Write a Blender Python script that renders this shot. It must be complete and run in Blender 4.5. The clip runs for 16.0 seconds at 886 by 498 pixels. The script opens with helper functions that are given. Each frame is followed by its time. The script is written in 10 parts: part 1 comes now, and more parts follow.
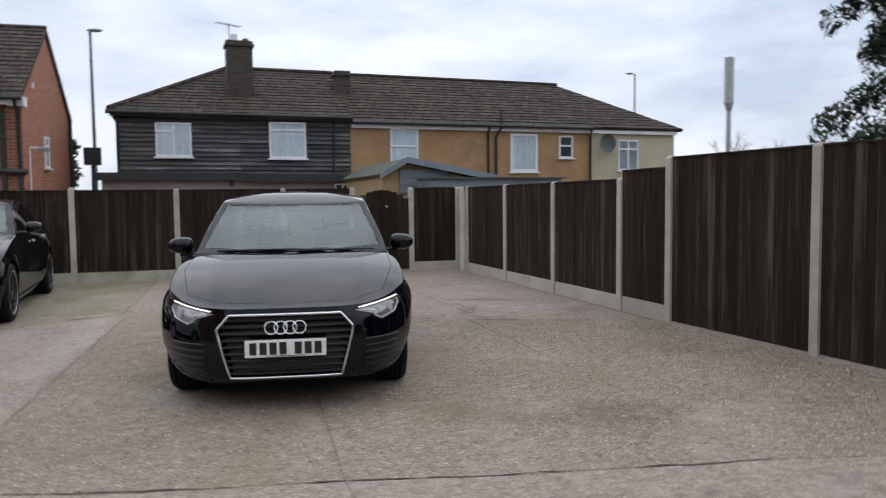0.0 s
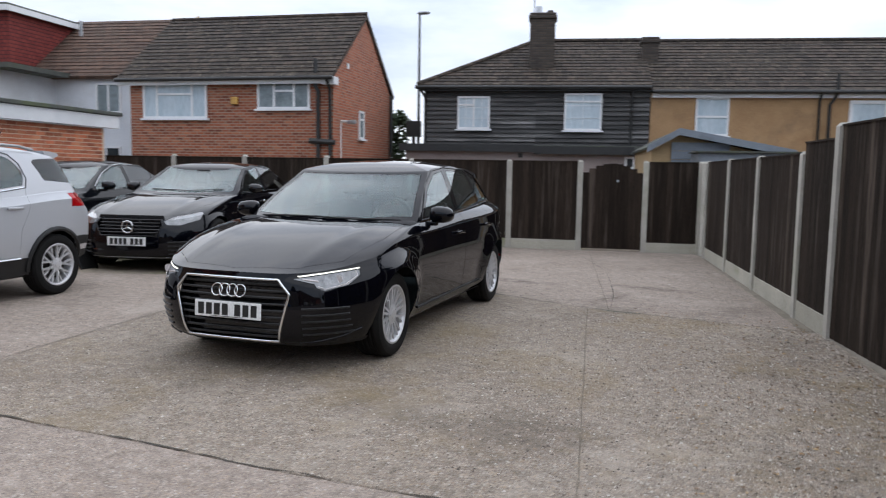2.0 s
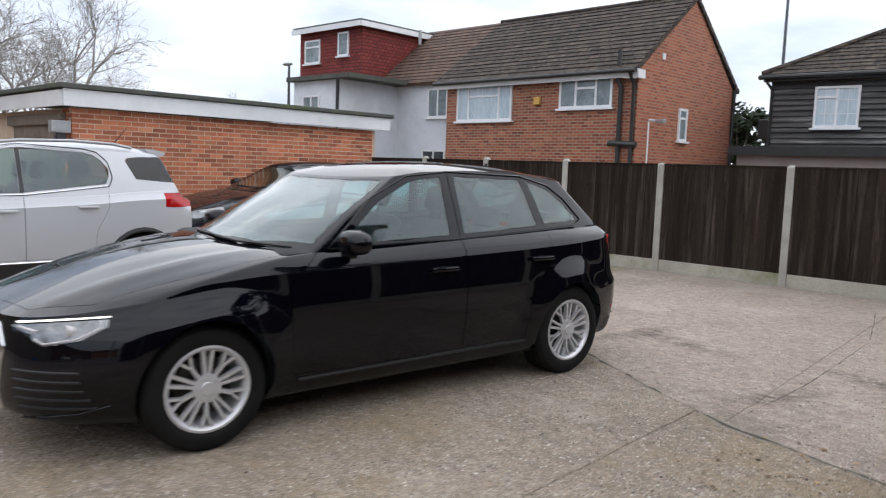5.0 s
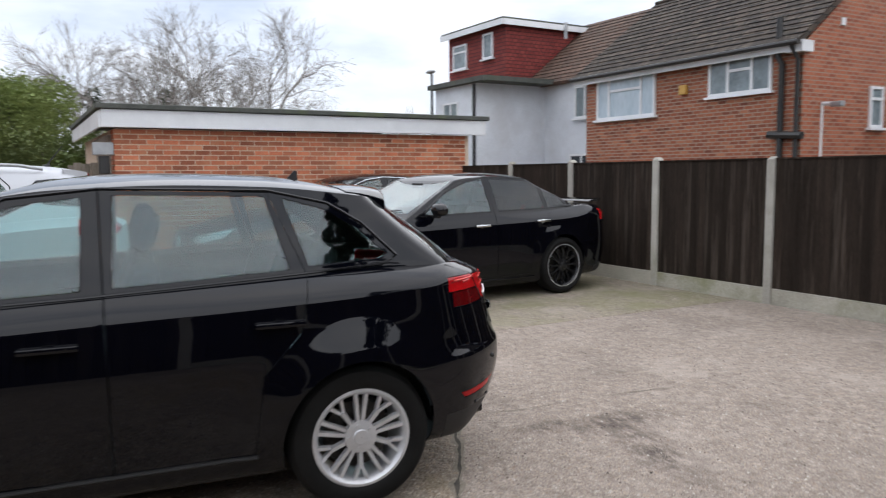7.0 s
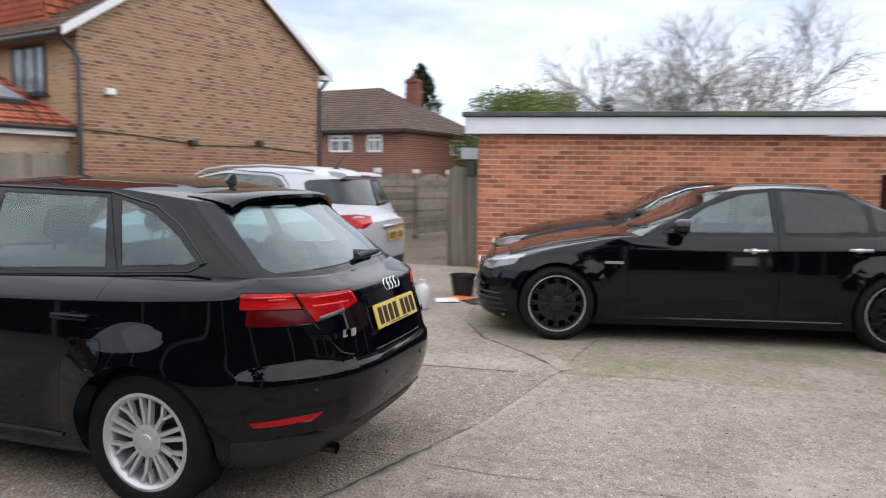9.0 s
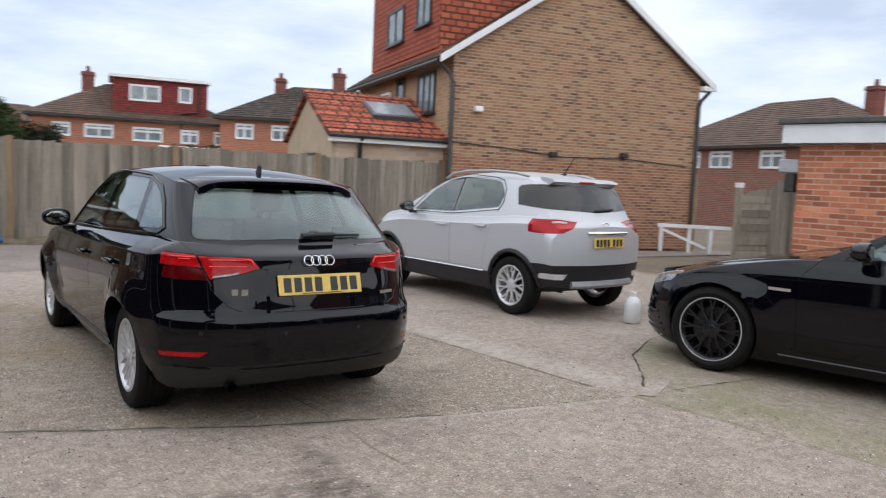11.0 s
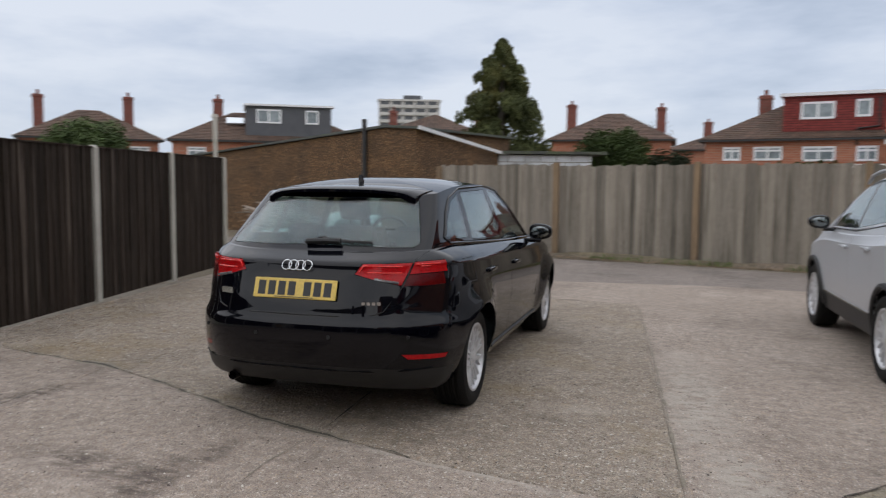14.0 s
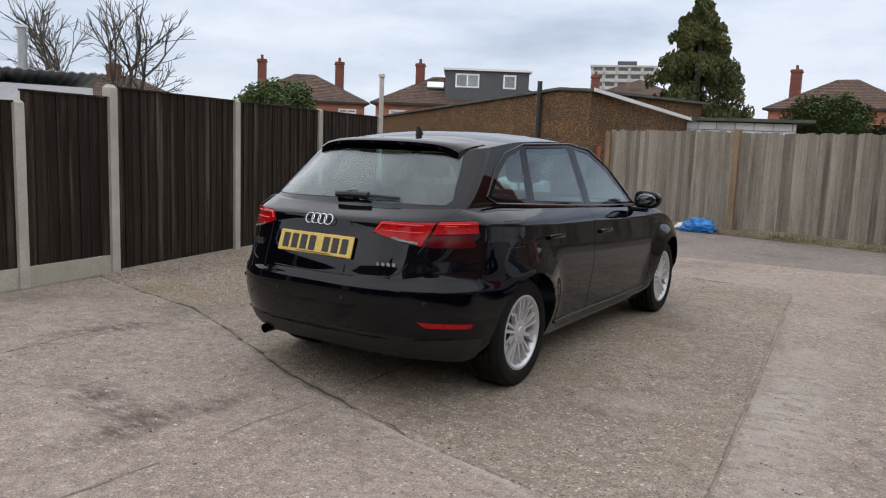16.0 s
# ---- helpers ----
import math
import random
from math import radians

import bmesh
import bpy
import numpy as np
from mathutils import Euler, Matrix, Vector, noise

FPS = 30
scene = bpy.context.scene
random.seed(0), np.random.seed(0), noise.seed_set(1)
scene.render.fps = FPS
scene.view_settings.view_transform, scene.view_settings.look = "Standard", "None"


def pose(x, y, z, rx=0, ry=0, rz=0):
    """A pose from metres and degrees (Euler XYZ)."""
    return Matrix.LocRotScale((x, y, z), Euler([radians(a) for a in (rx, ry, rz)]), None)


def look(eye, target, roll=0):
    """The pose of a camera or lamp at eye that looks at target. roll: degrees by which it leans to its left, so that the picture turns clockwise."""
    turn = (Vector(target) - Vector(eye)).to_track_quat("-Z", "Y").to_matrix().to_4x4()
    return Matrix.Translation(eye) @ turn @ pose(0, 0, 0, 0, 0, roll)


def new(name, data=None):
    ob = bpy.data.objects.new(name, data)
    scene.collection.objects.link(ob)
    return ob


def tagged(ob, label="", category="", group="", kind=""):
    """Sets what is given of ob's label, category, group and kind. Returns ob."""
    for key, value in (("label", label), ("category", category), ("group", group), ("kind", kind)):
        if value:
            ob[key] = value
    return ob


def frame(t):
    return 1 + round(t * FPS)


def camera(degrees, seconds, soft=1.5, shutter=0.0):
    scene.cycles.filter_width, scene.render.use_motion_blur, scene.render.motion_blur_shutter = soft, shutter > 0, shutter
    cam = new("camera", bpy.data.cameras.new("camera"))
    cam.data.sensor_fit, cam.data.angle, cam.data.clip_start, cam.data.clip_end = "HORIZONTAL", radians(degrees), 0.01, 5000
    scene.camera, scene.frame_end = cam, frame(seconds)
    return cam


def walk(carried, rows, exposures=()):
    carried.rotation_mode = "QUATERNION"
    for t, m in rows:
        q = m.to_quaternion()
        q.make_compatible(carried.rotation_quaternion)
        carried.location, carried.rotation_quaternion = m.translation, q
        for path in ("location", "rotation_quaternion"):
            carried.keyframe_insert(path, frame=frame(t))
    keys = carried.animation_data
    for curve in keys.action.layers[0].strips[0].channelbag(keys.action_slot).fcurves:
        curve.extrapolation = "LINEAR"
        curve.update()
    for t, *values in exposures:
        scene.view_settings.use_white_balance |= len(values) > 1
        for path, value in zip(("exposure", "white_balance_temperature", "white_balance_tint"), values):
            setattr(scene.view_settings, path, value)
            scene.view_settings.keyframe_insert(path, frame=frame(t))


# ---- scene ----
cam = camera(60.8, 16.0, soft=1.15, shutter=0.5)
ROWS = [
    (0.0, 0.256, -4.732, 1.333, 86.25, 0.62, -8.93),
    (0.5, 0.928, -4.670, 1.320, 86.08, -3.43, -2.70),
    (1.0, 1.644, -4.597, 1.323, 85.74, -1.17, 7.97),
    (1.5, 2.273, -4.368, 1.321, 84.17, -1.18, 13.35),
    (2.0, 2.895, -4.047, 1.320, 84.21, -0.91, 19.39),
    (2.5, 3.329, -3.610, 1.317, 84.38, -1.89, 25.77),
    (3.0, 3.779, -3.122, 1.339, 85.34, 0.15, 32.58),
    (5.5, 4.198, 0.266, 1.397, 83.65, -0.64, 53.67),
    (6.0, 4.088, 1.055, 1.412, 84.58, 1.51, 56.54),
    (6.5, 3.906, 1.766, 1.419, 84.47, -1.92, 61.75),
    (7.0, 3.800, 2.565, 1.410, 84.34, 0.44, 67.34),
    (7.5, 3.610, 3.277, 1.404, 84.35, -1.37, 76.51),
    (8.0, 3.555, 4.076, 1.413, 85.29, 0.02, 87.83),
    (8.5, 3.444, 4.738, 1.427, 84.95, -2.61, 96.26),
    (9.0, 3.360, 5.557, 1.433, 84.58, -0.84, 107.96),
    (11.5, 1.245, 8.274, 1.387, 84.67, -1.83, 152.85),
    (12.0, 0.519, 8.449, 1.375, 84.93, -0.31, 162.54),
    (12.5, -0.168, 8.405, 1.365, 84.39, -2.16, 170.96),
    (13.0, -0.880, 8.300, 1.390, 85.63, -0.50, 179.12),
    (13.5, -1.433, 8.098, 1.373, 85.61, -2.10, 186.81),
    (14.0, -1.989, 7.917, 1.380, 85.03, -0.57, 197.30),
    (14.5, -2.325, 7.621, 1.374, 84.11, -2.56, 203.57),
    (15.0, -2.608, 7.336, 1.380, 84.00, -3.26, 209.57),
    (15.5, -2.768, 7.170, 1.359, 82.22, -1.33, 213.60),
    (16.0, -2.656, 7.145, 1.322, 82.22, -2.19, 213.04),
]
EXPOSURES = [(0.0, -0.1, 6400, 10), (0.8, -0.08, 6300, 10), (1.5, -0.04, 6150, 10), (2.5, 0.30, 6350, 10), (3.2, 0.42, 6400, 10), (5.5, 0.34, 6500, 10), (8.0, 0.36, 6500, 10), (9.0, 0.46, 6500, 10), (11.0, 0.28, 6500, 10), (11.5, 0.18, 6500, 10), (12.5, -0.16, 6600, 10), (14.0, -0.14, 6600, 10), (15.2, -0.12, 6600, 10), (16.0, 0.04, 6650, 10)]
walk(cam, [(t, pose(x, y, z, rx, ry, rz)) for t, x, y, z, rx, ry, rz in ROWS], EXPOSURES)

# ---------- world and light ----------
SUN_EL, SUN_ROT = 74.0, 25.0
world = bpy.data.worlds.new("world")
scene.world = world
world.use_nodes = True
wn, wl = world.node_tree.nodes, world.node_tree.links
wn.clear()
w_out, w_bg = wn.new("ShaderNodeOutputWorld"), wn.new("ShaderNodeBackground")
w_sky = wn.new("ShaderNodeTexSky")
w_sky.sky_type, w_sky.sun_disc = "NISHITA", False
w_sky.sun_elevation, w_sky.sun_rotation = radians(SUN_EL), radians(SUN_ROT)
w_dim = wn.new("ShaderNodeVectorMath")
w_dim.operation = "SCALE"
w_dim.inputs["Scale"].default_value = 0.10
w_co = wn.new("ShaderNodeTexCoord")
w_map = wn.new("ShaderNodeMapping")
w_map.inputs["Scale"].default_value = (1.0, 1.0, 3.4)
w_n = wn.new("ShaderNodeTexNoise")
w_n.inputs["Scale"].default_value, w_n.inputs["Detail"].default_value, w_n.inputs["Roughness"].default_value = 2.6, 7.0, 0.55
w_r = wn.new("ShaderNodeValToRGB")
w_r.color_ramp.elements[0].position, w_r.color_ramp.elements[0].color = 0.36, (0.57, 0.64, 0.765, 1)
w_r.color_ramp.elements[1].position, w_r.color_ramp.elements[1].color = 0.60, (0.94, 0.97, 1.045, 1)
e = w_r.color_ramp.elements.new(0.48)
e.color = (0.765, 0.82, 0.935, 1)
w_mix = wn.new("ShaderNodeMix")
w_mix.data_type = "RGBA"
w_mix.inputs["Factor"].default_value = 0.86
wl.new(w_co.outputs["Generated"], w_map.inputs["Vector"])
wl.new(w_map.outputs["Vector"], w_n.inputs["Vector"])
wl.new(w_n.outputs["Fac"], w_r.inputs["Fac"])
wl.new(w_sky.outputs["Color"], w_dim.inputs[0])
wl.new(w_dim.outputs["Vector"], w_mix.inputs["A"])
wl.new(w_r.outputs["Color"], w_mix.inputs["B"])
w_sep, w_grad, w_lit = wn.new("ShaderNodeSeparateXYZ"), wn.new("ShaderNodeMapRange"), wn.new("ShaderNodeMix")
w_grad.inputs["From Min"].default_value, w_grad.inputs["From Max"].default_value = -0.9, 0.7
w_tint = wn.new("ShaderNodeValToRGB")
w_tint.color_ramp.elements[0].color, w_tint.color_ramp.elements[1].color = (0.885, 0.93, 0.985, 1), (1.03, 1.03, 1.03, 1)
w_lit.data_type, w_lit.blend_type = "RGBA", "MULTIPLY"
w_lit.inputs["Factor"].default_value = 1.0
wl.new(w_co.outputs["Generated"], w_sep.inputs[0])
wl.new(w_sep.outputs["Y"], w_grad.inputs["Value"])
wl.new(w_mix.outputs["Result"], w_lit.inputs["A"])
wl.new(w_grad.outputs["Result"], w_tint.inputs["Fac"])
wl.new(w_tint.outputs["Color"], w_lit.inputs["B"])
# the cloud grows brighter towards the hidden sun
w_dot, w_glow, w_sun = wn.new("ShaderNodeVectorMath"), wn.new("ShaderNodeMapRange"), wn.new("ShaderNodeMix")
w_dot.operation = "DOT_PRODUCT"
w_dot.inputs[1].default_value = (math.cos(radians(SUN_EL)) * math.sin(radians(SUN_ROT)), math.cos(radians(SUN_EL)) * math.cos(radians(SUN_ROT)), math.sin(radians(SUN_EL)))
w_glow.interpolation_type = "SMOOTHSTEP"
w_glow.inputs["From Min"].default_value, w_glow.inputs["From Max"].default_value = 0.0, 1.0
w_glow.inputs["To Min"].default_value, w_glow.inputs["To Max"].default_value = 1.02, 1.40
w_sun.data_type, w_sun.blend_type = "RGBA", "MULTIPLY"
w_sun.inputs["Factor"].default_value = 1.0
wl.new(w_co.outputs["Generated"], w_dot.inputs[0])
wl.new(w_dot.outputs["Value"], w_glow.inputs["Value"])
wl.new(w_lit.outputs["Result"], w_sun.inputs["A"])
wl.new(w_glow.outputs["Result"], w_sun.inputs["B"])
wl.new(w_sun.outputs["Result"], w_bg.inputs["Color"])
w_bg.inputs["Strength"].default_value = 1.0
wl.new(w_bg.outputs["Background"], w_out.inputs["Surface"])

sun_data = bpy.data.lights.new("sun", "SUN")
sun_data.energy, sun_data.angle, sun_data.color = 1.5, radians(160), (1.0, 0.925, 0.83)
sun = new("sun", sun_data)
a_el, a_rot = radians(SUN_EL), radians(SUN_ROT)
sun.matrix_basis = look((0, 0, 30), (-30 * math.cos(a_el) * math.sin(a_rot), -30 * math.cos(a_el) * math.cos(a_rot), 30 - 30 * math.sin(a_el)))


# ---------- materials ----------
def nodes_of(name):
    m = bpy.data.materials.new(name)
    m.use_nodes = True
    n, l = m.node_tree.nodes, m.node_tree.links
    return m, n, l, n["Principled BSDF"]


def coords(n, l, spread=7.0):
    """Object coordinates, moved by a random step for each object."""
    co, info, add, mul = n.new("ShaderNodeTexCoord"), n.new("ShaderNodeObjectInfo"), n.new("ShaderNodeVectorMath"), n.new("ShaderNodeMath")
    mul.operation, mul.inputs[1].default_value = "MULTIPLY", spread
    add.operation = "ADD"
    l.new(info.outputs["Random"], mul.inputs[0])
    l.new(co.outputs["Object"], add.inputs[0])
    l.new(mul.outputs[0], add.inputs[1])
    return add.outputs[0], info.outputs["Random"]


def noise_at(n, l, vec, scale, detail=6.0, rough=0.6):
    t = n.new("ShaderNodeTexNoise")
    t.inputs["Scale"].default_value, t.inputs["Detail"].default_value, t.inputs["Roughness"].default_value = scale, detail, rough
    l.new(vec, t.inputs["Vector"])
    return t.outputs["Fac"]


def ramp(n, l, fac, stops):
    r = n.new("ShaderNodeValToRGB")
    el = r.color_ramp.elements
    while len(el) < len(stops):
        el.new(0.5)
    for k, (p, c) in zip(el, stops):
        k.position, k.color = p, (*c, 1)
    l.new(fac, r.inputs["Fac"])
    return r.outputs["Color"]


def mixed(n, l, fac, a, b, mode="MIX"):
    m = n.new("ShaderNodeMix")
    m.data_type, m.blend_type = "RGBA", mode
    for key, v in (("Factor", fac), ("A", a), ("B", b)):
        if isinstance(v, (int, float)):
            m.inputs[key].default_value = v
        elif isinstance(v, tuple):
            m.inputs[key].default_value = (*v, 1)
        else:
            l.new(v, m.inputs[key])
    return m.outputs["Result"]


def bumped(n, l, bs, height, strength, dist=0.01):
    b = n.new("ShaderNodeBump")
    b.inputs["Strength"].default_value, b.inputs["Distance"].default_value = strength, dist
    l.new(height, b.inputs["Height"])
    l.new(b.outputs["Normal"], bs.inputs["Normal"])


def M(name, c1, c2, scale=3.0, fine=60.0, rough=0.7, metal=0.0, bump=0.25, dist=0.004, stretch=(1, 1, 1), coat=0.0, spread=7.0, own=0.0, c3=None, grain=0.35):
    """A surface of two colours at two scales, with fine relief. own: how much each object differs in brightness. c3: stain colour."""
    m, n, l, bs = nodes_of(name)
    vec, rnd = coords(n, l, spread)
    mp = n.new("ShaderNodeMapping")
    mp.inputs["Scale"].default_value = stretch
    l.new(vec, mp.inputs["Vector"])
    v = mp.outputs["Vector"]
    big, small = noise_at(n, l, v, scale), noise_at(n, l, v, fine, 4.0)
    c = ramp(n, l, big, [(0.32, c1), (0.68, c2)])
    c = mixed(n, l, grain, c, ramp(n, l, small, [(0.3, tuple(x * 0.55 for x in c1)), (0.7, tuple(min(1, x * 1.25) for x in c2))]))
    if c3:
        c = mixed(n, l, ramp(n, l, noise_at(n, l, v, scale * 0.37, 8.0, 0.7), [(0.52, (0, 0, 0)), (0.66, (0.8, 0.8, 0.8))]), c, c3)
    if own:
        k = n.new("ShaderNodeMapRange")
        k.inputs["To Min"].default_value, k.inputs["To Max"].default_value = 1 - own, 1 + own
        l.new(rnd, k.inputs["Value"])
        c = mixed(n, l, 1.0, c, k.outputs["Result"], "MULTIPLY")
    l.new(c, bs.inputs["Base Color"])
    rr = n.new("ShaderNodeMapRange")
    rr.inputs["To Min"].default_value, rr.inputs["To Max"].default_value = max(0.02, rough - 0.1), min(1, rough + 0.1)
    l.new(small, rr.inputs["Value"])
    l.new(rr.outputs["Result"], bs.inputs["Roughness"])
    bs.inputs["Metallic"].default_value, bs.inputs["Coat Weight"].default_value = metal, coat
    if bump:
        bumped(n, l, bs, small, bump, dist)
    return m


def brick_mat(name, cols, mortar, axis="x", bw=0.225, bh=0.075, gap=0.012, rough=0.85, bump=0.6, band=None, skew=0.5, stain=(0.1, 0.08, 0.07), lichen=None):
    """Courses of bricks or tiles on a plane; axis is the level direction. band: (height, colours) for a lower band of other bricks."""
    m, n, l, bs = nodes_of(name)
    co, sep, com = n.new("ShaderNodeTexCoord"), n.new("ShaderNodeSeparateXYZ"), n.new("ShaderNodeCombineXYZ")
    l.new(co.outputs["Object"], sep.inputs[0])
    l.new(sep.outputs["X" if axis == "x" else "Y"], com.inputs["X"])
    l.new(sep.outputs["Z"], com.inputs["Y"])
    bt = n.new("ShaderNodeTexBrick")
    bt.offset = skew
    for key, v in (("Scale", 1.0), ("Mortar Size", gap), ("Mortar Smooth", 0.25), ("Bias", 0.0), ("Brick Width", bw), ("Row Height", bh)):
        bt.inputs[key].default_value = v
    l.new(com.outputs[0], bt.inputs["Vector"])
    bt.inputs["Color1"].default_value, bt.inputs["Color2"].default_value, bt.inputs["Mortar"].default_value = (0, 0, 0, 1), (1, 1, 1, 1), (0.5, 0.5, 0.5, 1)
    tone = ramp(n, l, bt.outputs["Color"], [(i / max(1, len(cols) - 1), c) for i, c in enumerate(cols)])
    big = noise_at(n, l, co.outputs["Object"], 0.9, 6.0)
    fine = noise_at(n, l, co.outputs["Object"], 45.0, 4.0)
    tone = mixed(n, l, 0.18, tone, ramp(n, l, fine, [(0.3, cols[0]), (0.7, cols[-1])]))
    tone = mixed(n, l, ramp(n, l, big, [(0.45, (0, 0, 0)), (0.75, (0.38, 0.38, 0.38))]), tone, stain)
    col = mixed(n, l, bt.outputs["Fac"], tone, mortar)
    if lichen:
        col = mixed(n, l, ramp(n, l, noise_at(n, l, co.outputs["Object"], 8.0, 9.0, 0.80), [(0.53, (0, 0, 0)), (0.64, (0.85, 0.85, 0.85))]), col, lichen)
    l.new(col, bs.inputs["Base Color"])
    bs.inputs["Roughness"].default_value = rough
    inv = n.new("ShaderNodeMath")
    inv.operation = "SUBTRACT"
    inv.inputs[0].default_value = 1.0
    l.new(bt.outputs["Fac"], inv.inputs[1])
    add = n.new("ShaderNodeMath")
    add.operation, add.inputs[2].default_value = "MULTIPLY_ADD", 0.0
    l.new(fine, add.inputs[0])
    add.inputs[1].default_value = 0.4
    l.new(inv.outputs[0], add.inputs[2])
    bumped(n, l, bs, add.outputs[0], bump, 0.012)
    return m


def glass_mat(name, tint=(0.75, 0.82, 0.82), clear=0.05, boost=1.0):
    """Thin glass: clear when looked through squarely, mirror-like when seen along it."""
    m, n, l, bs = nodes_of(name)
    n.remove(bs)
    tr, gl, mx, lw = n.new("ShaderNodeBsdfTransparent"), n.new("ShaderNodeBsdfGlossy"), n.new("ShaderNodeMixShader"), n.new("ShaderNodeLayerWeight")
    tr.inputs["Color"].default_value, gl.inputs["Roughness"].default_value = (*tint, 1), 0.015
    lw.inputs["Blend"].default_value = 0.5
    pw, mul = n.new("ShaderNodeMath"), n.new("ShaderNodeMath")
    pw.operation, pw.inputs[1].default_value = "POWER", 4.2
    mul.operation, mul.use_clamp = "MULTIPLY_ADD", True
    mul.inputs[1].default_value, mul.inputs[2].default_value = boost, clear
    l.new(lw.outputs["Facing"], pw.inputs[0])
    l.new(pw.outputs[0], mul.inputs[0])
    l.new(mul.outputs[0], mx.inputs["Fac"])
    l.new(tr.outputs[0], mx.inputs[1])
    l.new(gl.outputs[0], mx.inputs[2])
    l.new(mx.outputs[0], n["Material Output"].inputs["Surface"])
    return m


def paint_mat(name, col, metal=0.0, rough=0.25, flake=0.0, coat=1.0, spec=0.5, ior=1.5):
    m, n, l, bs = nodes_of(name)
    co = n.new("ShaderNodeTexCoord")
    dust = noise_at(n, l, co.outputs["Object"], 5.0, 9.0, 0.7)
    c = col
    if flake:
        fl = noise_at(n, l, co.outputs["Object"], 900.0, 1.0)
        c = mixed(n, l, 0.25, c, ramp(n, l, fl, [(0.35, tuple(x * 0.8 for x in col)), (0.65, tuple(min(1, x * 1.15) for x in col))]))
        l.new(c, bs.inputs["Base Color"])
    else:
        bs.inputs["Base Color"].default_value = (*col, 1)
    k = n.new("ShaderNodeMapRange")
    k.inputs["To Min"].default_value, k.inputs["To Max"].default_value = 0.01, 0.05
    l.new(dust, k.inputs["Value"])
    l.new(k.outputs["Result"], bs.inputs["Coat Roughness"])
    bs.inputs["Metallic"].default_value, bs.inputs["Roughness"].default_value = metal, rough
    bs.inputs["Specular IOR Level"].default_value = spec
    bs.inputs["Coat Weight"].default_value, bs.inputs["Coat IOR"].default_value = coat, ior
    return m


def emit_mat(name, col, power):
    m, n, l, bs = nodes_of(name)
    bs.inputs["Base Color"].default_value = (*col, 1)
    bs.inputs["Emission Color"].default_value = (*col, 1)
    bs.inputs["Emission Strength"].default_value = power
    return m


black_paint = paint_mat("black_paint", (0.0012, 0.0014, 0.0032), rough=0.3, spec=0.0, coat=1.0, ior=1.41)
silver_paint = paint_mat("silver_paint", (0.48, 0.49, 0.51), metal=0.4, rough=0.46, flake=1.0, coat=0.3)
dark_paint = paint_mat("dark_grey_paint", (0.006, 0.007, 0.009), rough=0.3, spec=0.0, coat=0.7)
car_glass = glass_mat("car_glass", (0.74, 0.86, 0.86), 0.07, 1.0)
privacy_glass = glass_mat("privacy_glass", (0.42, 0.45, 0.46), 0.05)
lamp_glass = glass_mat("lamp_glass", (0.86, 0.88, 0.9), 0.05)
house_glass = M("house_glass", (0.10, 0.13, 0.14), (0.30, 0.35, 0.37), 0.8, 6, 0.04, bump=0.0)
curtain_glass = M("curtained_glass", (0.36, 0.46, 0.53), (0.60, 0.68, 0.73), 1.2, 14, 0.06, bump=0.0, stretch=(3, 3, 0.3))
dark_glass = M("dark_glass", (0.02, 0.025, 0.03), (0.07, 0.08, 0.09), 1.0, 6, 0.04, bump=0.0)
rubber = M("tyre_rubber", (0.004, 0.004, 0.004), (0.010, 0.0095, 0.009), 6, 120, 0.70, bump=0.4, dist=0.002)
rubber.node_tree.nodes["Principled BSDF"].inputs["Specular IOR Level"].default_value = 0.18
trim_black = M("black_plastic", (0.005, 0.005, 0.0055), (0.011, 0.011, 0.0115), 6, 200, 0.5, bump=0.2, dist=0.001)
gloss_black = M("gloss_black", (0.004, 0.004, 0.005), (0.008, 0.008, 0.009), 6, 200, 0.12, bump=0.0)
cabin_mat = M("dark_cabin_cloth", (0.015, 0.015, 0.017), (0.035, 0.035, 0.038), 8, 200, 0.85)
chrome = M("chrome", (0.72, 0.73, 0.74), (0.85, 0.86, 0.87), 3, 50, 0.09, 1.0, bump=0.0, grain=0.05)
mirror_glass = M("mirror_glass", (0.20, 0.22, 0.22), (0.26, 0.28, 0.28), 3, 50, 0.04, 1.0, bump=0.0, grain=0.05)
alloy = M("silver_alloy", (0.52, 0.52, 0.53), (0.64, 0.64, 0.65), 4, 80, 0.38, 0.55, bump=0.05, grain=0.08)
alloy_dark = M("black_alloy", (0.010, 0.010, 0.011), (0.022, 0.022, 0.024), 4, 80, 0.25, 0.3, bump=0.05)
brake_metal = M("brake_metal", (0.035, 0.033, 0.031), (0.075, 0.072, 0.07), 9, 90, 0.4, 0.8)
red_lens = M("red_lens", (0.24, 0.003, 0.004), (0.46, 0.006, 0.009), 9, 60, 0.10, bump=0.0, coat=0.10)
red_lens.node_tree.nodes["Principled BSDF"].inputs["Specular IOR Level"].default_value = 0.25
dark_lens = M("dark_red_lens", (0.045, 0.0012, 0.002), (0.10, 0.002, 0.003), 9, 60, 0.10, bump=0.0, coat=0.05)
dark_lens.node_tree.nodes["Principled BSDF"].inputs["Specular IOR Level"].default_value = 0.2
bright_red = M("bright_red_lens", (0.60, 0.018, 0.016), (0.72, 0.03, 0.025), 4, 60, 0.25, bump=0.0, coat=0.1)
clear_lens = M("pale_lens", (0.42, 0.40, 0.40), (0.66, 0.62, 0.62), 30, 160, 0.08, bump=0.1, coat=1.0)
lamp_inner = M("lamp_reflector", (0.10, 0.103, 0.108), (0.34, 0.345, 0.35), 14, 60, 0.12, 0.5, bump=0.1, coat=1.0)
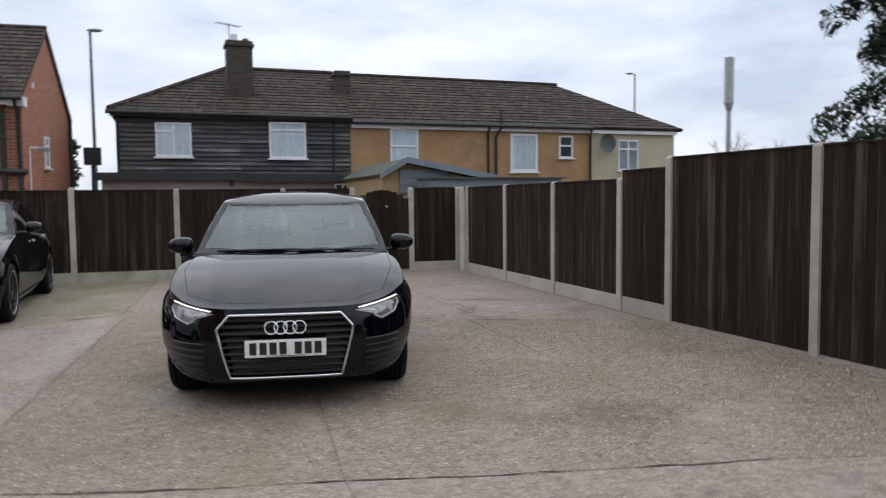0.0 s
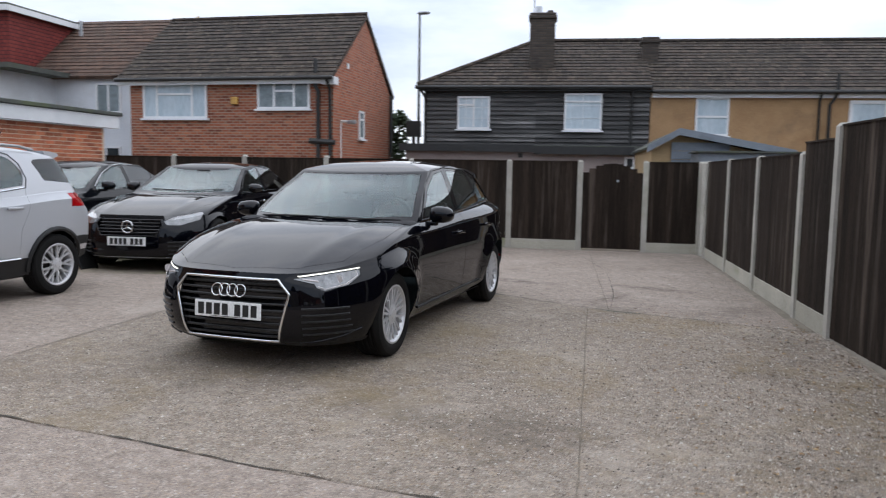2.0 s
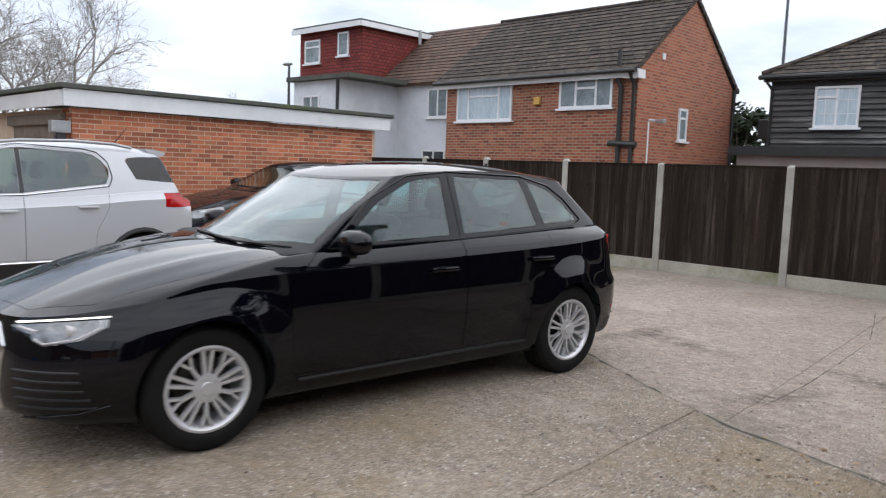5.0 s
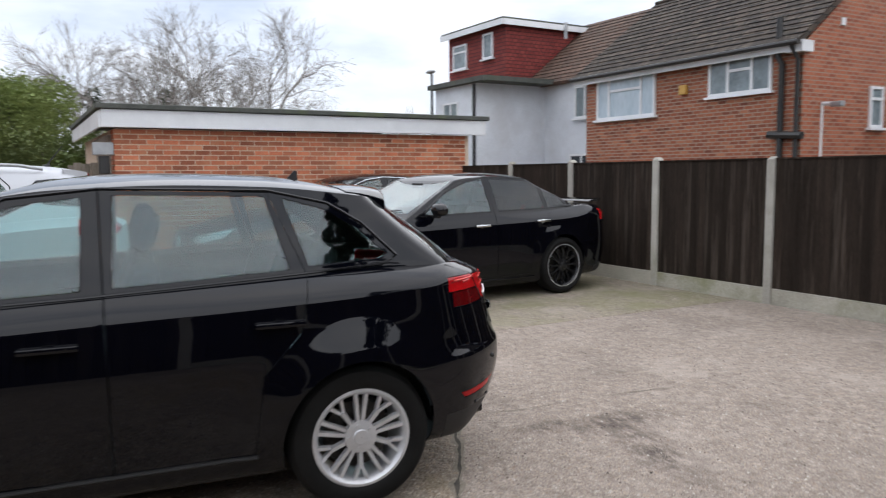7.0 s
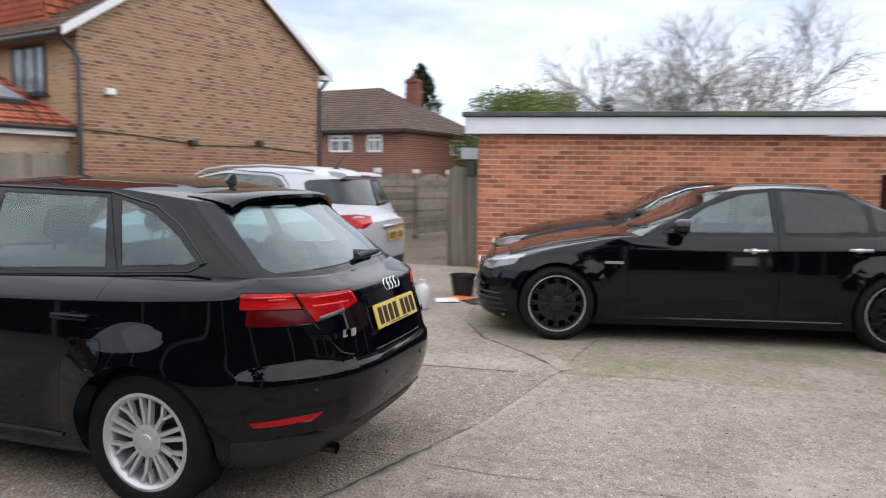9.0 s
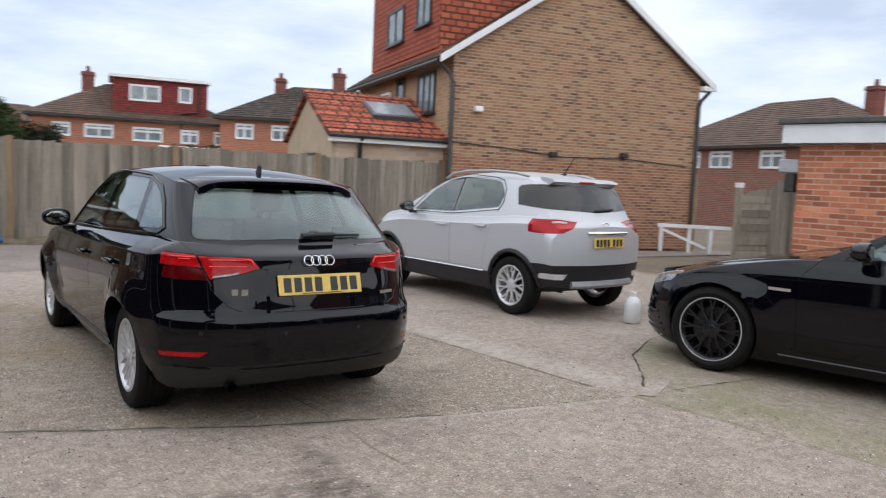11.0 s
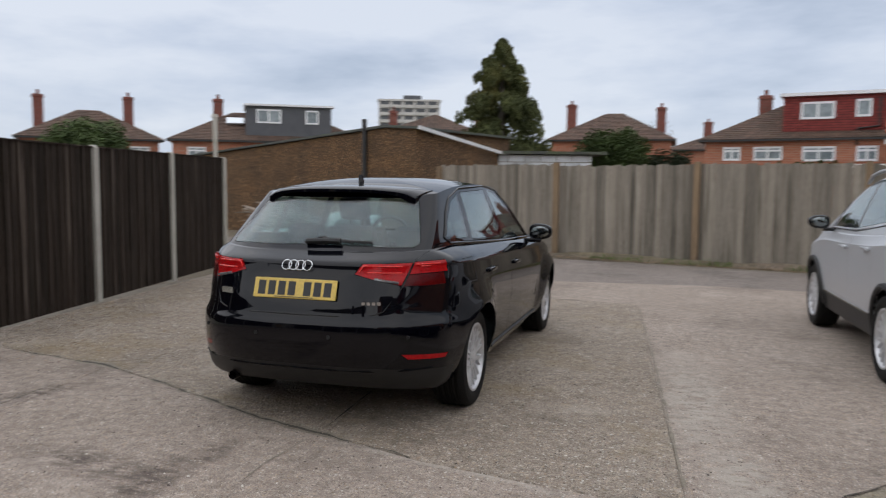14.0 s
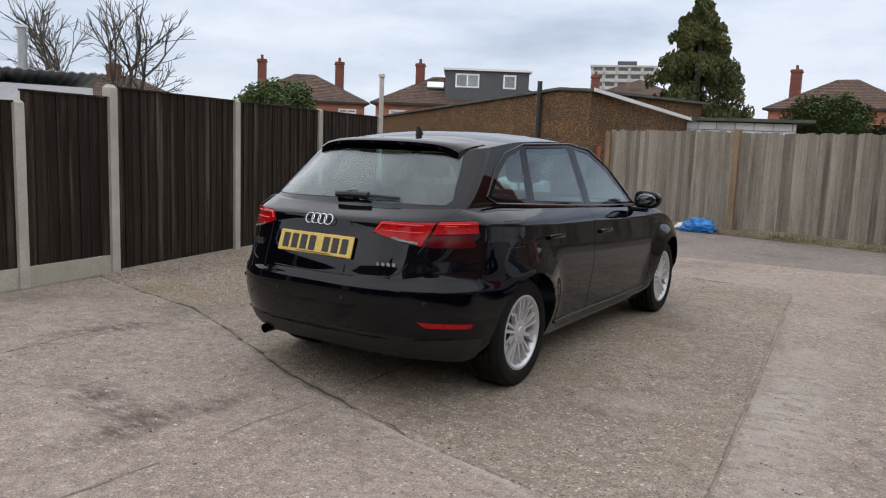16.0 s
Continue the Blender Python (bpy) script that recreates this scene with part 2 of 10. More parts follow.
drl_mat = emit_mat("lit_daylight_strip", (1.0, 0.97, 0.86), 0.9)
plate_yellow = M("yellow_plate", (0.62, 0.43, 0.085), (0.70, 0.50, 0.115), 5, 70, 0.35, bump=0.02)
plate_white = M("white_plate", (0.74, 0.74, 0.72), (0.80, 0.80, 0.79), 5, 70, 0.35, bump=0.02)
plate_ink = M("plate_black", (0.012, 0.012, 0.012), (0.02, 0.02, 0.02), 5, 60, 0.4, bump=0.0)

fence_dark = M("dark_stained_board", (0.008, 0.0056, 0.0042), (0.041, 0.0295, 0.022), 2.6, 44, 0.9, stretch=(9, 9, 0.5), bump=0.8, own=0.26, c3=(0.095, 0.075, 0.060), grain=0.5)
fence_dark.node_tree.nodes["Principled BSDF"].inputs["Specular IOR Level"].default_value = 0.15
fence_grey = M("weathered_board", (0.145, 0.122, 0.094), (0.31, 0.275, 0.225), 2.4, 34, 0.9, stretch=(8, 8, 0.5), bump=0.7, own=0.33, c3=(0.085, 0.075, 0.055), grain=0.5)
post_conc = M("post_concrete", (0.34, 0.32, 0.275), (0.50, 0.475, 0.42), 2.5, 70, 0.92, bump=0.5, own=0.12, c3=(0.28, 0.28, 0.20), grain=0.22)
gravel_conc = M("gravel_board_concrete", (0.36, 0.34, 0.275), (0.52, 0.49, 0.41), 2.5, 60, 0.92, bump=0.6, own=0.14, c3=(0.19, 0.20, 0.085), grain=0.3)
post_wood = M("rust_brown_post", (0.17, 0.115, 0.070), (0.32, 0.225, 0.135), 4, 60, 0.9, stretch=(3, 3, 0.6), bump=0.8, own=0.15)
upvc = M("white_upvc", (0.72, 0.73, 0.74), (0.80, 0.81, 0.82), 3, 60, 0.3, bump=0.03, grain=0.04)
white_fascia = M("white_fascia", (0.66, 0.67, 0.68), (0.78, 0.79, 0.80), 1.5, 30, 0.45, bump=0.1, grain=0.05)
dark_gutter = M("black_gutter", (0.012, 0.012, 0.012), (0.03, 0.03, 0.03), 4, 40, 0.45, bump=0.1)
felt = M("roofing_felt", (0.05, 0.055, 0.05), (0.11, 0.115, 0.10), 3, 60, 0.95, bump=0.6, c3=(0.10, 0.12, 0.06))


def pebbledash_mat(name):
    """Small stones of many browns, pressed into dark render."""
    m, n, l, bs = nodes_of(name)
    co = n.new("ShaderNodeTexCoord")
    vo, one = n.new("ShaderNodeTexVoronoi"), n.new("ShaderNodeSeparateColor")
    vo.inputs["Scale"].default_value = 62.0
    l.new(co.outputs["Object"], vo.inputs["Vector"])
    l.new(vo.outputs["Color"], one.inputs[0])
    c = ramp(n, l, one.outputs[0], [(0.0, (0.035, 0.019, 0.010)), (0.35, (0.10, 0.054, 0.025)), (0.65, (0.20, 0.110, 0.048)), (0.88, (0.31, 0.180, 0.082)), (1.0, (0.46, 0.31, 0.18))])
    c = mixed(n, l, ramp(n, l, vo.outputs["Distance"], [(0.35, (0, 0, 0)), (0.75, (0.7, 0.7, 0.7))]), c, (0.045, 0.028, 0.017))
    c = mixed(n, l, 1.0, c, ramp(n, l, noise_at(n, l, co.outputs["Object"], 1.4, 6.0, 0.6), [(0.35, (0.75, 0.78, 0.82)), (0.65, (1.25, 1.2, 1.1))]), "MULTIPLY")
    l.new(c, bs.inputs["Base Color"])
    bs.inputs["Roughness"].default_value = 0.9
    h = n.new("ShaderNodeMath")
    h.operation, h.inputs[0].default_value = "SUBTRACT", 1.0
    l.new(vo.outputs["Distance"], h.inputs[1])
    bumped(n, l, bs, h.outputs[0], 0.8, 0.02)
    return m


pebble = pebbledash_mat("pebbledash")
render_tan = M("tan_roughcast", (0.30, 0.175, 0.085), (0.46, 0.295, 0.155), 1.4, 55, 0.95, bump=0.8, c3=(0.22, 0.15, 0.09))
render_cream = M("cream_render", (0.46, 0.40, 0.28), (0.56, 0.50, 0.37), 1.4, 55, 0.9, bump=0.5)
render_white = M("white_render", (0.62, 0.65, 0.70), (0.74, 0.77, 0.81), 1.0, 40, 0.85, bump=0.3, c3=(0.55, 0.56, 0.58))
render_mauve = M("mauve_render", (0.26, 0.215, 0.205), (0.34, 0.285, 0.27), 1.2, 40, 0.9, bump=0.4)
render_ochre = M("ochre_render", (0.34, 0.235, 0.12), (0.44, 0.32, 0.18), 1.2, 40, 0.9, bump=0.4)
board_black = M("black_weatherboard", (0.016, 0.016, 0.017), (0.095, 0.092, 0.090), 1.8, 30, 0.75, stretch=(0.5, 1, 8), bump=0.7, own=0.45, c3=(0.24, 0.232, 0.225))
blue_grey = M("blue_grey_painted_board", (0.16, 0.185, 0.22), (0.24, 0.27, 0.31), 1.5, 40, 0.7, bump=0.3, c3=(0.12, 0.13, 0.14))
tile_dark = brick_mat("dark_roof_tiles", [(0.018, 0.012, 0.009), (0.038, 0.027, 0.020), (0.070, 0.049, 0.037)], (0.010, 0.008, 0.007), bw=0.30, bh=0.17, gap=0.016, stain=(0.085, 0.066, 0.044), bump=1.0, lichen=(0.17, 0.145, 0.105))
tile_brown = brick_mat("brown_roof_tiles", [(0.065, 0.038, 0.028), (0.10, 0.058, 0.040), (0.14, 0.080, 0.055)], (0.03, 0.02, 0.016), bw=0.28, bh=0.17, gap=0.010, stain=(0.08, 0.06, 0.045), bump=0.9, lichen=(0.15, 0.12, 0.085))
tile_brown_y = brick_mat("brown_roof_tiles_side", [(0.065, 0.038, 0.028), (0.10, 0.058, 0.040), (0.14, 0.080, 0.055)], (0.03, 0.02, 0.016), axis="y", bw=0.28, bh=0.17, gap=0.010, stain=(0.08, 0.06, 0.045), bump=0.9, lichen=(0.15, 0.12, 0.085))
tile_dark_y = brick_mat("dark_roof_tiles_side", [(0.018, 0.012, 0.009), (0.038, 0.027, 0.020), (0.070, 0.049, 0.037)], (0.010, 0.008, 0.007), axis="y", bw=0.30, bh=0.17, gap=0.016, stain=(0.085, 0.066, 0.044), bump=1.0, lichen=(0.17, 0.145, 0.105))
tile_orange = brick_mat("orange_clay_tiles", [(0.30, 0.062, 0.026), (0.40, 0.095, 0.042), (0.50, 0.135, 0.062)], (0.10, 0.03, 0.02), bw=0.28, bh=0.15, gap=0.025, stain=(0.30, 0.11, 0.06), bump=1.0)
tile_red_hang = brick_mat("red_hung_tiles", [(0.16, 0.022, 0.018), (0.21, 0.032, 0.026), (0.26, 0.045, 0.035)], (0.06, 0.012, 0.012), bw=0.18, bh=0.11, gap=0.012, stain=(0.15, 0.03, 0.025), bump=0.8)
tile_red_hang_y = brick_mat("red_hung_tiles_side", [(0.16, 0.022, 0.018), (0.21, 0.032, 0.026), (0.26, 0.045, 0.035)], (0.06, 0.012, 0.012), axis="y", bw=0.18, bh=0.11, gap=0.012, stain=(0.15, 0.03, 0.025), bump=0.8)
brick_red = brick_mat("dark_red_brick", [(0.13, 0.034, 0.018), (0.30, 0.084, 0.040), (0.40, 0.125, 0.060), (0.20, 0.052, 0.027), (0.50, 0.19, 0.10)], (0.34, 0.25, 0.19), bw=0.21, bh=0.075, gap=0.012, bump=0.9, stain=(0.17, 0.05, 0.03))
brick_red_y = brick_mat("orange_red_brick", [(0.22, 0.055, 0.027), (0.36, 0.10, 0.048), (0.46, 0.145, 0.072)], (0.32, 0.22, 0.16), axis="y", bw=0.21, bh=0.075, gap=0.012, stain=(0.24, 0.085, 0.055))
brick_far = brick_mat("far_orange_brick", [(0.30, 0.085, 0.042), (0.40, 0.125, 0.060), (0.46, 0.16, 0.085)], (0.34, 0.24, 0.18), stain=(0.30, 0.11, 0.06))
brick_far_y = brick_mat("far_brick_side", [(0.16, 0.055, 0.036), (0.22, 0.078, 0.048), (0.28, 0.10, 0.065)], (0.24, 0.18, 0.15), axis="y", stain=(0.18, 0.07, 0.05))
brick_brown = brick_mat("brown_red_brick", [(0.16, 0.055, 0.036), (0.22, 0.078, 0.048), (0.28, 0.10, 0.065)], (0.24, 0.18, 0.15), stain=(0.18, 0.07, 0.05))
brick_tan = brick_mat("mixed_tan_stock_brick", [(0.085, 0.040, 0.028), (0.27, 0.135, 0.070), (0.36, 0.210, 0.115), (0.15, 0.070, 0.042), (0.40, 0.245, 0.140), (0.33, 0.135, 0.068), (0.42, 0.28, 0.165)], (0.40, 0.31, 0.22), bw=0.215, bh=0.070, gap=0.009, stain=(0.34, 0.17, 0.09))
brick_tan_y = brick_mat("mixed_tan_brick_rear", [(0.26, 0.155, 0.080), (0.36, 0.225, 0.120), (0.42, 0.270, 0.150)], (0.36, 0.27, 0.18), axis="y", bw=0.215, bh=0.070, gap=0.009, stain=(0.34, 0.20, 0.10))
brick_pale = brick_mat("pale_pink_brick", [(0.42, 0.29, 0.20), (0.50, 0.37, 0.27), (0.55, 0.43, 0.33)], (0.44, 0.36, 0.28), bw=0.30, bh=0.10, gap=0.010, stain=(0.44, 0.31, 0.22))
garage_brick = M("orange_red_garage_brick", (0.33, 0.090, 0.042), (0.52, 0.175, 0.085), 5, 70, 0.85, bump=0.5, own=0.42, c3=(0.44, 0.20, 0.11))
mortar = M("mortar", (0.50, 0.38, 0.28), (0.66, 0.52, 0.40), 3, 60, 0.95, bump=0.5)
block_white = M("white_painted_block", (0.50, 0.52, 0.54), (0.68, 0.70, 0.71), 4, 50, 0.9, bump=0.5, own=0.15, c3=(0.42, 0.42, 0.42))
chimney_brick = brick_mat("sooty_chimney_brick", [(0.035, 0.028, 0.024), (0.06, 0.046, 0.038), (0.085, 0.066, 0.052)], (0.05, 0.045, 0.04), stain=(0.10, 0.08, 0.05))
chimney_red = brick_mat("red_chimney_brick", [(0.15, 0.035, 0.024), (0.20, 0.050, 0.034), (0.24, 0.065, 0.045)], (0.14, 0.09, 0.07), stain=(0.14, 0.045, 0.035))
grey_clad = M("grey_cladding", (0.060, 0.064, 0.072), (0.090, 0.094, 0.104), 2, 40, 0.6, bump=0.1)
metal_grey = M("galvanised_steel", (0.30, 0.31, 0.32), (0.42, 0.43, 0.44), 4, 60, 0.45, 0.6, bump=0.1, grain=0.12)
lamp_post_mat = M("dark_grey_steel", (0.07, 0.075, 0.08), (0.12, 0.125, 0.13), 4, 60, 0.5, 0.4, bump=0.1)
tower_conc = M("pale_tower_panel", (0.44, 0.43, 0.40), (0.54, 0.53, 0.50), 0.1, 2, 0.85, bump=0.0)
bark = M("bark", (0.065, 0.055, 0.045), (0.13, 0.115, 0.095), 3, 40, 0.95, stretch=(2, 2, 0.5), bump=0.6)
twig = M("grey_twigs", (0.19, 0.175, 0.16), (0.30, 0.28, 0.26), 2, 30, 0.95, bump=0.0)
leaf_conifer = M("conifer_foliage", (0.026, 0.036, 0.011), (0.095, 0.108, 0.030), 1.6, 9, 0.9, bump=0.0, c3=(0.17, 0.155, 0.045))
leaf_dark = M("dark_foliage", (0.012, 0.022, 0.010), (0.035, 0.055, 0.022), 1.5, 9, 0.85, bump=0.0)
leaf_bush = M("bush_foliage", (0.030, 0.052, 0.015), (0.085, 0.125, 0.035), 1.5, 9, 0.85, bump=0.0)
leaf_hedge = M("hedge_foliage", (0.065, 0.095, 0.028), (0.17, 0.205, 0.068), 1.3, 9, 0.85, bump=0.0)
leaf_spring = M("spring_foliage", (0.15, 0.20, 0.055), (0.28, 0.34, 0.12), 1.2, 9, 0.85, bump=0.0)
weed_green = M("weed_green", (0.05, 0.085, 0.018), (0.14, 0.18, 0.05), 4, 20, 0.85, bump=0.0)
dead_leaf = M("dead_leaves", (0.14, 0.085, 0.045), (0.26, 0.18, 0.10), 9, 40, 0.9, bump=0.0)
scrap_pale = M("pale_scrap_timber", (0.26, 0.21, 0.16), (0.46, 0.39, 0.32), 3, 40, 0.9, stretch=(1, 1, 1), bump=0.5, own=0.3)
scrap_wood = M("scrap_timber", (0.13, 0.10, 0.075), (0.28, 0.23, 0.18), 3, 40, 0.9, stretch=(1, 1, 1), bump=0.5, own=0.3)
sack_white = M("white_sack", (0.60, 0.60, 0.58), (0.78, 0.78, 0.77), 5, 60, 0.7, bump=0.4, grain=0.12)
bag_blue = M("blue_plastic_bag", (0.015, 0.13, 0.42), (0.03, 0.24, 0.62), 8, 40, 0.3, bump=0.5, dist=0.02)
cone_orange = M("orange_cone_plastic", (0.70, 0.14, 0.03), (0.82, 0.20, 0.05), 5, 60, 0.5, bump=0.1)
bottle_mat = M("milky_plastic", (0.62, 0.63, 0.62), (0.74, 0.75, 0.74), 5, 60, 0.35, bump=0.05, grain=0.08)
paper_mat = M("paper", (0.66, 0.65, 0.64), (0.78, 0.77, 0.76), 5, 60, 0.6, bump=0.05)
skylight_glass = M("skylight_glass", (0.55, 0.60, 0.66), (0.75, 0.80, 0.86), 1, 10, 0.03, 0.6, bump=0.0)
corrugated = M("corrugated_sheet", (0.34, 0.36, 0.38), (0.46, 0.48, 0.50), 2, 40, 0.6, bump=0.1)


def ground_mat(name, base, light, dark, pebble_scale, pebble_amt, moss=0.0, bump=0.6, smears=(), pales=(), ochre=0.0):
    """Worn concrete with stones showing, broad stains, tyre grime, moss and oily smears (x, y, length, width, turn)."""
    base, light, dark = ((r * (0.955 if ochre else 0.985), g * (0.94 if ochre else 0.93), b * 0.905) for r, g, b in (base, light, dark))
    m, n, l, bs = nodes_of(name)
    co = n.new("ShaderNodeTexCoord")
    v = co.outputs["Object"]
    c = ramp(n, l, noise_at(n, l, v, 0.55, 10.0, 0.66), [(0.32, dark), (0.46, base), (0.64, light)])
    powder = ramp(n, l, noise_at(n, l, v, 1.1, 9.0, 0.70), [(0.54, (0, 0, 0)), (0.68, (0.5, 0.5, 0.5))])
    patch = ramp(n, l, noise_at(n, l, v, 1.3, 7.0, 0.65), [(0.34, (pebble_amt * 0.45,) * 3), (0.60, (pebble_amt,) * 3)])
    heights = None
    for scale, share in ((pebble_scale, 1.0), (pebble_scale * 2.3, 0.8)):
        vo = n.new("ShaderNodeTexVoronoi")
        vo.inputs["Scale"].default_value = scale
        l.new(v, vo.inputs["Vector"])
        one = n.new("ShaderNodeSeparateColor")
        l.new(vo.outputs["Color"], one.inputs[0])
        st = ramp(n, l, one.outputs[0], [(0.0, tuple(x * 0.30 for x in dark)), (0.16, tuple(x * 0.8 for x in dark)), (0.40, base), (0.62, (base[0] * 1.15, base[1] * 0.98, base[2] * 0.82)), (0.86, light), (1.0, tuple(min(1, x * 1.9) for x in light))])
        edge = ramp(n, l, vo.outputs["Distance"], [(0.30, (share,) * 3), (0.70, (0, 0, 0))])
        c = mixed(n, l, mixed(n, l, 1.0, edge, patch, "MULTIPLY"), c, st)
        heights = edge if heights is None else heights
    for scale, least in ((pebble_scale * 0.72, 0.50), (pebble_scale * 1.35, 0.40)):
        vo = n.new("ShaderNodeTexVoronoi")
        vo.inputs["Scale"].default_value = scale
        l.new(v, vo.inputs["Vector"])
        one = n.new("ShaderNodeSeparateColor")
        l.new(vo.outputs["Color"], one.inputs[0])
        stone = ramp(n, l, one.outputs[0], [(0.0, (0.055, 0.042, 0.033)), (0.22, (0.10, 0.075, 0.052)), (0.36, (0.30, 0.195, 0.105)), (0.58, (0.40, 0.31, 0.21)), (0.78, (0.50, 0.46, 0.40)), (1.0, (0.66, 0.63, 0.58))])
        shown = ramp(n, l, one.outputs[1], [(least, (0, 0, 0)), (least + 0.04, (0.9 * pebble_amt,) * 3)])
        body = ramp(n, l, vo.outputs["Distance"], [(0.30, (1, 1, 1)), (0.40, (0, 0, 0))])
        c = mixed(n, l, mixed(n, l, 1.0, shown, body, "MULTIPLY"), c, stone)
    c = mixed(n, l, 1.0, c, ramp(n, l, noise_at(n, l, v, 13.0, 9.0, 0.78), [(0.36, (0.48, 0.46, 0.44)), (0.50, (1.0, 1.0, 1.0)), (0.64, (1.42, 1.40, 1.38))]), "MULTIPLY")
    fine = noise_at(n, l, v, 115.0, 3.0)
    c = mixed(n, l, 0.42, c, ramp(n, l, fine, [(0.3, tuple(x * 0.4 for x in dark)), (0.7, tuple(x * 1.15 for x in light))]))
    c = mixed(n, l, powder, c, tuple(x * 1.12 for x in light))
    mp0 = n.new("ShaderNodeMapping")
    mp0.inputs["Location"].default_value = (31.0, 17.0, 5.0)
    l.new(v, mp0.inputs["Vector"])
    grime = ramp(n, l, noise_at(n, l, mp0.outputs[0], 0.8, 10.0, 0.74), [(0.53, (0, 0, 0)), (0.68, (0.55, 0.55, 0.55))])
    c = mixed(n, l, grime, c, tuple(x * 0.55 for x in dark))
    if ochre:
        mo = n.new("ShaderNodeMapping")
        mo.inputs["Location"].default_value = (7.0, 43.0, 2.0)
        l.new(v, mo.inputs["Vector"])
        c = mixed(n, l, ramp(n, l, noise_at(n, l, mo.outputs[0], 0.9, 9.0, 0.74), [(0.50, (0, 0, 0)), (0.66, (ochre,) * 3)]), c, (0.225, 0.165, 0.080))
    if moss:
        k = ramp(n, l, noise_at(n, l, v, 0.8, 9.0, 0.7), [(0.44, (0, 0, 0)), (0.62, (moss,) * 3)])
        c = mixed(n, l, k, c, (0.175, 0.172, 0.075))
    for dark_one, (sx, sy, sl, sw, turn) in [(True, q) for q in smears] + [(False, q) for q in pales]:
        mp = n.new("ShaderNodeMapping")
        mp.vector_type = "TEXTURE"
        mp.inputs["Location"].default_value, mp.inputs["Rotation"].default_value, mp.inputs["Scale"].default_value = (sx, sy, 0), (0, 0, radians(turn)), (sl, sw, 1)
        l.new(v, mp.inputs["Vector"])
        ln = n.new("ShaderNodeVectorMath")
        ln.operation = "LENGTH"
        l.new(mp.outputs[0], ln.inputs[0])
        near = ramp(n, l, ln.outputs["Value"], [(0.15, (1, 1, 1)), (1.0, (0, 0, 0))])
        streak = n.new("ShaderNodeMapping")
        streak.inputs["Rotation"].default_value, streak.inputs["Scale"].default_value = (0, 0, radians(-turn)), (1.0, 2.6, 1.0)
        l.new(v, streak.inputs["Vector"])
        blot = ramp(n, l, noise_at(n, l, streak.outputs[0], 6.5, 9.0, 0.78), [(0.42, (0, 0, 0)), (0.56, (0.92, 0.92, 0.92))])
        c = mixed(n, l, mixed(n, l, 1.0, near, blot, "MULTIPLY"), c, (0.060, 0.043, 0.034) if dark_one else (0.385, 0.345, 0.295))
    l.new(c, bs.inputs["Base Color"])
    bs.inputs["Roughness"].default_value = 0.9
    h = n.new("ShaderNodeMath")
    h.operation = "MULTIPLY_ADD"
    l.new(fine, h.inputs[0])
    h.inputs[1].default_value = 0.6
    l.new(heights, h.inputs[2])
    bumped(n, l, bs, h.outputs[0], bump, 0.006)
    return m


SMEARS = ((0.31, 5.10, 0.50, 0.20, 96), (0.22, 4.68, 0.26, 0.14, 100), (0.75, 5.00, 0.65, 0.20, -10), (1.94, 4.15, 0.55, 0.16, 74), (2.3, 5.05, 0.7, 0.18, -12))
PALES = ((-1.05, 4.50, 1.0, 0.07, -13), (-2.13, 2.83, 1.71, 0.30, 94), (-2.34, 4.21, 0.5, 0.22, 94))
aggregate = ground_mat("exposed_aggregate", (0.267, 0.221, 0.179), (0.382, 0.333, 0.285), (0.135, 0.104, 0.074), 58.0, 1.0, bump=0.8, ochre=0.55)
concrete = ground_mat("worn_concrete", (0.294, 0.256, 0.217), (0.382, 0.340, 0.296), (0.184, 0.155, 0.129), 66.0, 0.85, bump=0.45, smears=SMEARS, pales=PALES)
concrete_pale = ground_mat("pale_cement", (0.322, 0.285, 0.244), (0.405, 0.368, 0.322), (0.230, 0.202, 0.170), 80.0, 0.6, bump=0.4)
concrete_moss = ground_mat("mossy_concrete", (0.276, 0.245, 0.197), (0.359, 0.324, 0.271), (0.175, 0.155, 0.118), 66.0, 0.80, moss=0.75, bump=0.45)
asphalt = ground_mat("worn_asphalt", (0.190, 0.170, 0.155), (0.265, 0.242, 0.222), (0.115, 0.102, 0.092), 60.0, 0.7, bump=0.4)
earth = ground_mat("dirt_and_stones", (0.12, 0.095, 0.07), (0.20, 0.165, 0.125), (0.055, 0.042, 0.032), 40.0, 0.6, moss=0.3)
stone_bits = M("loose_stones", (0.22, 0.17, 0.13), (0.48, 0.42, 0.36), 9, 40, 0.9, bump=0.2)
joint_dirt = M("joint_dirt", (0.14, 0.12, 0.09), (0.27, 0.235, 0.185), 6, 60, 0.95, bump=0.4)
crack_mat = M("crack_dirt", (0.030, 0.026, 0.021), (0.085, 0.072, 0.056), 9, 60, 0.98, bump=0.3)


def island_mat(name, cols, rough=0.85):
    """Joined pieces that differ by a random tone for each."""
    m, n, l, bs = nodes_of(name)
    co, geo = n.new("ShaderNodeTexCoord"), n.new("ShaderNodeNewGeometry")
    c = ramp(n, l, geo.outputs["Random Per Island"], [(i / (len(cols) - 1), k) for i, k in enumerate(cols)])
    f = noise_at(n, l, co.outputs["Object"], 70.0, 4.0)
    c = mixed(n, l, 0.3, c, ramp(n, l, f, [(0.3, tuple(x * 0.55 for x in cols[0])), (0.7, cols[-1])]))
    l.new(c, bs.inputs["Base Color"])
    bs.inputs["Roughness"].default_value = rough
    bumped(n, l, bs, f, 0.5, 0.004)
    return m


garage_brick_rest = island_mat("garage_brick_joined", [(0.26, 0.070, 0.036), (0.40, 0.115, 0.055), (0.48, 0.15, 0.07), (0.55, 0.22, 0.12)])


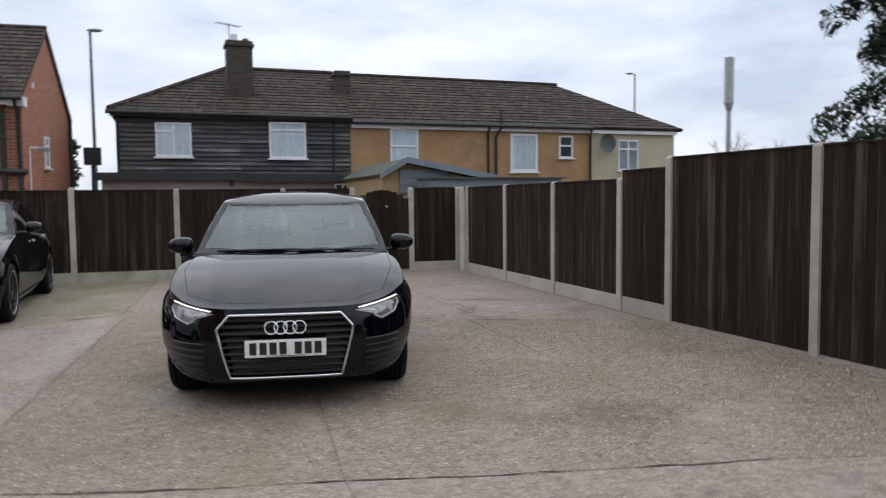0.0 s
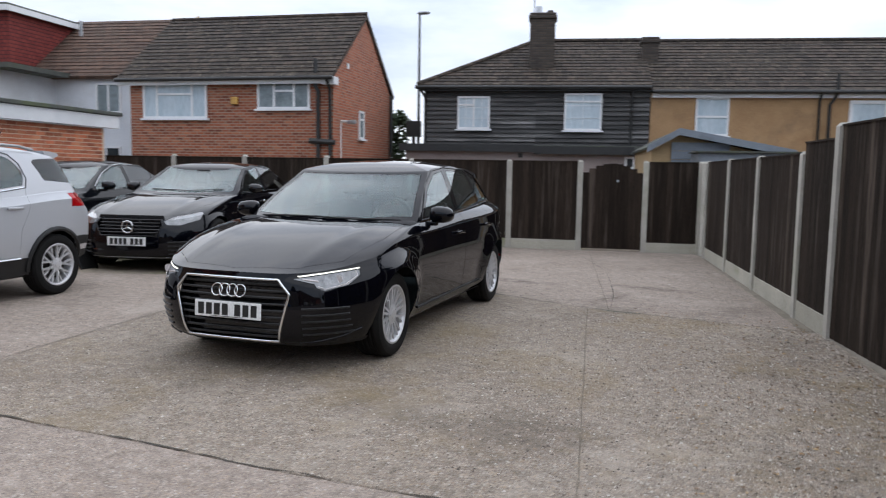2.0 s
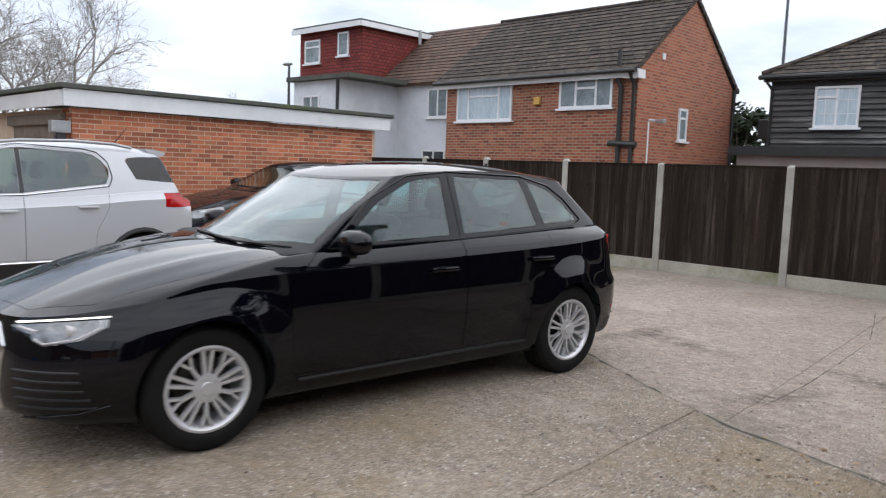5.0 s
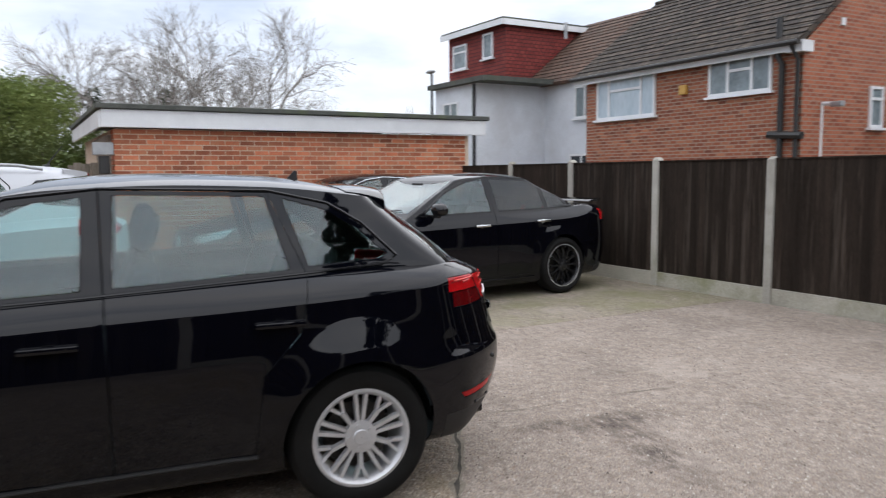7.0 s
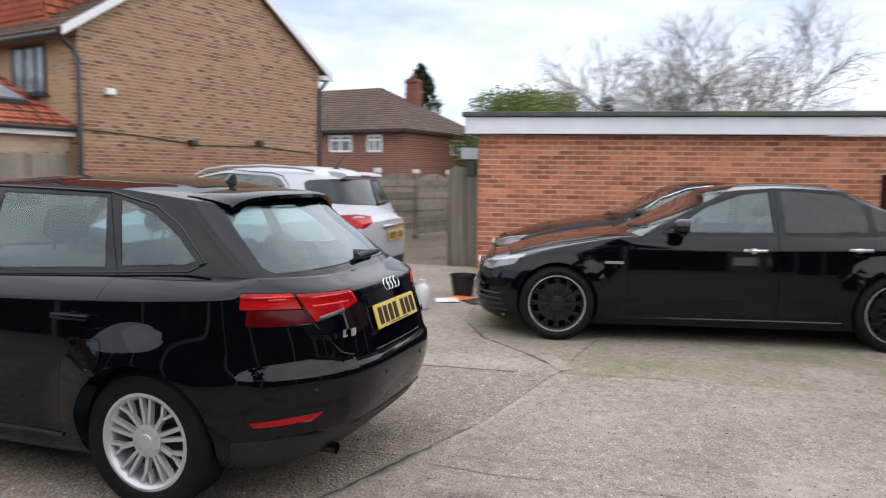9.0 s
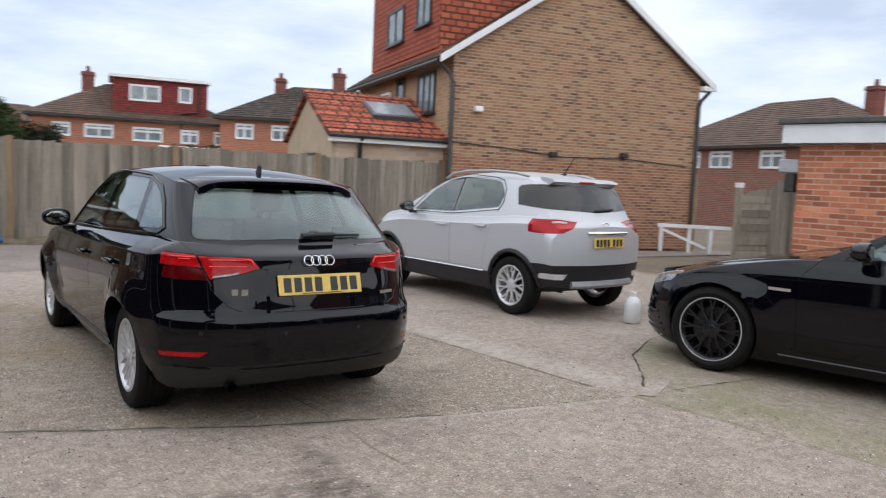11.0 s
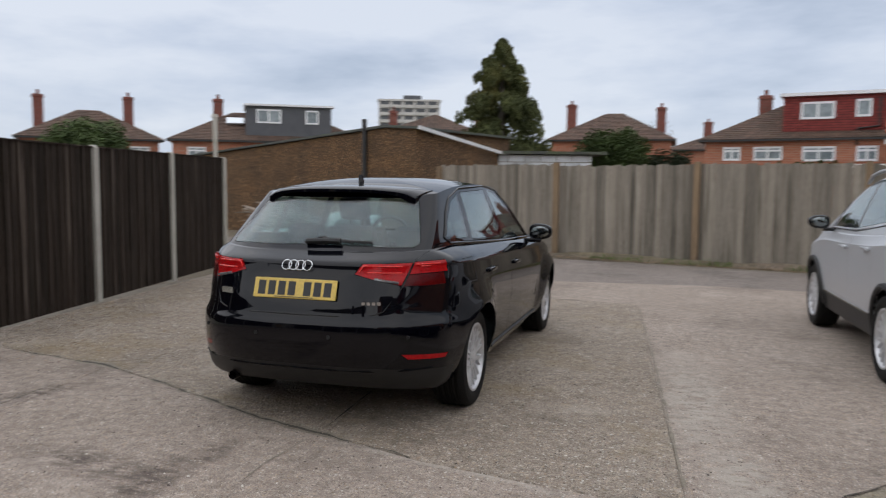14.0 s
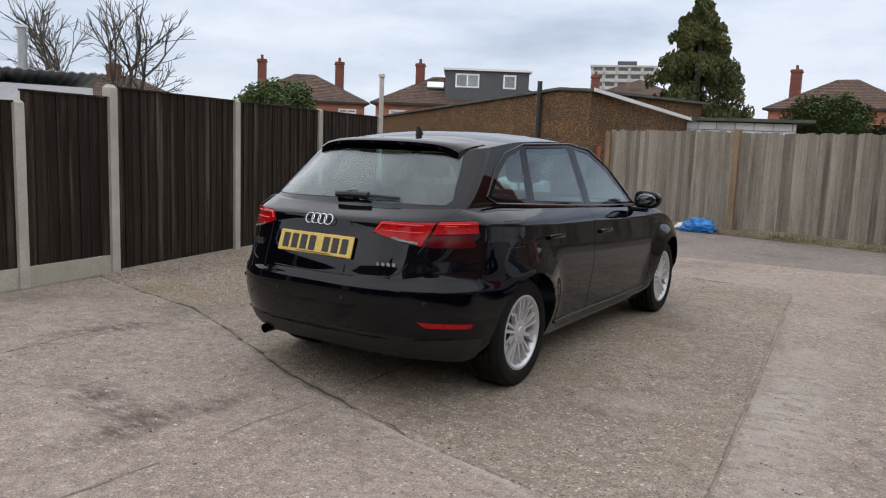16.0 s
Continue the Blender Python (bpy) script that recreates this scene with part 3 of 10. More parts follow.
def island_mat(name, stops, rough=0.9):
    """Loose bits that differ from one to the next."""
    m, n, l, bs = nodes_of(name)
    g = n.new("ShaderNodeNewGeometry")
    l.new(ramp(n, l, g.outputs["Random Per Island"], stops), bs.inputs["Base Color"])
    bs.inputs["Roughness"].default_value = rough
    return m


chip_bits = island_mat("pebble_chips", [(0.0, (0.05, 0.04, 0.035)), (0.35, (0.13, 0.10, 0.08)), (0.6, (0.33, 0.25, 0.18)), (0.85, (0.48, 0.43, 0.37)), (1.0, (0.62, 0.58, 0.52))])
litter_brown = island_mat("dry_leaf_scraps", [(0.0, (0.07, 0.04, 0.02)), (0.5, (0.20, 0.12, 0.06)), (1.0, (0.36, 0.25, 0.13))])


# ---------- mesh helpers ----------
def thing(name, label, category, group="", kind="", m=None):
    ob = new(name)
    ob.empty_display_size = 0.2
    if m is not None:
        ob.matrix_basis = m
    return tagged(ob, label, category, group, kind)


def mesh_of(bm, smooth=0.0):
    me = bpy.data.meshes.new("mesh")
    bm.normal_update()
    bm.to_mesh(me)
    bm.free()
    if smooth:
        me.polygons.foreach_set("use_smooth", [True] * len(me.polygons))
        me.set_sharp_from_angle(angle=radians(smooth))
    return me


def part(name, bm, mats, parent=None, label="", smooth=0.0, m=None):
    """Links a bmesh as one mesh object under a thing or a part."""
    me = mesh_of(bm, smooth)
    for k in (mats if isinstance(mats, (list, tuple)) else [mats]):
        me.materials.append(k)
    ob = new(name, me)
    if parent is not None:
        ob.parent = parent
    if m is not None:
        ob.matrix_basis = m
    if label:
        ob["label"] = label
    return ob


def solid(name, bm, mats, label, category, group="", kind="", smooth=0.0, m=None):
    return tagged(part(name, bm, mats, None, "", smooth, m), label, category, group, kind)


def again(ob, parent, m, name=None):
    """Another object on the same mesh."""
    o = bpy.data.objects.new(name or ob.name.split(".")[0], ob.data)
    scene.collection.objects.link(o)
    o.parent = parent
    o.matrix_basis = m
    return o


def box(bm, x0, y0, z0, x1, y1, z1, bevel=0.0, m=None):
    vs = [bm.verts.new((x, y, z)) for x in (x0, x1) for y in (y0, y1) for z in (z0, z1)]
    fs = [bm.faces.new([vs[i] for i in q]) for q in ((0, 1, 3, 2), (4, 6, 7, 5), (0, 4, 5, 1), (2, 3, 7, 6), (0, 2, 6, 4), (1, 5, 7, 3))]
    if bevel:
        es = list({e for f in fs for e in f.edges})
        r = bmesh.ops.bevel(bm, geom=es, offset=bevel, segments=2, affect="EDGES", profile=0.5)
        vs = list({v for f in r["faces"] for v in f.verts})
    if m is not None:
        bmesh.ops.transform(bm, matrix=m, verts=vs)
    return vs


def one_box(*a, bevel=0.0):
    bm = bmesh.new()
    box(bm, *a, bevel=bevel)
    return bm


def tube(bm, p, q, r0, r1=None, n=8, caps=True):
    p, q, r1 = Vector(p), Vector(q), r0 if r1 is None else r1
    d = (q - p).normalized()
    a = d.orthogonal().normalized()
    b = d.cross(a)
    ring = [[bm.verts.new(c + (a * math.cos(2 * math.pi * i / n) + b * math.sin(2 * math.pi * i / n)) * r) for i in range(n)] for c, r in ((p, r0), (q, r1))]
    for i in range(n):
        bm.faces.new((ring[0][i], ring[0][(i + 1) % n], ring[1][(i + 1) % n], ring[1][i]))
    if caps:
        bm.faces.new(ring[0][::-1])
        bm.faces.new(ring[1])
    return ring[0] + ring[1]


def sweep(bm, pts, r, n=8, closed=False):
    """A round bar along points."""
    pts = [Vector(p) for p in pts]
    rings, k = [], len(pts)
    a = None
    for i, p in enumerate(pts):
        d = (pts[(i + 1) % k] - pts[i - 1]) if closed else (pts[min(i + 1, k - 1)] - pts[max(i - 1, 0)])
        d.normalize()
        a = d.orthogonal().normalized() if a is None else (a - d * a.dot(d)).normalized()
        b = d.cross(a)
        rings.append([bm.verts.new(p + (a * math.cos(2 * math.pi * j / n) + b * math.sin(2 * math.pi * j / n)) * r) for j in range(n)])
    for i in range(k if closed else k - 1):
        s, t = rings[i], rings[(i + 1) % k]
        for j in range(n):
            bm.faces.new((s[j], s[(j + 1) % n], t[(j + 1) % n], t[j]))
    if not closed:
        bm.faces.new(rings[0][::-1])
        bm.faces.new(rings[-1])


def prism(bm, poly, axis, a, b):
    """A polygon carried along an axis. axis x: poly is (y, z); y: (x, z); z: (x, y)."""
    put = {"x": lambda u, v, w: (w, u, v), "y": lambda u, v, w: (u, w, v), "z": lambda u, v, w: (u, v, w)}[axis]
    s = [bm.verts.new(put(u, v, a)) for u, v in poly]
    t = [bm.verts.new(put(u, v, b)) for u, v in poly]
    fs = [bm.faces.new(s), bm.faces.new(t[::-1])]
    k = len(poly)
    fs += [bm.faces.new((s[i], t[i], t[(i + 1) % k], s[(i + 1) % k])) for i in range(k)]
    bmesh.ops.recalc_face_normals(bm, faces=fs)
    return s + t


def lathe(bm, prof, axis_x=True, n=32, closed=False):
    """Turns (radius, x) points about the x axis."""
    rings = []
    for r, x in prof:
        rings.append([bm.verts.new((x, r * math.cos(2 * math.pi * i / n), r * math.sin(2 * math.pi * i / n))) for i in range(n)])
    k = len(prof)
    for j in range(k if closed else k - 1):
        s, t = rings[j], rings[(j + 1) % k]
        for i in range(n):
            bm.faces.new((s[i], s[(i + 1) % n], t[(i + 1) % n], t[i]))
    return rings


def blob(bm, c, r, seed=0, rough=0.25, sub=2, flat=1.0):
    res = bmesh.ops.create_icosphere(bm, subdivisions=sub, radius=1.0)
    for v in res["verts"]:
        k = 1 + rough * noise.noise(v.co * 1.7 + Vector((seed, seed * 2.3, 0)))
        v.co = Vector(c) + Vector((v.co.x * r[0] * k, v.co.y * r[1] * k, v.co.z * r[2] * k * flat))
    return res["verts"]


def frame_at(x, y, angle, z=0.0):
    return pose(x, y, z, 0, 0, angle)


# ---------- ground ----------
bm = bmesh.new()
rs = [-900, -200, -60, -30, -16, -8, 0, 8, 16, 30, 60, 200, 900]
gv = [[bm.verts.new((x, y, -0.035)) for y in rs] for x in rs]
for i in range(len(rs) - 1):
    for j in range(len(rs) - 1):
        bm.faces.new((gv[i][j], gv[i + 1][j], gv[i + 1][j + 1], gv[i][j + 1]))
ground = solid("ground", bm, earth, "dirt and stones under and around the paved yard", "ground", kind="structure")

bm = bmesh.new()
box(bm, -8.4, -6.0, -0.05, 4.6, 9.3, -0.0065)
solid("joint_fill", bm, joint_dirt, "dusty dirt packed in the joints of the yard", "joint fill", kind="structure")

MAIN = [(-9.0, 3.2), (-5.4, 3.25), (-3.9, 3.45), (-3.15, 3.85), (-2.72, 4.30), (-2.25, 4.72), (-2.02, 4.66), (-0.8, 4.45), (-0.20, 4.25), (0.13, 4.16), (0.64, 3.96), (1.44, 3.60), (2.03, 3.37), (2.84, 3.24), (3.86, 3.02)]
FRONT = [(-9.0, -0.7), (-4.0, -0.9), (-1.55, -1.02), (-0.99, -1.10), (-0.34, -1.16), (0.33, -1.18), (1.07, -1.25), (2.46, -1.28), (3.10, -1.34), (4.60, -1.42)]


def line_y(line, x):
    return float(np.interp(x, [p[0] for p in line], [p[1] for p in line]))


def wobble(a, b, amp, seed, step=0.14):
    """A crooked line from a to b."""
    a, b = Vector(a), Vector(b)
    d = b - a
    k = max(2, int(d.length / step))
    q = step / 0.06
    nrm = Vector((-d.y, d.x)).normalized()
    return [tuple(a + d * (i / k) + nrm * (amp * (noise.noise(Vector((i * q * 0.14, seed, 0))) + 0.5 * noise.noise(Vector((i * q * 0.47, seed, 3))) + (0.35 * noise.noise(Vector((i * 1.3, seed, 7))) if step < 0.1 else 0.0)) * min(1, i, k - i))) for i in range(k)]


def slab(name, corners, mat, top, label, amp=0.012, inset=0.002):
    """A paving slab with worn, crooked edges. corners: (x, y, seed of the edge that follows)."""
    pts = []
    n = len(corners)
    for i in range(n):
        a, b = corners[i], corners[(i + 1) % n]
        w = wobble(a[:2], b[:2], amp, a[2]) if a[2] >= 0 else wobble(b[:2], a[:2], amp, -a[2])
        if a[2] < 0:
            w = [tuple(a[:2])] + w[1:][::-1]
        pts += w
    bm = bmesh.new()
    loops = []
    cx, cy = sum(p[0] for p in pts) / len(pts), sum(p[1] for p in pts) / len(pts)
    k = len(pts)
    for d, z in ((inset, top - 0.05), (inset, top - 0.004), (inset + 0.007, top)):
        lp = []
        for i in range(k):
            p, q, r = Vector(pts[i - 1]), Vector(pts[i]), Vector(pts[(i + 1) % k])
            t = (r - p).normalized()
            lp.append(bm.verts.new((q.x - t.y * d, q.y + t.x * d, z)))
        loops.append(lp)
    for s, t in zip(loops, loops[1:]):
        for i in range(k):
            bm.faces.new((s[i], s[(i + 1) % k], t[(i + 1) % k], t[i]))
    bm.faces.new(loops[-1])
    bmesh.ops.triangulate(bm, faces=[f for f in bm.faces if len(f.verts) > 4])
    bmesh.ops.recalc_face_normals(bm, faces=bm.faces)
    return solid(name, bm, mat, label, "paving slab", "slabs of the yard", "structure")


def run(line, x0, x1, seed):
    """The points of a joint between two places, with the seed of each edge."""
    xs = [x0] + [p[0] for p in line if min(x0, x1) < p[0] < max(x0, x1)] + [x1]
    xs = sorted(set(xs))
    res = [(x, line_y(line, x), seed + int(abs(x) * 7 + (3 if x < 0 else 0))) for x in xs]
    if x1 < x0:
        seeds = [r[2] for r in res]
        res = res[::-1]
        res = [(r[0], r[1], -(seeds[len(res) - 2 - i] if i < len(res) - 1 else 1)) for i, r in enumerate(res)]
    return res


def cell(name, xa, xb, mat, top, label, lower, upper, sa, sb):
    """A slab between two crooked joints (lower, upper) and two side joints given by their x at both ends."""
    low = run(lower, xa[0], xb[0], 100)
    up = run(upper, xb[1], xa[1], 300)
    low[-1] = (low[-1][0], low[-1][1], sb)
    up[-1] = (up[-1][0], up[-1][1], -sa)
    return slab(name, low + up, mat, top, label)


SIDE = [(-9.0, 9.0), (4.6, 9.7)]
LEFT_J, MID_J, RIGHT_J = (-1.58, -2.08), (0.33, -0.18), (2.48, 1.80)
cell("slab_1", (LEFT_J[0], LEFT_J[1]), (MID_J[0], MID_J[1]), aggregate, 0.0, "worn concrete slab with exposed stones", FRONT, MAIN, 11, 12)
cell("slab_2", (MID_J[0], MID_J[1]), (RIGHT_J[0], RIGHT_J[1]), aggregate, 0.001, "worn concrete slab with exposed stones", FRONT, MAIN, 12, 13)
cell("slab_3", (RIGHT_J[0], RIGHT_J[1]), (4.55, 3.86), aggregate, 0.0005, "stony worn concrete slab beside the fence", FRONT, MAIN, 13, 14)
cell("slab_4", (-8.2, -8.3), (LEFT_J[0], LEFT_J[1]), concrete, -0.001, "worn concrete slab with pale patches", FRONT, MAIN, 15, 11)
BACK = [(-9.2, 8.0), (2.9, 9.45), (4.0, 9.6)]
cell("slab_5", (-8.2, -8.6), (-2.15, -2.6), concrete_moss, -0.002, "mossy concrete slab by the fence", MAIN, BACK, 16, 17)
cell("slab_6", (-2.13, -2.58), (2.03, 0.95), concrete, 0.0, "worn grey concrete slab", MAIN, BACK, 17, 18)
cell("slab_7", (2.03, 0.95), (3.72, 2.75), concrete, 0.001, "worn grey concrete slab", MAIN, BACK, 18, 19)
LANE = [(-16.0, -1.9), (-9.0, -2.4), (-2.6, -3.1), (3.2, -2.5), (9.0, -2.6)]
cell("slab_8", (-8.6, -8.4), (0.60, 0.33), concrete, -0.002, "worn concrete slab at the lane", LANE, FRONT, 21, 22)
cell("slab_9", (0.60, 0.33), (4.75, 4.55), concrete, 0.0, "worn concrete slab at the lane", LANE, FRONT, 22, 23)
KERB = [(-16.0, -2.3), (-9.0, -3.95), (-2.4, -5.55), (0.3, -6.2), (2.6, -6.8), (9.0, -8.6)]
cell("slab_10", (-15.5, -15.5), (8.6, 8.6), asphalt, -0.003, "dark worn lane beside the grey fence", KERB, LANE, 24, 25)

# pale cement repairs over joints, dark oil stains
for pts, mat_, zt, nm in ((((-2.62, 4.46), (-2.2, 4.70), (-2.3, 4.78), (-2.75, 4.55)), concrete_pale, 0.003, "cement_patch"),):
    bm = bmesh.new()
    loop = []
    for i in range(len(pts)):
        loop += [bm.verts.new((x, y, zt)) for x, y in wobble(pts[i], pts[(i + 1) % len(pts)], 0.05, i + 40)]
    bm.faces.new(loop)
    bmesh.ops.triangulate(bm, faces=bm.faces)
    solid(nm, bm, mat_, "pale cement repair in the concrete", "repair patch", kind="structure")
rng = random.Random(5)
# loose stones and grit along the side fence and over the stony slab
bm = bmesh.new()
for i in range(1500):
    y = rng.uniform(-1.2, 3.0)
    t = rng.random() ** 2.2
    x = 4.36 - 0.165 * y - 0.08 - 2.2 * t
    r = rng.uniform(0.004, 0.016) * (1.1 - 0.5 * t)
    c = Vector((x, y, r * 0.3))
    vs = [bm.verts.new(c + Vector((rng.uniform(0.6, 1.3) * r * sx, rng.uniform(0.6, 1.3) * r * sy, r * sz))) for sx, sy, sz in ((1, 0, 0), (0, 1, 0), (-1, 0, 0), (0, -1, 0), (0, 0, 0.7))]
    for k in range(4):
        bm.faces.new((vs[k], vs[(k + 1) % 4], vs[4]))
solid("loose_stones", bm, stone_bits, "small loose stones and grit by the fence", "gravel", kind="stuff")
bm = bmesh.new()
for i in range(9000):
    x, y = (3.9 - 2.6 * rng.random() ** 1.5, rng.uniform(-1.1, 3.2)) if i % 3 else (rng.uniform(-1.5, 3.8), rng.uniform(-1.1, 3.3))
    r = 0.0025 + 0.007 * rng.random() ** 2
    c = Vector((x, y, r * 0.2))
    vs = [bm.verts.new(c + Vector((rng.uniform(0.6, 1.4) * r * sx, rng.uniform(0.6, 1.4) * r * sy, r * sz))) for sx, sy, sz in ((1, 0, 0), (0, 1, 0), (-1, 0, 0), (0, -1, 0), (0, 0, 0.6))]
    for k in range(4):
        bm.faces.new((vs[k], vs[(k + 1) % 4], vs[4]))
solid("grit", bm, chip_bits, "fine grit scattered over the slabs", "gravel", kind="stuff")

bm = bmesh.new()
for i in range(9000):
    x, y = rng.uniform(-2.6, 3.4), rng.uniform(3.3, 7.6) if i % 3 else rng.uniform(-1.0, 3.3)
    r = 0.0025 + 0.006 * rng.random() ** 2
    c = Vector((x, y, r * 0.2))
    vs = [bm.verts.new(c + Vector((rng.uniform(0.6, 1.4) * r * sx, rng.uniform(0.6, 1.4) * r * sy, r * sz))) for sx, sy, sz in ((1, 0, 0), (0, 1, 0), (-1, 0, 0), (0, -1, 0), (0, 0, 0.6))]
    for k in range(4):
        bm.faces.new((vs[k], vs[(k + 1) % 4], vs[4]))
solid("pebble_chips", bm, chip_bits, "pale and dark pebble chips in the slabs", "gravel", kind="stuff")
bm = bmesh.new()
for i in range(700):
    y = rng.uniform(-1.0, 3.6)
    x = 4.30 - 0.165 * y - 0.05 - 1.5 * rng.random() ** 1.8
    a, s = rng.random() * 6.28, rng.uniform(0.008, 0.022)
    u, w = Vector((math.cos(a), math.sin(a), rng.uniform(-0.15, 0.25))) * s, Vector((-math.sin(a), math.cos(a), rng.uniform(-0.2, 0.2))) * s * 0.5
    c = Vector((x, y, 0.009))
    bm.faces.new([bm.verts.new(c + u), bm.verts.new(c + w), bm.verts.new(c - u), bm.verts.new(c - w)])
solid("leaf_litter", bm, litter_brown, "small dry brown leaf scraps by the fence", "leaf litter", kind="stuff")

# open cracks that run along the joints
def crack(line, w, seed, nm="crack", mat=None, amp=0.030, z=0.0024, label="dark open crack in the concrete"):
    pts = []
    for i in range(len(line) - 1):
        pts += wobble(line[i], line[i + 1], amp, seed + i, 0.06)
    bm = bmesh.new()
    prev = None
    k = len(pts)
    for i in range(1, k - 1):
        t = (Vector(pts[i + 1]) - Vector(pts[i - 1])).normalized()
        ww = w * max(0.05, 0.50 + 1.3 * noise.noise(Vector((i * 0.11, seed, 0))) + 1.3 * noise.noise(Vector((i * 0.55, seed, 5)))) * min(1, i / 6, (k - i) / 6)
        c = Vector(pts[i])
        row = (bm.verts.new((c.x - t.y * ww, c.y + t.x * ww, z)), bm.verts.new((c.x + t.y * ww, c.y - t.x * ww, z)))
        if prev:
            bm.faces.new((prev[0], prev[1], row[1], row[0]))
        prev = row
    solid(nm, bm, mat or crack_mat, label, "crack", kind="structure")


crack([p for p in MAIN if -1.0 < p[0] < 3.9], 0.040, 61, mat=joint_dirt, amp=0.036, z=0.0019, label="brown dirt lying along a joint in the concrete")
crack([p for p in MAIN if -1.0 < p[0] < 3.9], 0.013, 61, amp=0.036)
crack([p for p in MAIN if -4.0 < p[0] < -0.8], 0.012, 67)
crack([p for p in FRONT if -3 < p[0] < 4.2], 0.008, 83)
crack([(-1.60, -0.9), (-1.80, 1.2), (-2.08, 4.6)], 0.012, 91, mat=joint_dirt, amp=0.006)
crack([(2.03, 3.40), (1.98, 4.1), (1.91, 4.71), (1.60, 6.5), (1.0, 8.2)], 0.006, 97, amp=0.012)
crack([(-0.35, -1.2), (-0.6, -1.7), (-0.9, -2.3)], 0.005, 101)
crack([(-2.2, 4.7), (-3.6, 4.85), (-5.2, 4.9)], 0.006, 103)
crack([(-0.12, 4.24), (-0.09, 4.75), (-0.13, 5.33), (-0.10, 6.0)], 0.006, 109, mat=joint_dirt, amp=0.012)
crack([(-0.14, 4.19), (-0.10, 3.6), (-0.05, 2.6)], 0.008, 113, amp=0.006)


# ---------- cars: local y runs from the nose to the tail, x across, z up ----------
from mathutils.bvhtree import BVHTree


def curve_at(points):
    """A smooth curve through (u, v) points."""
    us, vs = np.array([p[0] for p in points], float), np.array([p[1] for p in points], float)
    h = np.diff(us)
    d = np.diff(vs) / h
    m = np.zeros(len(us))
    m[0], m[-1] = d[0], d[-1]
    for i in range(1, len(us) - 1):
        m[i] = 0 if d[i - 1] * d[i] <= 0 else 2 * d[i - 1] * d[i] / (d[i - 1] + d[i])

    def f(u):
        u = min(max(u, us[0]), us[-1])
        i = min(int(np.searchsorted(us, u, "right")) - 1, len(h) - 1)
        t = (u - us[i]) / h[i]
        return float((2 * t ** 3 - 3 * t ** 2 + 1) * vs[i] + (t ** 3 - 2 * t ** 2 + t) * h[i] * m[i] + (3 * t ** 2 - 2 * t ** 3) * vs[i + 1] + (t ** 3 - t ** 2) * h[i] * m[i + 1])
    return f


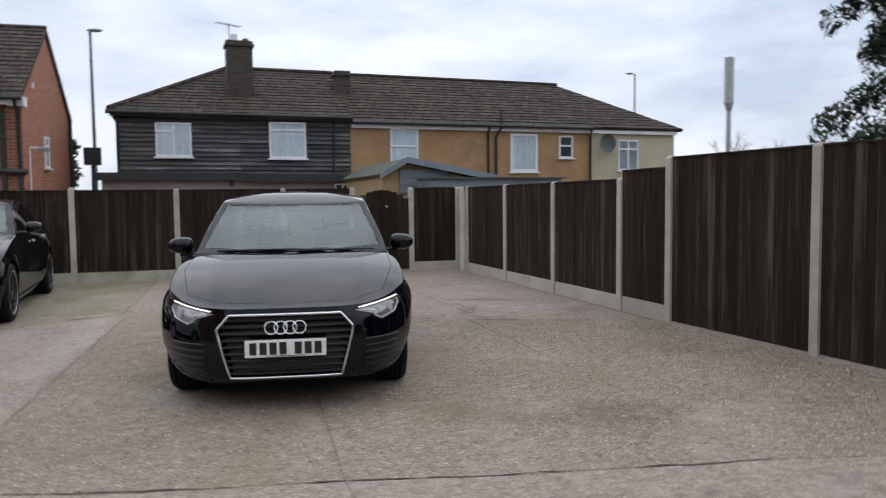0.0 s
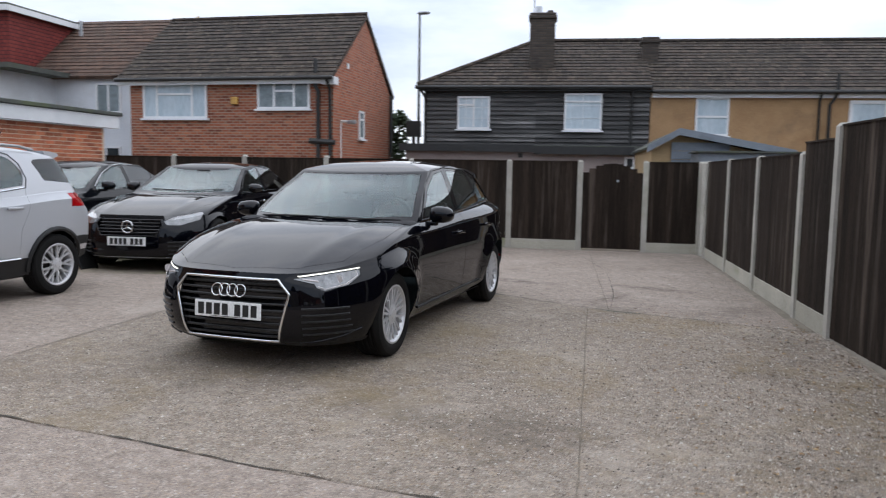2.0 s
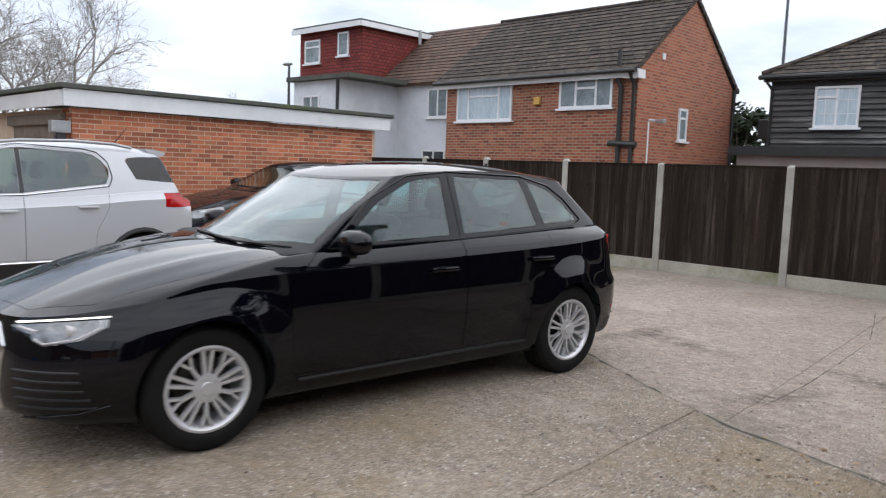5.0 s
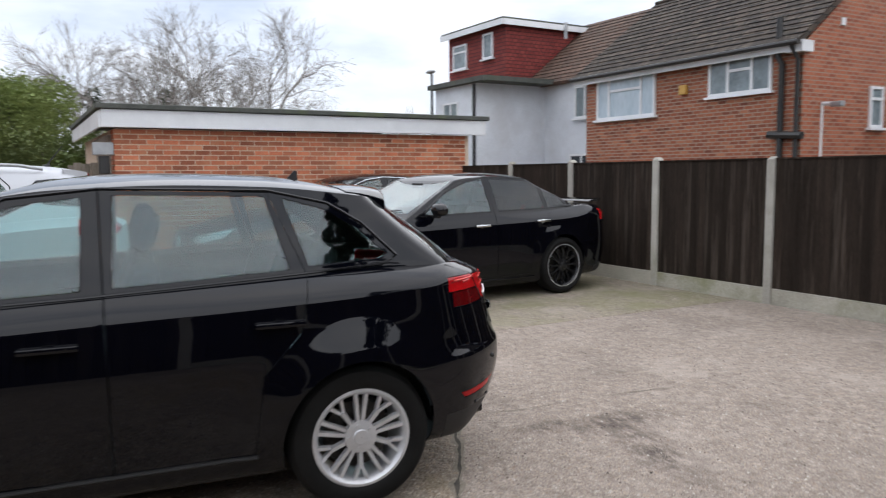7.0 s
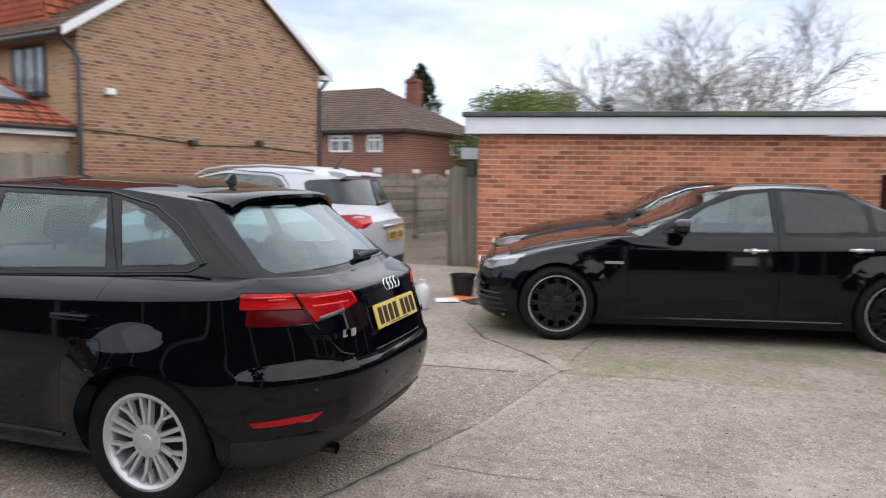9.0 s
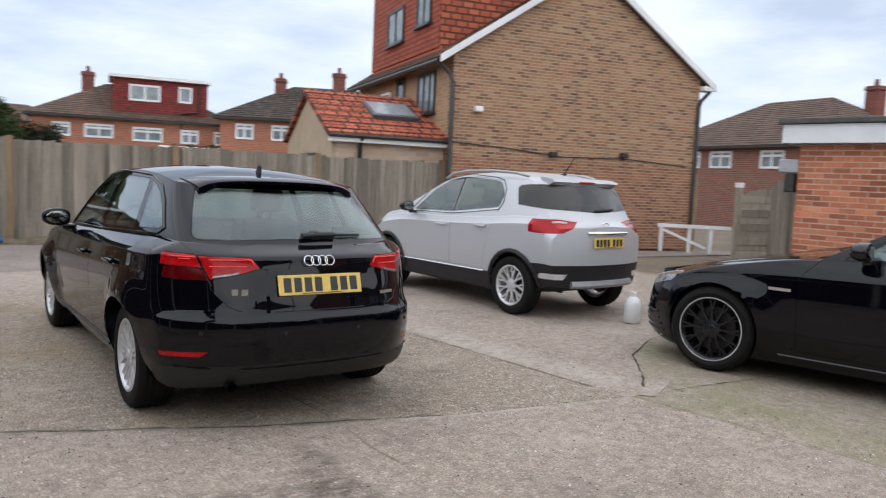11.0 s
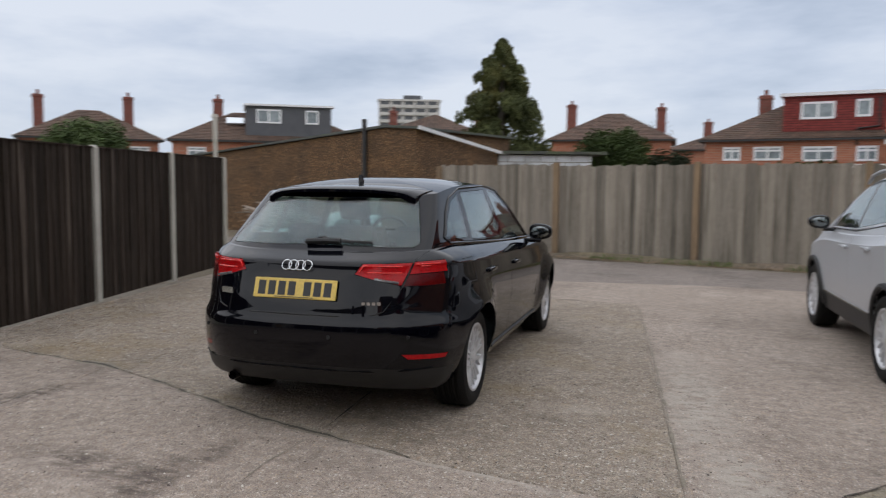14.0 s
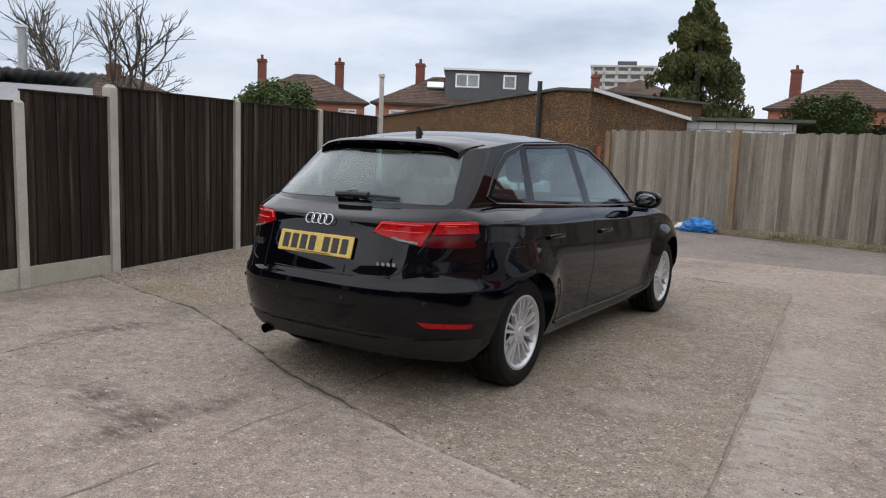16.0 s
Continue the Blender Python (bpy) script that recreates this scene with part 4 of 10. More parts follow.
def car_hull(s):
    """The closed outer skin of a car and, inside it, a second skin."""
    L = s["length"]
    top, belt, wb, wm, ws, low = (curve_at(s[k]) for k in ("top", "belt", "belt_w", "max_w", "sill_w", "low"))
    n_st = 84
    ys = [L * (0.5 - 0.5 * math.cos(math.pi * (0.12 + 0.76 * i / n_st))) for i in range(n_st + 1)]
    y0, y1 = ys[0], ys[-1]
    ys = [(y - y0) / (y1 - y0) * L for y in ys]
    sections = []
    for y in ys:
        t, b, w1, w2, w3, z0 = top(y), belt(y), wb(y), wm(y), ws(y), low(y)
        b = min(b, t - 0.03)
        crown = s["crown"] * min(1.0, max(0.55, (t - b) / 0.3))
        r = min(0.05, (t - b) * 0.25)
        zc = max(b + 0.006, t - crown - r)
        dw = s["tumble"] * (zc - b)
        pts = [(0.0, z0), (w3 * 0.55, z0), (w3 * 0.93, z0 + 0.004), (w3, z0 + 0.03), (w3 + 0.008, z0 + 0.09)]
        zw = z0 + 0.09
        for f, g in ((0.18, 0.55), (0.36, 0.84), (0.52, 0.97), (0.66, 1.0), (0.78, 0.995)):
            pts.append((w3 + 0.008 + (w2 - w3 - 0.008) * g, zw + (b - 0.075 - zw) * f))
        pts += [(w2 - 0.002, b - 0.085), (w2 - 0.012, b - 0.072), (w1 + 0.012, b - 0.03), (w1 + 0.003, b - 0.008), (w1 - 0.010, b + 0.002)]
        for f in (0.2, 0.4, 0.6, 0.8, 1.0):
            pts.append((w1 - 0.010 - dw * (0.75 * f + 0.25 * f * f), b + 0.002 + (zc - b) * f))
        wc, z_c = pts[-1]
        pts += [(wc - 0.018, z_c + r * 0.5), (wc - 0.052, z_c + r * 0.9)]
        wr = wc - 0.052
        for f in (0.82, 0.6, 0.4, 0.2):
            pts.append((wr * f, z_c + r * 0.9 + (t - z_c - r * 0.9) * (1 - f * f)))
        pts.append((0.0, t))
        # raised creases that run along the bonnet
        if s["crease"] and 0.2 < y < 1.3:
            k = math.sin(math.pi * (y - 0.2) / 1.1) * s["crease"]
            pts[-5] = (pts[-5][0], pts[-5][1] + k)
            pts[-4] = (pts[-4][0], pts[-4][1] - 0.3 * k)
        sections.append(pts)

    def bent(x, y, z):
        ff, fr = max(0.0, 1 - y / s["front_len"]), max(0.0, 1 - (L - y) / s["rear_len"])
        ff, fr = ff * ff * (3 - 2 * ff), fr * fr * (3 - 2 * fr)
        k = abs(x) / s["half"]
        y += s["front_round"] * k ** 2.4 * ff - s["rear_round"] * k ** 2.4 * fr
        y += s["front_lean"] * ((z - s["front_nose"]) / 0.25) ** 2 * ff
        y -= s["rear_lean"] * ((z - s["rear_nose"]) / 0.35) ** 2 * fr
        u = min(1.0, max(0.0, (z - 0.59) / 0.07))
        y -= s["bumper_step"] * u * u * (3 - 2 * u) * fr
        return x, y, z

    bm = bmesh.new()
    grid = []
    for y, pts in zip(ys, sections):
        row = [bm.verts.new(bent(x, y, z)) for x, z in pts]
        row += [bm.verts.new(bent(-x, y, z)) for x, z in pts[-2:0:-1]]
        grid.append(row)
    k = len(grid[0])
    for i in range(len(grid) - 1):
        for j in range(k):
            bm.faces.new((grid[i][j], grid[i + 1][j], grid[i + 1][(j + 1) % k], grid[i][(j + 1) % k]))
    half = k // 2
    for end, y, pts in ((0, ys[0], sections[0]), (-1, ys[-1], sections[-1])):
        cols = 10
        lines = []
        for j in range(1, half):
            a, b = grid[end][j], grid[end][k - j]
            x, z = pts[j]
            mid = [bm.verts.new(bent(x * (1 - 2 * c / cols), y, z)) for c in range(1, cols)]
            lines.append([a] + mid + [b])
        for p, q in zip(lines, lines[1:]):
            for c in range(cols):
                bm.faces.new((p[c], p[c + 1], q[c + 1], q[c]))
        bm.faces.new([grid[end][0]] + lines[0])
        bm.faces.new([grid[end][half]] + lines[-1])
    bmesh.ops.recalc_face_normals(bm, faces=bm.faces)
    bmesh.ops.smooth_vert(bm, verts=[v for v in bm.verts if v.co.y < 0.5 or v.co.y > L - 0.4], factor=0.35, use_axis_x=True, use_axis_y=True, use_axis_z=True)
    bm.normal_update()
    tree = BVHTree.FromBMesh(bm)
    for f in bm.faces:
        f.material_index = 1 if s["clad"] and f.calc_center_median().z < s["clad"] + (s["clad_rear"] if f.calc_center_median().y > L - 0.42 else 0) else 0
    outer_v, outer_f = list(bm.verts), list(bm.faces)
    inner = {v: bm.verts.new(v.co - v.normal * 0.006) for v in outer_v}
    for f in outer_f:
        g = bm.faces.new([inner[v] for v in reversed(f.verts)])
        g.material_index = 2
    return bm, tree


def contour_hull(s):
    """The outer skin of a car as a stack of level outlines (sill to shoulder crease, crease to belt, belt to roof), and a second skin inside it."""
    c = {k: curve_at(v) for k, v in s["curves"].items()}
    ym, k_front, k_side, k_rear = s["roof_mid"], 18, 68, 14
    wheels = [(y, s["tyre"]) for y in s["axles"]]

    def crease_w(y):
        return c["side"](1.0) * c["taper"](y)

    def level(kind, v):
        """(y of the nose, y of the front corner, y of the rear corner, y of the tail, powers, width, height) of one outline."""
        if kind == "low":
            def wide(y):
                z = c["low"](y) + (c["crease"](y) - c["low"](y)) * v
                w = c["side"](v) * c["taper"](y)
                for yw, zw in wheels:
                    d = math.hypot(y - yw, z - zw)
                    e = d - s["arch"] - 0.016
                    swell = min(1.0, max(0.0, 1 - e / 0.17) ** 1.1)
                    w += s["flare"] * swell * min(1.0, max(0.0, (z - 0.2) / 0.2)) * min(1.0, max(0.0, (1.0 - v) / 0.14))
                w += s["bumper_out"] * min(1.0, max(0.0, (y - 3.72) / 0.25)) * min(1.0, max(0.0, (0.62 - v) / 0.08))
                return w
            return c["nose"](v), c["nose_corner"](v), c["tail_corner"](v), c["tail"](v), s["nose_power"], s["tail_power"], wide, lambda y: c["low"](y) + (c["crease"](y) - c["low"](y)) * v
        if kind == "band":
            return (c["bonnet"](v), c["bonnet_corner"](v), c["lip_corner"](v), c["lip"](v), s["nose_power"] + (s["bonnet_power"] - s["nose_power"]) * v ** 0.5, s["tail_power"],
                    lambda y: crease_w(y) + (c["belt_w"](y) - crease_w(y)) * (v ** s["shoulder"]), lambda y: c["crease"](y) + (c["belt"](y) - c["crease"](y)) * v)
        return (c["screen"](v), c["pillar"](v), c["rear_pillar"](v), c["hatch"](v), s["screen_power"], s["hatch_power"],
                lambda y: c["belt_w"](y) - s["tumble"] * (c["roof"](y) - c["belt"](y)) * v ** 1.12, lambda y: c["belt"](y) + (c["roof"](y) - c["belt"](y)) * v)

    levels = [("low", v, 3) for v in s["low_levels"]] + [("band", v, 3) for v in (0.04, 0.10, 0.2, 0.32, 0.45, 0.58, 0.7, 0.8, 0.88, 0.94, 0.975)] + [("top", v, 1) for v in (0.0, 0.03, 0.1, 0.22, 0.36, 0.5, 0.64, 0.78, 0.9, 0.97, 1.0)]
    loops = []
    for kind, v, soft in levels:
        yn, yc, rc, yt, pf, pr, wide, high = level(kind, v)
        pts = []
        xf, xr = wide(yc), wide(rc)
        for i in range(k_front):
            f = math.sin(0.5 * math.pi * i / k_front)
            pts.append((xf * f, yn + (yc - yn) * f ** pf))
        for i in range(k_side + 1):
            y = yc + (rc - yc) * i / k_side
            pts.append((wide(y), y))
        for i in range(k_rear - 1, -1, -1):
            f = math.sin(0.5 * math.pi * i / k_rear)
            pts.append((xr * f, yt - (yt - rc) * f ** pr))
        for turn in range(max(soft, 5)):
            near = set(range(k_front + k_side - 5, k_front + k_side + 7)) if turn < (5 if kind == "top" else soft) else set()
            near |= set(range(k_front - 5, k_front + 6)) if turn < soft else set()
            pts = [((pts[i - 1][0] + 2 * p[0] + pts[i + 1][0]) / 4, (pts[i - 1][1] + 2 * p[1] + pts[i + 1][1]) / 4) if i in near else p for i, p in enumerate(pts)]
        ridge = s["ridge"] if kind == "band" else 0.0
        loops.append([(x, y, high(y) + ridge * math.sin(math.pi * v) * math.exp(-((x - 0.43 - 0.13 * v) / 0.05) ** 2) * (1 if y < 1.5 else 0)) for x, y in pts])
    rim = loops[-1]
    for f in (0.985, 0.955, 0.90, 0.80, 0.65, 0.48, 0.30, 0.12):
        loops.append([(x * f, ym + (y - ym) * (0.35 + 0.65 * f) if f < 0.9 else ym + (y - ym) * (1 - (1 - f) * 0.65), 0) for x, y, z in rim])
        loops[-1] = [(x, y, c["roof"](y) + s["roof_crown"] * (1 - f ** 2.2)) for x, y, z in loops[-1]]
    bm = bmesh.new()
    grid = []
    for lp in loops:
        row = [bm.verts.new(p) for p in lp]
        row += [bm.verts.new((-x, y, z)) for x, y, z in lp[-2:0:-1]]
        grid.append(row)
    k = len(grid[0])
    for a, b in zip(grid, grid[1:]):
        for j in range(k):
            bm.faces.new((a[j], a[(j + 1) % k], b[(j + 1) % k], b[j]))
    half = len(loops[0]) - 1
    for row, flip in ((grid[0], True), (grid[-1], False)):
        bm.faces.new((row[0], row[1], row[k - 1]))
        for j in range(1, half - 1):
            bm.faces.new((row[j], row[j + 1], row[k - j - 1], row[k - j]))
        bm.faces.new((row[half - 1], row[half], row[half + 1]))
    bmesh.ops.recalc_face_normals(bm, faces=bm.faces)
    bm.normal_update()
    tree = BVHTree.FromBMesh(bm)
    outer_v, outer_f = list(bm.verts), list(bm.faces)
    L = s["length"]
    for f in outer_f:
        z, y = f.calc_center_median().z, f.calc_center_median().y
        f.material_index = 1 if z < (s["valance"] if y > L - 0.5 else s["clad"]) else 0
    inner = {v: bm.verts.new(v.co - v.normal * 0.006) for v in outer_v}
    for f in outer_f:
        g = bm.faces.new([inner[v] for v in reversed(f.verts)])
        g.material_index = 2
    return bm, tree


def cut(me, cutter, how):
    """A boolean of two meshes, as a new mesh; tried again with the cutter a hair aside, or the slow way, where the quick one fails."""
    a, b = new("work", me), new("work", mesh_of(cutter))
    for mt in me.materials:
        b.data.materials.append(mt)
    md = a.modifiers.new("cut", "BOOLEAN")
    md.object, md.operation, md.solver = b, how, "EXACT"
    for slow, aside in ((False, 0.0), (False, 0.0011), (False, -0.0017), (True, 0.0), (False, 0.0029), (True, 0.0023)):
        md.use_self = slow
        b.location = (aside * 0.7, aside, aside * 0.6)
        bpy.context.view_layer.update()
        out = bpy.data.meshes.new_from_object(a.evaluated_get(bpy.context.evaluated_depsgraph_get()))
        n = len(out.polygons)
        if n > (0.6 * len(me.polygons) if how == "DIFFERENCE" else 5):
            break
    bpy.data.objects.remove(a)
    bpy.data.objects.remove(b)
    return out


def islands(me):
    """The loose pieces of a mesh, as bmeshes, sorted by their middles."""
    bm = bmesh.new()
    bm.from_mesh(me)
    todo, groups = set(bm.verts), []
    while todo:
        st = [todo.pop()]
        g = set(st)
        while st:
            for e in st.pop().link_edges:
                for v in e.verts:
                    if v in todo:
                        todo.discard(v)
                        g.add(v)
                        st.append(v)
        groups.append(g)
    out = []
    for g in groups:
        nb = bmesh.new()
        mp = {v: nb.verts.new(v.co) for v in sorted(g, key=lambda q: q.index)}
        for f in sorted({f for v in g for f in v.link_faces}, key=lambda q: q.index):
            try:
                nf = nb.faces.new([mp[v] for v in f.verts])
            except ValueError:
                continue
            nf.material_index = f.material_index
        c = sum((v.co for v in g), Vector()) / len(g)
        if len(g) > 5:
            out.append((tuple(round(q, 3) for q in c), nb))
        else:
            nb.free()
    bm.free()
    return sorted(out, key=lambda q: q[0])


def grown(poly, d):
    c = sum((Vector(p) for p in poly), Vector((0, 0))) / len(poly)
    k = len(poly)
    area = sum(poly[i][0] * poly[(i + 1) % k][1] - poly[(i + 1) % k][0] * poly[i][1] for i in range(k))
    sg = 1 if area > 0 else -1
    res = []
    for i in range(k):
        p, q, r = Vector(poly[i - 1]), Vector(poly[i]), Vector(poly[(i + 1) % k])
        e1, e2 = (q - p).normalized(), (r - q).normalized()
        n1, n2 = Vector((e1.y, -e1.x)) * sg, Vector((e2.y, -e2.x)) * sg
        b = n1 + n2
        res.append(tuple(q + b * (d / max(0.4, b.length_squared / 2))))
    return res


def both_sides(bm, poly, a=0.30, b=1.15):
    prism(bm, poly, "x", a, b)
    prism(bm, poly, "x", -b, -a)


def mirrored(poly):
    return [(-u, v) for u, v in reversed(poly)]


def wheel_at(car, s, y, side, tyre_r, rim_r, style):
    """hub disc > tyre, rim, spokes"""
    x = side * (s["half"] * 0.985 - s.get("inset", 0.0))
    m = pose(x, y, tyre_r, 0, 0, 0 if side > 0 else 180)
    bm = bmesh.new()
    lathe(bm, [(0.02, -0.075), (rim_r * 0.70, -0.075), (rim_r * 0.72, -0.09), (0.02, -0.09)], n=32)
    wheel = part("wheel", bm, brake_metal, car, smooth=40, m=m)
    bm = bmesh.new()
    w = 0.205
    rr = tyre_r
    prof = [(rim_r, -0.006), (rim_r + 0.012, 0.004), (rim_r + (rr - rim_r) * 0.45, 0.012), (rr - 0.022, 0.004), (rr - 0.006, -0.014), (rr, -0.032)]
    for i in range(4):
        c = -0.032 - (w - 0.064) * (i + 0.5) / 4
        prof += [(rr, c + 0.008 + 0.006), (rr - 0.007, c + 0.005), (rr - 0.007, c - 0.005), (rr, c - 0.014)]
    prof += [(rr, -w + 0.03), (rr - 0.02, -w), (rim_r + 0.01, -w), (rim_r, -w + 0.01)]
    lathe(bm, prof, n=48)
    part("tyre", bm, rubber, wheel, smooth=30)
    bm = bmesh.new()
    lathe(bm, [(rim_r + 0.002, -0.008), (rim_r + 0.006, 0.002), (rim_r - 0.006, 0.004), (rim_r - 0.018, -0.006), (rim_r - 0.026, -0.03), (rim_r - 0.03, -0.17), (rim_r, -0.19)], n=48)
    part("rim", bm, alloy_dark if style == "dark" else alloy, wheel, smooth=40)
    if style == "dark":
        bm = bmesh.new()
        lathe(bm, [(rim_r + 0.004, 0.0035), (rim_r + 0.006, 0.006), (rim_r - 0.001, 0.006), (rim_r - 0.002, 0.0035)], n=48)
        part("rim_edge", bm, alloy, wheel, "thin silver rim edge", smooth=40)
    bm = bmesh.new()

    def spoke(a0, a1, r0, r1, w0, w1, d0=-0.018, d1=-0.006, th=0.022):
        p, q = Vector((0, math.cos(a0), math.sin(a0))) * r0, Vector((0, math.cos(a1), math.sin(a1))) * r1
        t = (q - p).normalized()
        nrm = Vector((0, -t.z, t.y))
        vs = []
        for c, wd, d in ((p, w0, d0), (q, w1, d1)):
            for e, dx in ((-1, -th), (-0.7, 0.0), (0.7, 0.0), (1, -th)):
                vs.append(bm.verts.new(c + nrm * (wd * e) + Vector((d + dx, 0, 0))))
        for i in range(3):
            bm.faces.new((vs[i], vs[i + 1], vs[i + 5], vs[i + 4]))
        bm.faces.new((vs[0], vs[4], vs[7], vs[3]))
        bm.faces.new(vs[0:4][::-1])
        bm.faces.new(vs[4:8])

    tau = 2 * math.pi
    if style == "multi":
        for i in range(5):
            a = tau * i / 5 + 0.3
            spoke(a - 0.16, a - 0.125, 0.050, rim_r - 0.006, 0.011, 0.0105)
            spoke(a + 0.16, a + 0.125, 0.050, rim_r - 0.006, 0.011, 0.0105)
            a += tau / 10
            spoke(a, a, 0.070, rim_r * 0.66, 0.012, 0.012)
            spoke(a - 0.03, a - 0.165, rim_r * 0.62, rim_r - 0.006, 0.0080, 0.0100)
            spoke(a + 0.03, a + 0.165, rim_r * 0.62, rim_r - 0.006, 0.0080, 0.0100)
    elif style == "dark":
        for i in range(12):
            a = tau * i / 12
            spoke(a, a, 0.05, rim_r * 0.62, 0.013, 0.010, th=0.03)
            spoke(a, a - 0.085, rim_r * 0.60, rim_r - 0.014, 0.008, 0.009, th=0.03)
            spoke(a, a + 0.085, rim_r * 0.60, rim_r - 0.014, 0.008, 0.009, th=0.03)
    else:
        for i in range(9):
            a = tau * i / 9
            spoke(a, a, 0.05, rim_r * 0.45, 0.020, 0.014)
            spoke(a, a - 0.16, rim_r * 0.43, rim_r - 0.010, 0.011, 0.013)
            spoke(a, a + 0.16, rim_r * 0.43, rim_r - 0.010, 0.011, 0.013)
    lathe(bm, [(0.072, -0.04), (0.070, -0.014), (0.034, -0.008), (0.030, -0.004), (0.001, -0.002)], n=24)
    for i in range(5):
        a = tau * (i + 0.5) / 5
        tube(bm, (-0.02, 0.05 * math.cos(a), 0.05 * math.sin(a)), (-0.006, 0.05 * math.cos(a), 0.05 * math.sin(a)), 0.008, n=6)
    part("spoke_star", bm, alloy_dark if style == "dark" else alloy, wheel, smooth=35)
    return wheel


def number_plate(car, y, z, lean, front, group_sizes, mat, w=0.52, h=0.111):
    """A plate whose characters are plain bars."""
    m = pose(0, y, z, lean, 0, 0 if front else 180)
    p = part("number_plate", one_box(-w / 2, -0.006, -h / 2, w / 2, 0.004, h / 2, bevel=0.004), mat, car, "white plate with dark bars" if front else "yellow plate with dark bars", m=m)
    n_ch = sum(group_sizes)
    total = n_ch * 0.050 + (n_ch - 1) * 0.011 + (len(group_sizes) - 1) * 0.033
    x, hz = -total / 2, 0.039 * h / 0.111
    bar = one_box(-0.022, -0.0075, -hz, 0.022, -0.0062, hz)
    me = mesh_of(bar)
    me.materials.append(plate_ink)
    for g in group_sizes:
        for i in range(g):
            o = new("plate_bar", me)
            o.parent = p
            o.matrix_basis = pose(x + 0.025, 0, 0)
            x += 0.061
        x += 0.033
    part("maker_line", one_box(-0.12, -0.0075, -h / 2 + 0.006, 0.12, -0.0062, -h / 2 + 0.010), plate_ink, p)
    return p


def seat(car, x, y, z, wide=0.5, bench=False):
    bm = bmesh.new()
    box(bm, x - wide / 2, y - 0.25, z, x + wide / 2, y + 0.27, z + 0.16, bevel=0.05)
    bh, hz = (0.50, -0.16) if bench else (0.58, 0.0)
    box(bm, x - wide / 2, 0, 0, x + wide / 2, 0.13, bh, bevel=0.05, m=pose(0, y + 0.22, z + 0.10, -20))
    for hx in ((x - wide * 0.33, x, x + wide * 0.33) if bench else (x,)):
        box(bm, hx - 0.125, 0, 0.62 + hz, hx + 0.125, 0.10, 0.80 + hz * 1.1, bevel=0.045, m=pose(0, y + 0.22, z + 0.10, -17))
        for ex in (-0.05, 0.05):
            tube(bm, (hx + ex, y + 0.42, z + 0.60 + hz), (hx + ex, y + 0.46, z + 0.74 + hz), 0.008, n=6)
    part("rear_bench" if bench else "seat", bm, cabin_mat, car, smooth=40)


